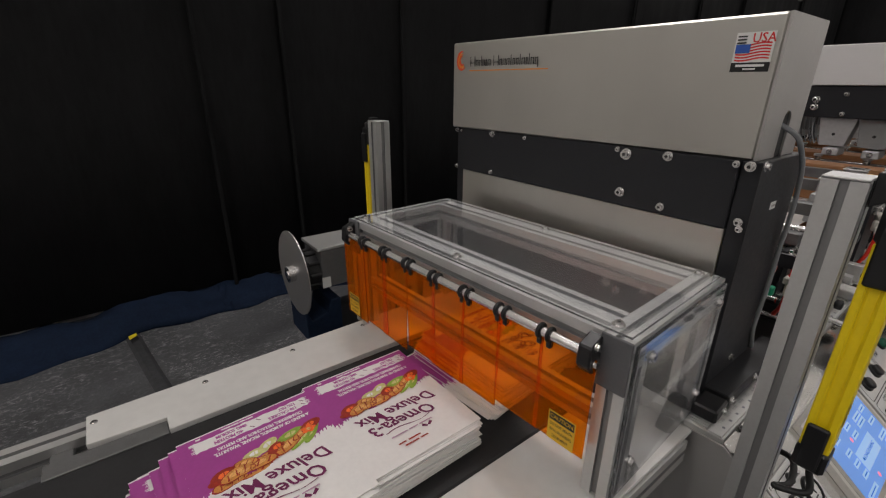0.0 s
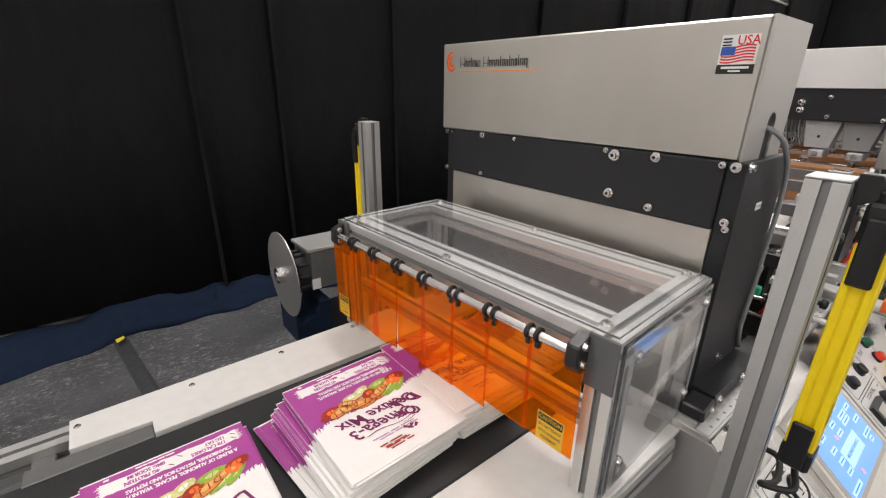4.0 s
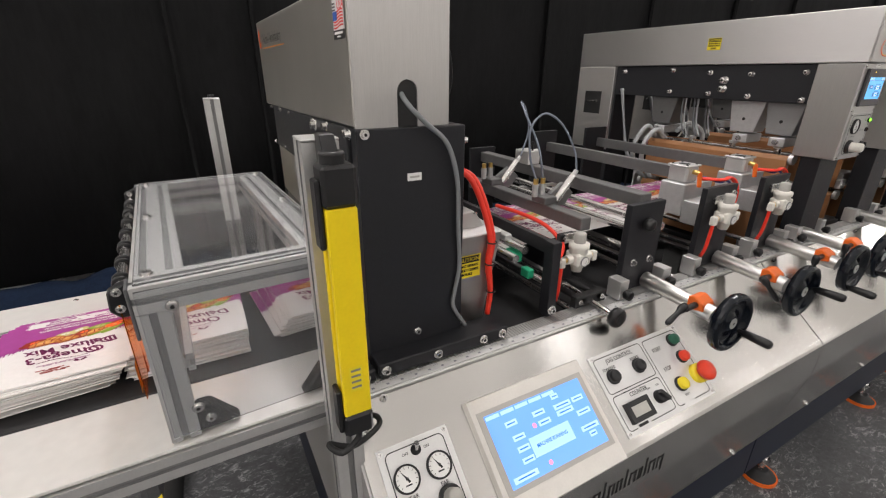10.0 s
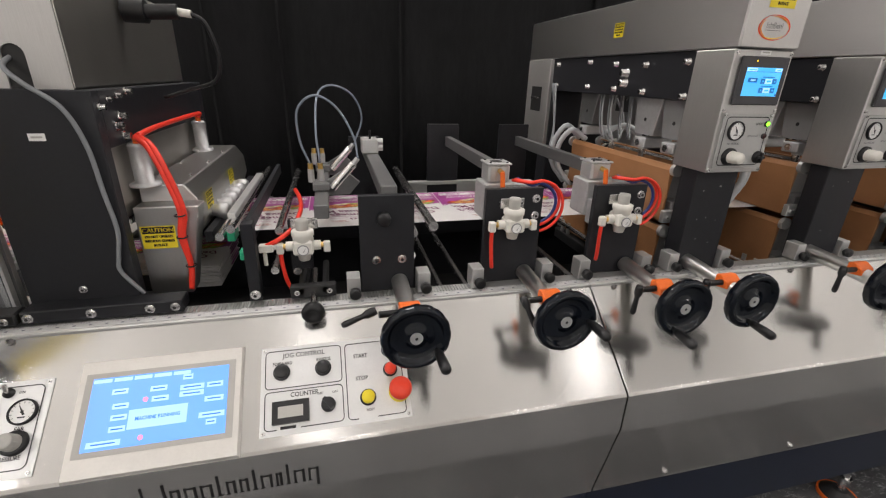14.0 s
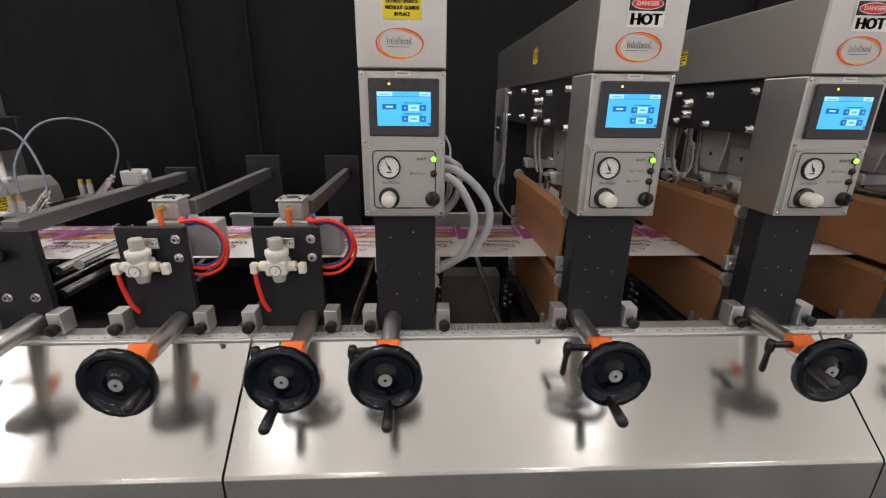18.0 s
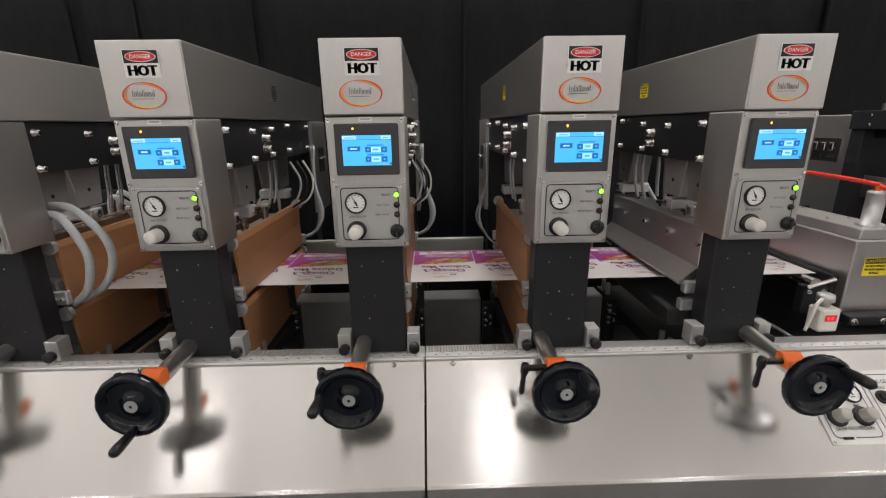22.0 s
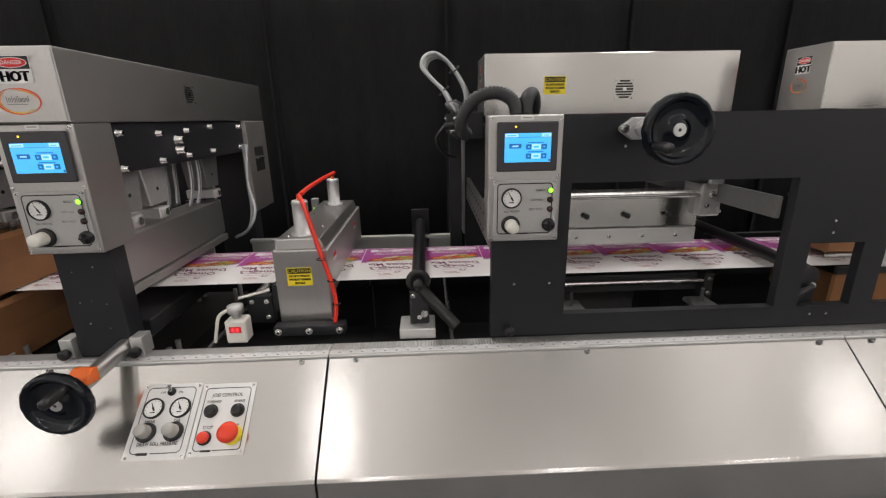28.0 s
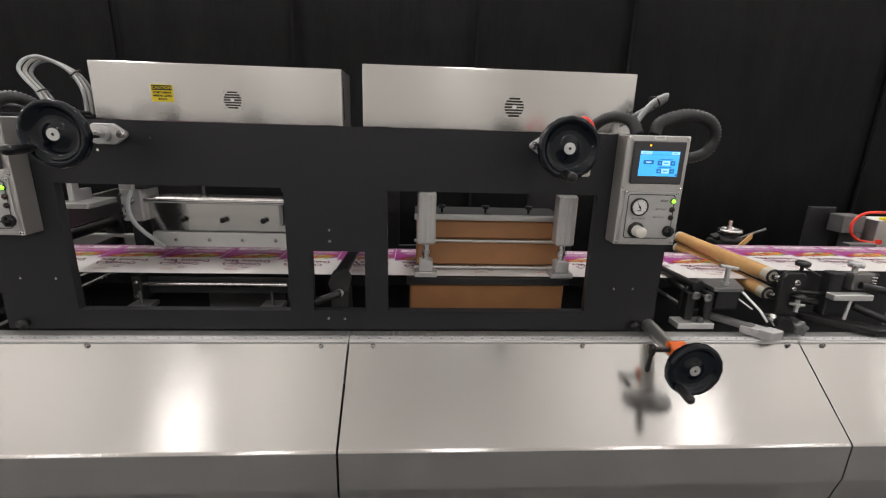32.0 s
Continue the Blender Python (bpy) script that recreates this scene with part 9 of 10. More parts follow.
def red_lead():
    t = thing("pendant_valve", (6.03, 0.19, 1.24), "cream valve on a red tube hung by the wheel", "valve")
    bm = bmesh.new()
    box(bm, 6.012, 6.040, 0.165, 0.195, 1.225, 1.275, 0.004)
    box(bm, 6.018, 6.050, 0.168, 0.190, 1.262, 1.300, 0.003)
    part("valve_body", bm, CREAM, t)
    bm = bmesh.new()
    tube(bm, [(6.035, 0.178, 1.30), (6.035, 0.175, 1.335), (6.015, 0.18, 1.352), (5.99, 0.19, 1.335), (5.985, 0.20, 1.315)], 0.0055, 8)
    part("red_tube", bm, RED_TUBE, t)
    t2 = thing("rear_crossbar", (4.60, 0.5, 1.30), "black crossbar with cable connectors beside the press", "crossbar")
    bm = bmesh.new()
    box(bm, 4.600, 4.660, 0.30, 0.85, 1.270, 1.330, 0.002)
    part("crossbar", bm, BLACK, t2)
    bm = bmesh.new()
    box(bm, 4.610, 4.650, 0.80, 0.85, 0.82, 1.27, 0.002)
    part("post", bm, BLACK, t2)
    bm = bmesh.new()
    box(bm, 4.661, 4.75, 0.876, 1.085, 0.90, 1.319, 0.002)
    ebox = part("electrical_box", bm, STEEL_UP, t2)
    bm = bmesh.new()
    flat(bm, [(4.6604, 0.93, 1.15), (4.6604, 0.93, 1.235), (4.6604, 1.05, 1.235), (4.6604, 1.05, 1.15)])
    for k in range(3):
        box(bm, 4.645, 4.660, 0.945 + 0.035 * k, 0.965 + 0.035 * k, 1.19, 1.22, 0.002, 1)
    for k in range(5):
        cyl(bm, (4.660, 0.945 + 0.022 * k, 1.165), (4.657, 0.945 + 0.022 * k, 1.165), 0.004, 8, 1)
    part("fuse_strip", bm, (INK, CHROME), ebox)
    for k in range(4):
        bm = bmesh.new()
        cyl(bm, (4.600, 0.33 + 0.02 * k, 1.30), (4.575, 0.33 + 0.02 * k, 1.298), 0.008, 10)
        tube(bm, [(4.575, 0.33 + 0.02 * k, 1.298), (4.555, 0.34, 1.27), (4.575, 0.36, 1.235), (4.60, 0.38, 1.225)], 0.004, 7)
        part("connector_lead", bm, CABLE_BLACK, t2)
    for k in range(3):
        bm = bmesh.new()
        tube(bm, [(4.63 + 0.012 * k, 0.335 + 0.01 * k, 1.300), (4.60 - 0.008 * k, 0.38, 1.345), (4.615, 0.48, 1.342 + 0.006 * k), (4.630 + 0.01 * k, 0.60, 1.339), (4.640, 0.70, 1.338), (4.655, 0.80, 1.34)], 0.0055, 8)
        part("cable_run", bm, (HOSE_BLACK, CABLE, HOSE_BLACK)[k], t2)
    for k in range(3):
        bm = bmesh.new()
        cyl(bm, (4.625, 0.66 + 0.05 * k, 1.331), (4.625, 0.66 + 0.05 * k, 1.352), 0.011, 12)
        cyl(bm, (4.625, 0.66 + 0.05 * k, 1.352), (4.620, 0.655 + 0.05 * k, 1.368), 0.007, 10, 1)
        part("cable_gland", bm, (DULL_STEEL, HOSE_BLACK), t2)
    for yy, zz in ((0.33, 1.29), (0.47, 1.285), (0.62, 1.29), (0.78, 1.285), (0.33, 1.315), (0.78, 1.315)):
        bm = bmesh.new()
        bolt(bm, (4.600, yy, zz), (-1, 0, 0), 0.0045, 0.004)
        part("bolt", bm, BOLT, t2)
    bm = bmesh.new()
    prism(bm, [(0.43, 1.10), (0.43, 1.24), (0.455, 1.24), (0.455, 1.13), (0.50, 1.13), (0.50, 1.10)], 0, 4.690, 4.705, 0, 0.001)
    box(bm, 4.690, 4.760, 0.40, 0.52, 1.085, 1.100, 0.002)
    part("steel_bracket", bm, ALU, t2)


red_lead()


# ---------------------------------------------------------------- infeed
def star_knob(bm, p, way, r, h, lobes=5, m=0):
    """A lobed hand knob: a star outline extruded along way from p."""
    p, w = Vector(p), Vector(way).normalized()
    u, v, w = basis(w)
    n = lobes * 6
    rows = []
    for k, (along, grow) in enumerate(((0, 0.86), (0.15 * h, 1.0), (0.85 * h, 1.0), (h, 0.86))):
        row = []
        for i in range(n):
            a = math.tau * i / n
            q = grow * r * (0.86 + 0.14 * math.cos(lobes * a))
            row.append(bm.verts.new(p + along * w + q * (math.cos(a) * u + math.sin(a) * v)))
        rows.append(row)
    for lo, hi in zip(rows, rows[1:]):
        for i in range(n):
            f = bm.faces.new((lo[i], lo[(i + 1) % n], hi[(i + 1) % n], hi[i]))
            f.material_index = m
            f.smooth = True
    for row in (rows[0][::-1], rows[-1]):
        bm.faces.new(row).material_index = m


def infeed():
    t = thing("infeed_rollers", (6.690, 0.5, 0.8165), "pair of tan nip rollers between black side plates", "nip rollers")
    for a, b, z0, z1, r in (((6.645, 0.285), (6.636, 0.735), 0.950, 0.956, 0.0205), ((6.643, 0.285), (6.638, 0.735), 0.898, 0.9155, 0.0200)):
        bm = bmesh.new()
        p, q = Vector((*a, z0)), Vector((*b, z1))
        d = (q - p).normalized()
        cyl(bm, p + 0.03 * d, q - 0.012 * d, r, 28)
        part("roller", bm, TAN, t, "tan cork-covered roller")
        bm = bmesh.new()
        cyl(bm, p + 0.006 * d, p + 0.03 * d, r * 0.99, 28, 0)
        ring(bm, p + 0.005 * d, d, r * 0.86, 0.0035, 28, 8, 2)
        cyl(bm, p - 0.02 * d, p + 0.006 * d, 0.009, 18, 1)
        part("roller_end", bm, (CREAM, CHROME, PLASTIC), t)
        bm = bmesh.new()
        cyl(bm, q - 0.012 * d, q, r, 28, 0)
        part("roller_end", bm, CREAM, t)
    bm = bmesh.new()
    prism(bm, [(6.632, 0.850), (6.634, 0.962), (6.644, 0.976), (6.692, 0.976), (6.704, 0.966), (6.704, 0.935), (6.690, 0.915), (6.690, 0.850)], 1, 0.245, 0.262, 0, 0.004)
    part("side_plate", bm, PLASTIC, t)
    bm = bmesh.new()
    bolt(bm, (6.676, 0.245, 0.948), (0, -1, 0), 0.0055, 0.004)
    bolt(bm, (6.672, 0.245, 0.930), (0, -1, 0), 0.004, 0.003)
    part("screws", bm, BOLT, t)
    bm = bmesh.new()
    cyl(bm, (6.696, 0.262, 0.976), (6.696, 0.262, 0.990), 0.0045, 12)
    lathe(bm, (6.696, 0.262, 0.988), (6.696, 0.262, 2), [(0, 0.008), (0.003, 0.0175), (0.012, 0.0185), (0.015, 0.014), (0.015, 0)], 20)
    part("knob", bm, PLASTIC, t)
    bm = bmesh.new()
    cyl(bm, (6.681, 0.245, 0.886), (6.681, 0.228, 0.886), 0.006, 12, 1)
    cyl(bm, (6.681, 0.234, 0.868), (6.681, 0.234, 0.906), 0.0055, 12, 1)
    cyl(bm, (6.660, 0.234, 0.892), (6.702, 0.234, 0.886), 0.004, 10, 1)
    lathe(bm, (6.681, 0.234, 0.905), (6.681, 0.234, 2), [(0, 0.008), (0.002, 0.017), (0.009, 0.018), (0.012, 0.014), (0.012, 0)], 20, 0)
    part("thumb_screw", bm, (PLASTIC, ALU_CAST), t)
    bm = bmesh.new()
    box(bm, 6.612, 6.690, 0.205, 0.268, 0.8235, 0.850, 0.003)
    part("base_block", bm, BLACK_ROUGH, t)
    bm = bmesh.new()
    cyl(bm, (6.612, 0.205, 0.853), (6.606, 0.178, 0.853), 0.0165, 22, 0)
    cyl(bm, (6.606, 0.178, 0.853), (6.605, 0.173, 0.853), 0.019, 22, 0)
    part("lock_wheel", bm, PLASTIC, t)
    bm = bmesh.new()
    bmesh.ops.create_uvsphere(bm, u_segments=16, v_segments=10, radius=0.0105, matrix=pose(6.584, 0.196, 0.868))
    cyl(bm, (6.584, 0.196, 0.860), (6.600, 0.20, 0.845), 0.005, 10)
    part("ball_lever", bm, CHROME, t)
    bm = bmesh.new()
    star_knob(bm, (6.646, 0.178, 0.846), (0.05, -1, 0.1), 0.021, 0.012)
    cyl(bm, (6.646, 0.205, 0.846), (6.646, 0.178, 0.846), 0.006, 12)
    bolt(bm, (6.6465, 0.166, 0.8475), (0.05, -1, 0.1), 0.004, 0.002)
    part("hand_knob", bm, DULL_STEEL, t, "dull steel star knob")
    bm = bmesh.new()
    box(bm, 6.600, 6.640, 0.76, 0.80, 0.82, 0.99, 0.003)
    part("back_post", bm, BLACK, t)
    bm = bmesh.new()
    lathe(bm, (6.880, 0.80, 0.962), (6.880, 0.80, 2), [(-0.03, 0.012), (-0.006, 0.013), (-0.004, 0.030), (0.002, 0.043), (0.008, 0.045), (0.014, 0.043), (0.016, 0.034), (0.011, 0.030), (0.011, 0.012), (0.024, 0.011), (0.026, 0.0)], 30)
    cyl(bm, (6.862, 0.782, 0.974), (6.862, 0.782, 1.014), 0.0075, 14)
    part("rear_handwheel", bm, CHROME, t, "small polished rear handwheel")
    bm = bmesh.new()
    box(bm, 6.815, 6.950, 0.775, 0.84, 0.915, 0.932, 0.004)
    lathe(bm, (6.880, 0.80, 0.932), (6.880, 0.80, 2), [(0, 0.050), (0.010, 0.050), (0.013, 0.040), (0.024, 0.030), (0.024, 0)], 24)
    star_knob(bm, (6.818, 0.790, 0.944), (-0.3, -0.3, 1), 0.018, 0.012, 4)
    part("rear_bracket", bm, BLACK_ROUGH, t)
    bm = bmesh.new()
    cyl(bm, (6.880, 0.765, 0.942), (6.955, 0.715, 0.996), 0.0045, 10)
    part("rear_rod", bm, DULL_STEEL, t)
    bm = bmesh.new()
    prism(bm, [(6.842, 0.930), (6.875, 0.968), (6.893, 0.982), (6.893, 0.962), (6.862, 0.930)], 1, 0.696, 0.702)
    part("paddle", bm, TAN, t, "tan guide paddle")

    # T-screw bracket before it
    t = thing("tension_bracket", (6.460, 0.3, 0.8165), "black bracket with a T-handle screw and roller", "bracket", "infeed brackets")
    bm = bmesh.new()
    box(bm, 6.372, 6.396, 0.236, 0.262, 0.8405, 0.920, 0.003)
    box(bm, 6.424, 6.446, 0.236, 0.262, 0.8405, 0.920, 0.003)
    prism(bm, [(6.372, 0.862), (6.446, 0.862), (6.446, 0.905), (6.425, 0.945), (6.393, 0.945), (6.372, 0.905)], 1, 0.262, 0.276, 0, 0.003)
    part("jaw", bm, PLASTIC, t)
    bm = bmesh.new()
    box(bm, 6.462, 6.528, 0.250, 0.318, 0.866, 0.922, 0.003)
    part("bracket", bm, BLACK, t)
    bm = bmesh.new()
    prism(bm, [(6.440, 0.236), (6.524, 0.236), (6.556, 0.318), (6.444, 0.318)], 2, 0.922, 0.934, 0, 0.0015)
    part("top_plate", bm, DULL_STEEL, t, "dull steel top plate")
    bm = bmesh.new()
    cyl(bm, (6.489, 0.262, 0.934), (6.488, 0.262, 0.984), 0.0065, 14)
    cyl(bm, (6.489, 0.262, 0.934), (6.489, 0.262, 0.942), 0.010, 14)
    cyl(bm, (6.462, 0.262, 0.988), (6.514, 0.262, 0.980), 0.0048, 12)
    part("t_handle", bm, ALU_CAST, t)
    bm = bmesh.new()
    for k in (0, 1):
        ring(bm, (6.392 + 0.034 * k, 0.233, 0.912 - 0.006 * k), (0, 1, 0), 0.0085, 0.003, 18, 8)
        cyl(bm, (6.392 + 0.034 * k, 0.262, 0.912 - 0.006 * k), (6.392 + 0.034 * k, 0.232, 0.912 - 0.006 * k), 0.005, 12)
    bolt(bm, (6.409, 0.225, 0.842), (0, 0, 1), 0.007, 0.008)
    part("fitting", bm, DULL_STEEL, t)
    bm = bmesh.new()
    cyl(bm, (6.396, 0.245, 0.934), (6.376, 0.78, 0.922), 0.011, 18, 0)
    cyl(bm, (6.425, 0.262, 0.893), (6.425, 0.800, 0.893), 0.007, 18, 1)
    cyl(bm, (6.385, 0.262, 0.866), (6.385, 0.800, 0.866), 0.006, 18, 1)
    part("roller", bm, (PLASTIC, DULL_STEEL), t)
    bm = bmesh.new()
    box(bm, 6.345, 6.446, 0.215, 0.262, 0.8235, 0.8405, 0.002)
    part("foot", bm, ALU, t)
    bm = bmesh.new()
    prism(bm, [(6.424, 0.296), (6.446, 0.304), (6.540, 0.190), (6.520, 0.180)], 2, 0.834, 0.850, 0, 0.002)
    part("slide_bar", bm, DULL_STEEL, t, "dull grey slide bar")
    bm = bmesh.new()
    prism(bm, [(6.503, 0.200), (6.540, 0.214), (6.566, 0.176), (6.530, 0.164)], 2, 0.8235, 0.846, 0, 0.002)
    prism(bm, [(6.526, 0.166), (6.567, 0.178), (6.586, 0.152), (6.546, 0.140)], 2, 0.8232, 0.850, 0, 0.0025)
    bolt(bm, (6.515, 0.182, 0.834), (-0.8, -0.6, 0), 0.004, 0.002)
    bolt(bm, (6.524, 0.170, 0.834), (-0.8, -0.6, 0), 0.004, 0.002)
    part("end_block", bm, ALU_CAST, t, "squared aluminium end block")
    bm = bmesh.new()
    for p, q, w in (((6.540, 0.282, 0.922), (6.573, 0.226, 0.874), 0.0036), ((6.573, 0.226, 0.874), (6.577, 0.200, 0.853), 0.0036), ((6.524, 0.300, 0.905), (6.562, 0.240, 0.872), 0.0022)):
        p, q = Vector(p), Vector(q)
        n = Vector((1, 0.2, 0)).normalized() * w
        lift = Vector((0, 0, 0.0015))
        vs = [bm.verts.new(x) for x in (p - n - lift, p + n - lift, q + n - lift, q - n - lift, p - n + lift, p + n + lift, q + n + lift, q - n + lift)]
        for f in ((0, 3, 2, 1), (4, 5, 6, 7), (0, 1, 5, 4), (1, 2, 6, 5), (2, 3, 7, 6), (3, 0, 4, 7)):
            bm.faces.new([vs[i] for i in f])
    part("pale_strap", bm, WHITE, t)

    t = thing("edge_guide", (6.820, 0.35, 0.8165), "edge guide with black arms, clamp plate and rods", "edge guide", "infeed brackets")
    bm = bmesh.new()
    box(bm, 6.795, 6.832, 0.265, 0.300, 0.8420, 0.968, 0.003)
    box(bm, 6.832, 6.980, 0.300, 0.330, 0.905, 0.955, 0.004)
    part("post", bm, BLACK, t)
    bm = bmesh.new()
    prism(bm, [(6.740, 0.290), (6.800, 0.300), (6.900, 0.210), (7.220, 0.210), (7.220, 0.172), (6.862, 0.172)], 2, 0.8235, 0.842, 0, 0.002)
    part("arm", bm, PLASTIC, t)
    bm = bmesh.new()
    box(bm, 6.785, 6.900, 0.235, 0.263, 0.899, 0.916, 0.002)
    part("clamp_plate", bm, ALU, t)
    bm = bmesh.new()
    cyl(bm, (6.846, 0.246, 0.899), (6.834, 0.240, 0.8425), 0.0045, 10)
    part("stem", bm, ALU_CAST, t)
    bm = bmesh.new()
    box(bm, 6.866, 6.928, 0.270, 0.299, 0.9165, 0.966, 0.003)
    part("clamp_block", bm, DULL_STEEL, t, "dull steel clamp block")
    bm = bmesh.new()
    star_knob(bm, (6.878, 0.287, 0.982), (0, 0, 1), 0.021, 0.013, 6)
    cyl(bm, (6.878, 0.287, 0.966), (6.878, 0.287, 0.983), 0.007, 12)
    part("knob", bm, ALU_CAST, t)
    bm = bmesh.new()
    cyl(bm, (6.880, 0.262, 0.935), (7.060, 0.215, 0.905), 0.010, 14)
    cyl(bm, (6.850, 0.243, 0.882), (6.935, 0.205, 0.850), 0.010, 14)
    cyl(bm, (6.720, 0.280, 0.910), (6.795, 0.280, 0.902), 0.006, 14)
    cyl(bm, (6.700, 0.330, 0.878), (6.795, 0.290, 0.872), 0.010, 14)
    part("rod", bm, PLASTIC, t)
    bm = bmesh.new()
    for k in range(5):
        ring(bm, (6.921, 0.268, 0.925 + 0.008 * k), (0, 0, 1), 0.006, 0.0018, 14, 6)
    part("spring", bm, CHROME, t)
    bm = bmesh.new()
    cyl(bm, (6.735, 0.300, 0.978), (6.830, 0.300, 0.932), 0.0022, 8)
    part("guide_wire", bm, DULL_STEEL, t)

    # steel block with red tube at the far end
    t = thing("infeed_block", (7.550, 0.8, 0.8165), "steel block with a red air tube at the infeed end", "air block")
    bm = bmesh.new()
    box(bm, 7.375, 7.470, 0.83, 0.90, 0.960, 1.032, 0.003)
    box(bm, 7.440, 7.470, 0.83, 0.90, 0.8225, 0.960, 0.003)
    part("angle_bracket", bm, DULL_STEEL, t, "dull grey angle bracket")
    bm = bmesh.new()
    box(bm, 7.494, 7.640, 0.80, 0.90, 0.8225, 1.020, 0.003)
    part("steel_block", bm, STEEL_UP, t)
    bm = bmesh.new()
    box(bm, 7.286, 7.404, 0.901, 0.915, 0.8225, 1.055, 0.002)
    part("black_plate", bm, BLACK, t)
    bm = bmesh.new()
    box(bm, 7.330, 7.445, 0.74, 0.77, 0.8225, 0.938, 0.002)
    part("sill", bm, DULL_STEEL, t)
    bm = bmesh.new()
    tube(bm, [(7.620, 0.79, 1.040), (7.500, 0.79, 1.054), (7.415, 0.79, 1.050), (7.375, 0.79, 1.018), (7.376, 0.79, 0.975), (7.412, 0.79, 0.943), (7.480, 0.79, 0.931), (7.505, 0.798, 0.934)], 0.0055, 8)
    cyl(bm, (7.505, 0.800, 0.934), (7.505, 0.785, 0.934), 0.010, 12)
    part("red_tube", bm, RED_TUBE, t)
    bm = bmesh.new()
    box(bm, 7.520, 7.550, 0.78, 0.798, 1.020, 1.24, 0.002)
    box(bm, 7.520, 7.550, 0.78, 0.83, 1.0205, 1.030, 0.002)
    part("yellow_curtain_end", bm, YELLOW, t, "yellow light curtain end")

    # film rising out of the nip, then level to the unwind
    bm = print_mesh("film", 6, 0.29, 0.0012)
    for x0, x1, z0, z1 in ((-0.058, 0.0, -0.026, 0.0),):
        for y0, y1, m in ((0.0, 0.195, 0), (0.195, 0.29, 1)):
            f = bm.faces.new([bm.verts.new(p) for p in ((x0, y0, z0), (x1, y0, z1), (x1, y1, z1), (x0, y1, z0))])
            f.material_index = m
    ob = single("infeed_film", bm, PRINT, "printed film coming in over the nip rollers", "film web")
    ob.matrix_world = pose(6.705, 0.345, 0.952, 0, -0.2, -0.6)


infeed()


def floor_cables():
    bm = bmesh.new()
    tube(bm, [(0.98, 1.20, 0.029), (0.70, 1.26, 0.029), (0.50, 1.211, 0.029), (0.401, 1.117, 0.029), (0.368, 0.938, 0.029), (0.385, 0.748, 0.029), (0.46, 0.55, 0.029), (0.60, 0.45, 0.029)], 0.028, 14)
    single("supply_hose", bm, RUBBER, "thick black supply hose lying on the floor", "hose")
    t = thing("cable_cover", (0.2, 1.6, 0), "dark grey floor cable cover with yellow hazard tape", "cable cover")
    line = [Vector(p) for p in ((0.02, 2.72, 0), (0.10, 2.1, 0), (0.20, 1.5, 0), (0.33, 0.86, 0), (0.40, 0.46, 0))]
    bm = bmesh.new()
    pts = smooth_line(line, 6)
    rows = []
    for k, p in enumerate(pts):
        d = (pts[min(k + 1, len(pts) - 1)] - pts[max(k - 1, 0)]).normalized()
        e = Vector((d.y, -d.x, 0))
        rows.append([bm.verts.new(p + a * e + Vector((0, 0, b))) for a, b in ((-0.034, 0.001), (-0.016, 0.012), (0.016, 0.012), (0.034, 0.001))])
    for r, q in zip(rows, rows[1:]):
        for k in range(3):
            bm.faces.new((r[k], q[k], q[k + 1], r[k + 1]))
    part("cover", bm, FLOOR_RUBBER, t)
    for k in range(0, len(pts) - 1):
        p = pts[k]
        if not (p.y < 1.0 or 1.16 < p.y < 1.26 or p.y > 2.66):
            continue
        d = (pts[k + 1] - p)
        e = Vector((d.y, -d.x, 0)).normalized()
        for m, f in ((0, 0.0), (1, 0.5)):
            bm = bmesh.new()
            q = p + f * d + Vector((0, 0, 0.0135))
            flat(bm, [q - 0.020 * e, q - 0.020 * e + 0.5 * d, q + 0.020 * e + 0.8 * d, q + 0.020 * e + 0.3 * d])
            part("hazard_stripe", bm, (YELLOW_LABEL, INK)[m], t, ("yellow", "black")[m] + " hazard tape stripe")


floor_cables()


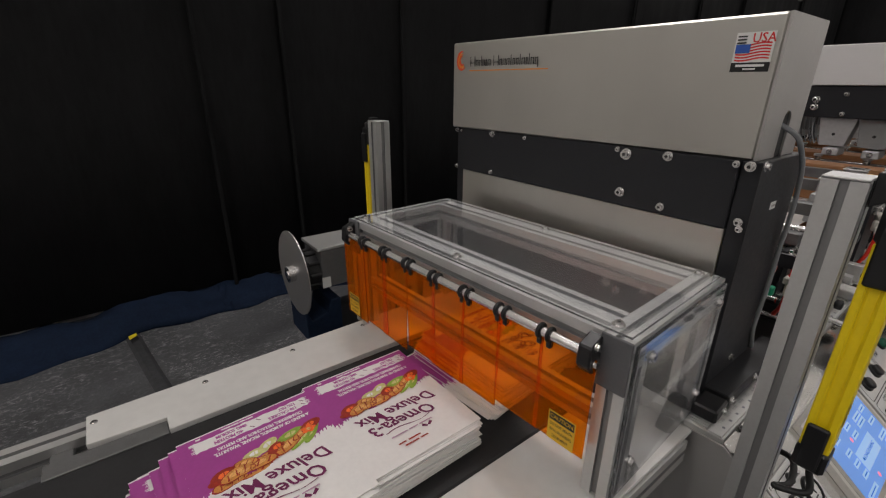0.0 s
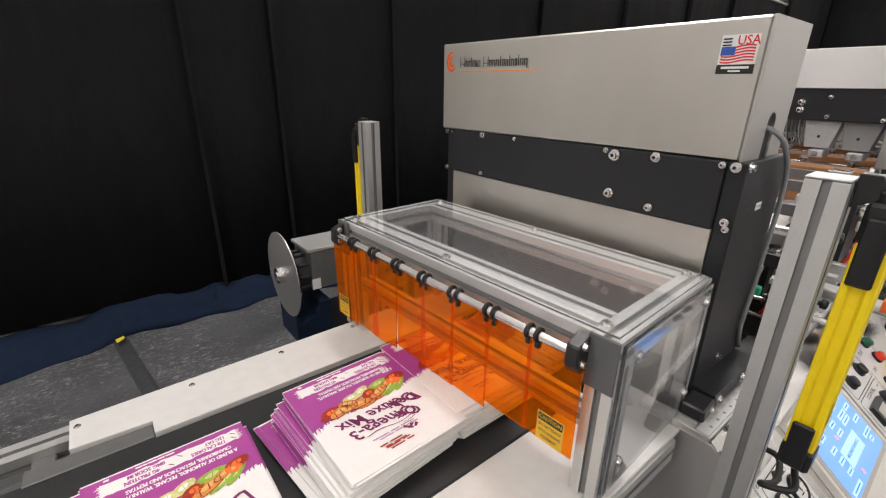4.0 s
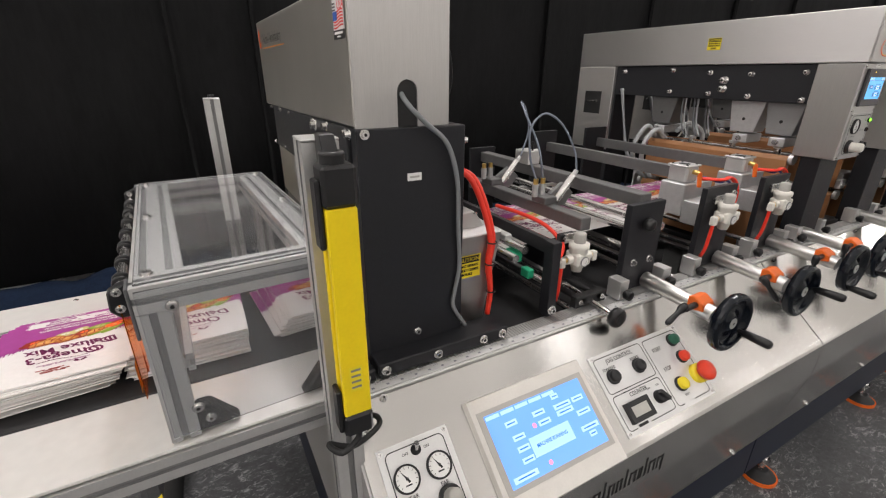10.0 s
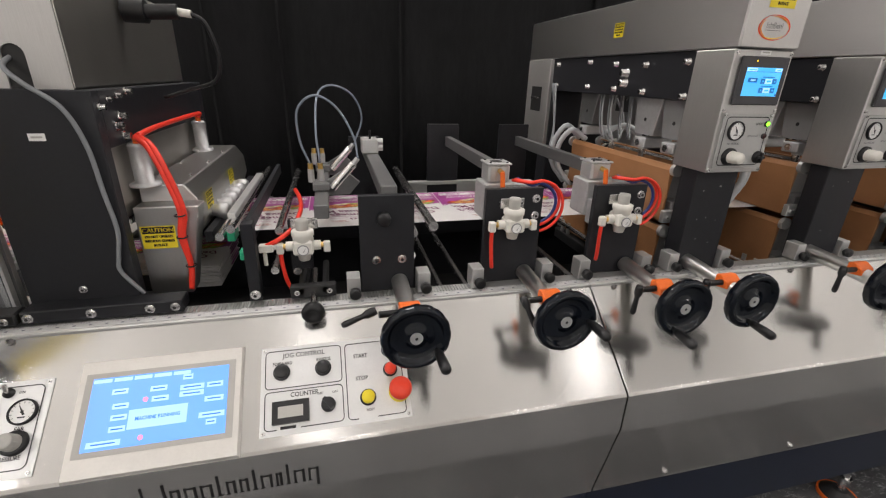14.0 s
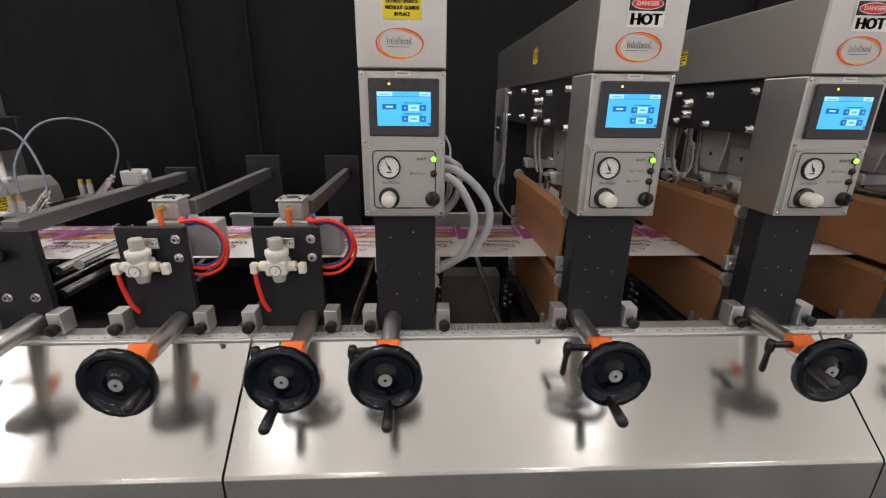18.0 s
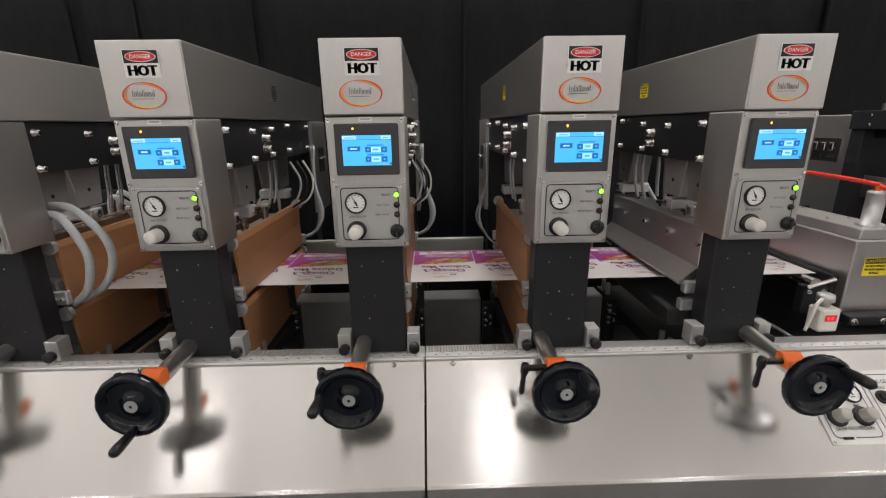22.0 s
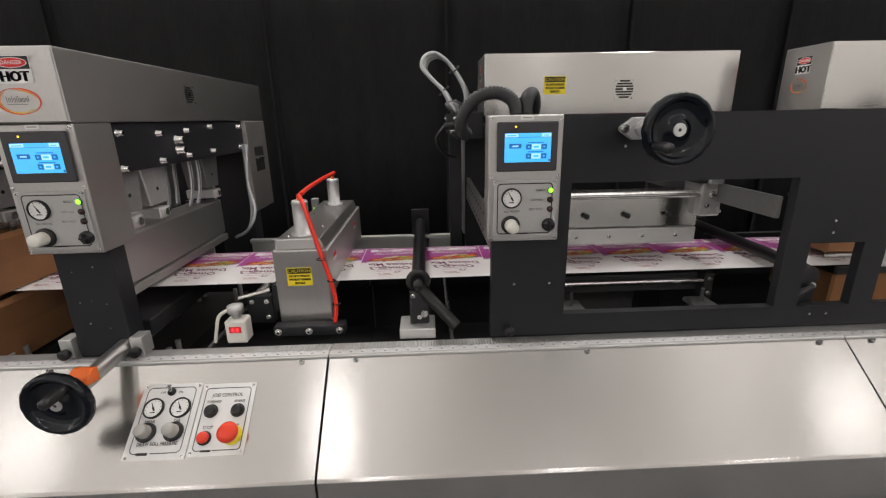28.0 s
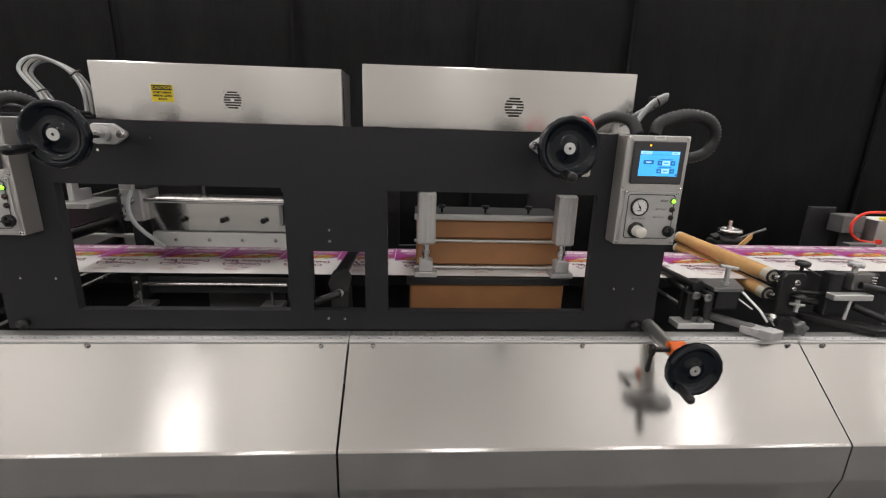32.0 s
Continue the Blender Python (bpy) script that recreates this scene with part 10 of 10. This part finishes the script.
# ---------------------------------------------------------------- motion
def motions():
    # pouch stacks: two grow side by side under the guard, then the belt carries both on by two places
    starts = [-0.35, 5.6, 11.55]
    profile = [(0, 0), (0.1, 0.2), (0.2, 0.43), (0.3, 0.69), (0.4, 0.94), (0.5, 1.17), (0.6, 1.4), (0.7, 1.58), (0.8, 1.75), (1.0, 1.96), (1.2, 2.0)]
    def shift(time):
        total = 0
        for start in starts:
            u = time - start
            for (a, f), (b, g) in zip(profile, profile[1:]):
                if u >= b:
                    total += g - f
                elif u > a:
                    total += (g - f) * (u - a) / (b - a)
        return total
    times = [0, 0.05, 0.15, 0.25, 0.35, 0.45, 0.65, 0.85] + [s + u for s in starts[1:] for u, f in profile] + [17, 32]
    rest = shift(3.0)
    for ob, k in stacks:
        rows = []
        pair = max(0, (k - 2) // 2 + 1)     # 1: under the guard at first, 2 and 3: started later
        begin, end = [(0, 0), (0.85, 5.6), (6.8, 11.55), (12.75, 17)][pair]
        for time in times:
            moved = shift(time) - rest
            slot = k - moved if moved > 2 * pair - 2 or pair == 0 else 2 + k % 2
            x, z = stack_x(slot, k), BELT_Z
            if pair:
                z -= 0.053 * (1 - min(1, max(0, (time - begin) / (end - begin))))
            if slot < -3.1:
                # over the end of the belt, down onto the floor
                drop = min(1, (-3.1 - slot) / 0.4)
                x, z = x if drop < 1 else -0.75, BELT_Z + ((k + 2) * 0.054 - BELT_Z) * drop
            rows.append((time, pose(x, stack_y(x), z)))
        walk(ob, rows)
    # film: it rests while the jaws are shut, then runs on by one pouch; the print repeats, so each stroke starts from the same place
    rows, jaws = [], []
    n = 96
    for k in range(n):
        s = k / 3
        rows += [(s, 0.0), (s + 5 / 30, 0.0), (s + 7 / 30, 0.5), (s + 9 / 30, 1.0)]
        jaws += [(s, 0.0), (s + 4 / 30, 0.0), (s + 5 / 30, 1.0), (s + 8 / 30, 1.0)]
    rows.append((32.0, 0.0))
    jaws.append((32.0, 0.0))
    walk(film, [(time, pose(FILM_X - PITCH * f, FILM_Y0, FILM_Z)) for time, f in rows])
    for ob in JAWS:
        x, y, z = ob["base"]
        walk(ob, [(time, pose(x, y, z - 0.009 * (1 - f))) for time, f in jaws])


motions()
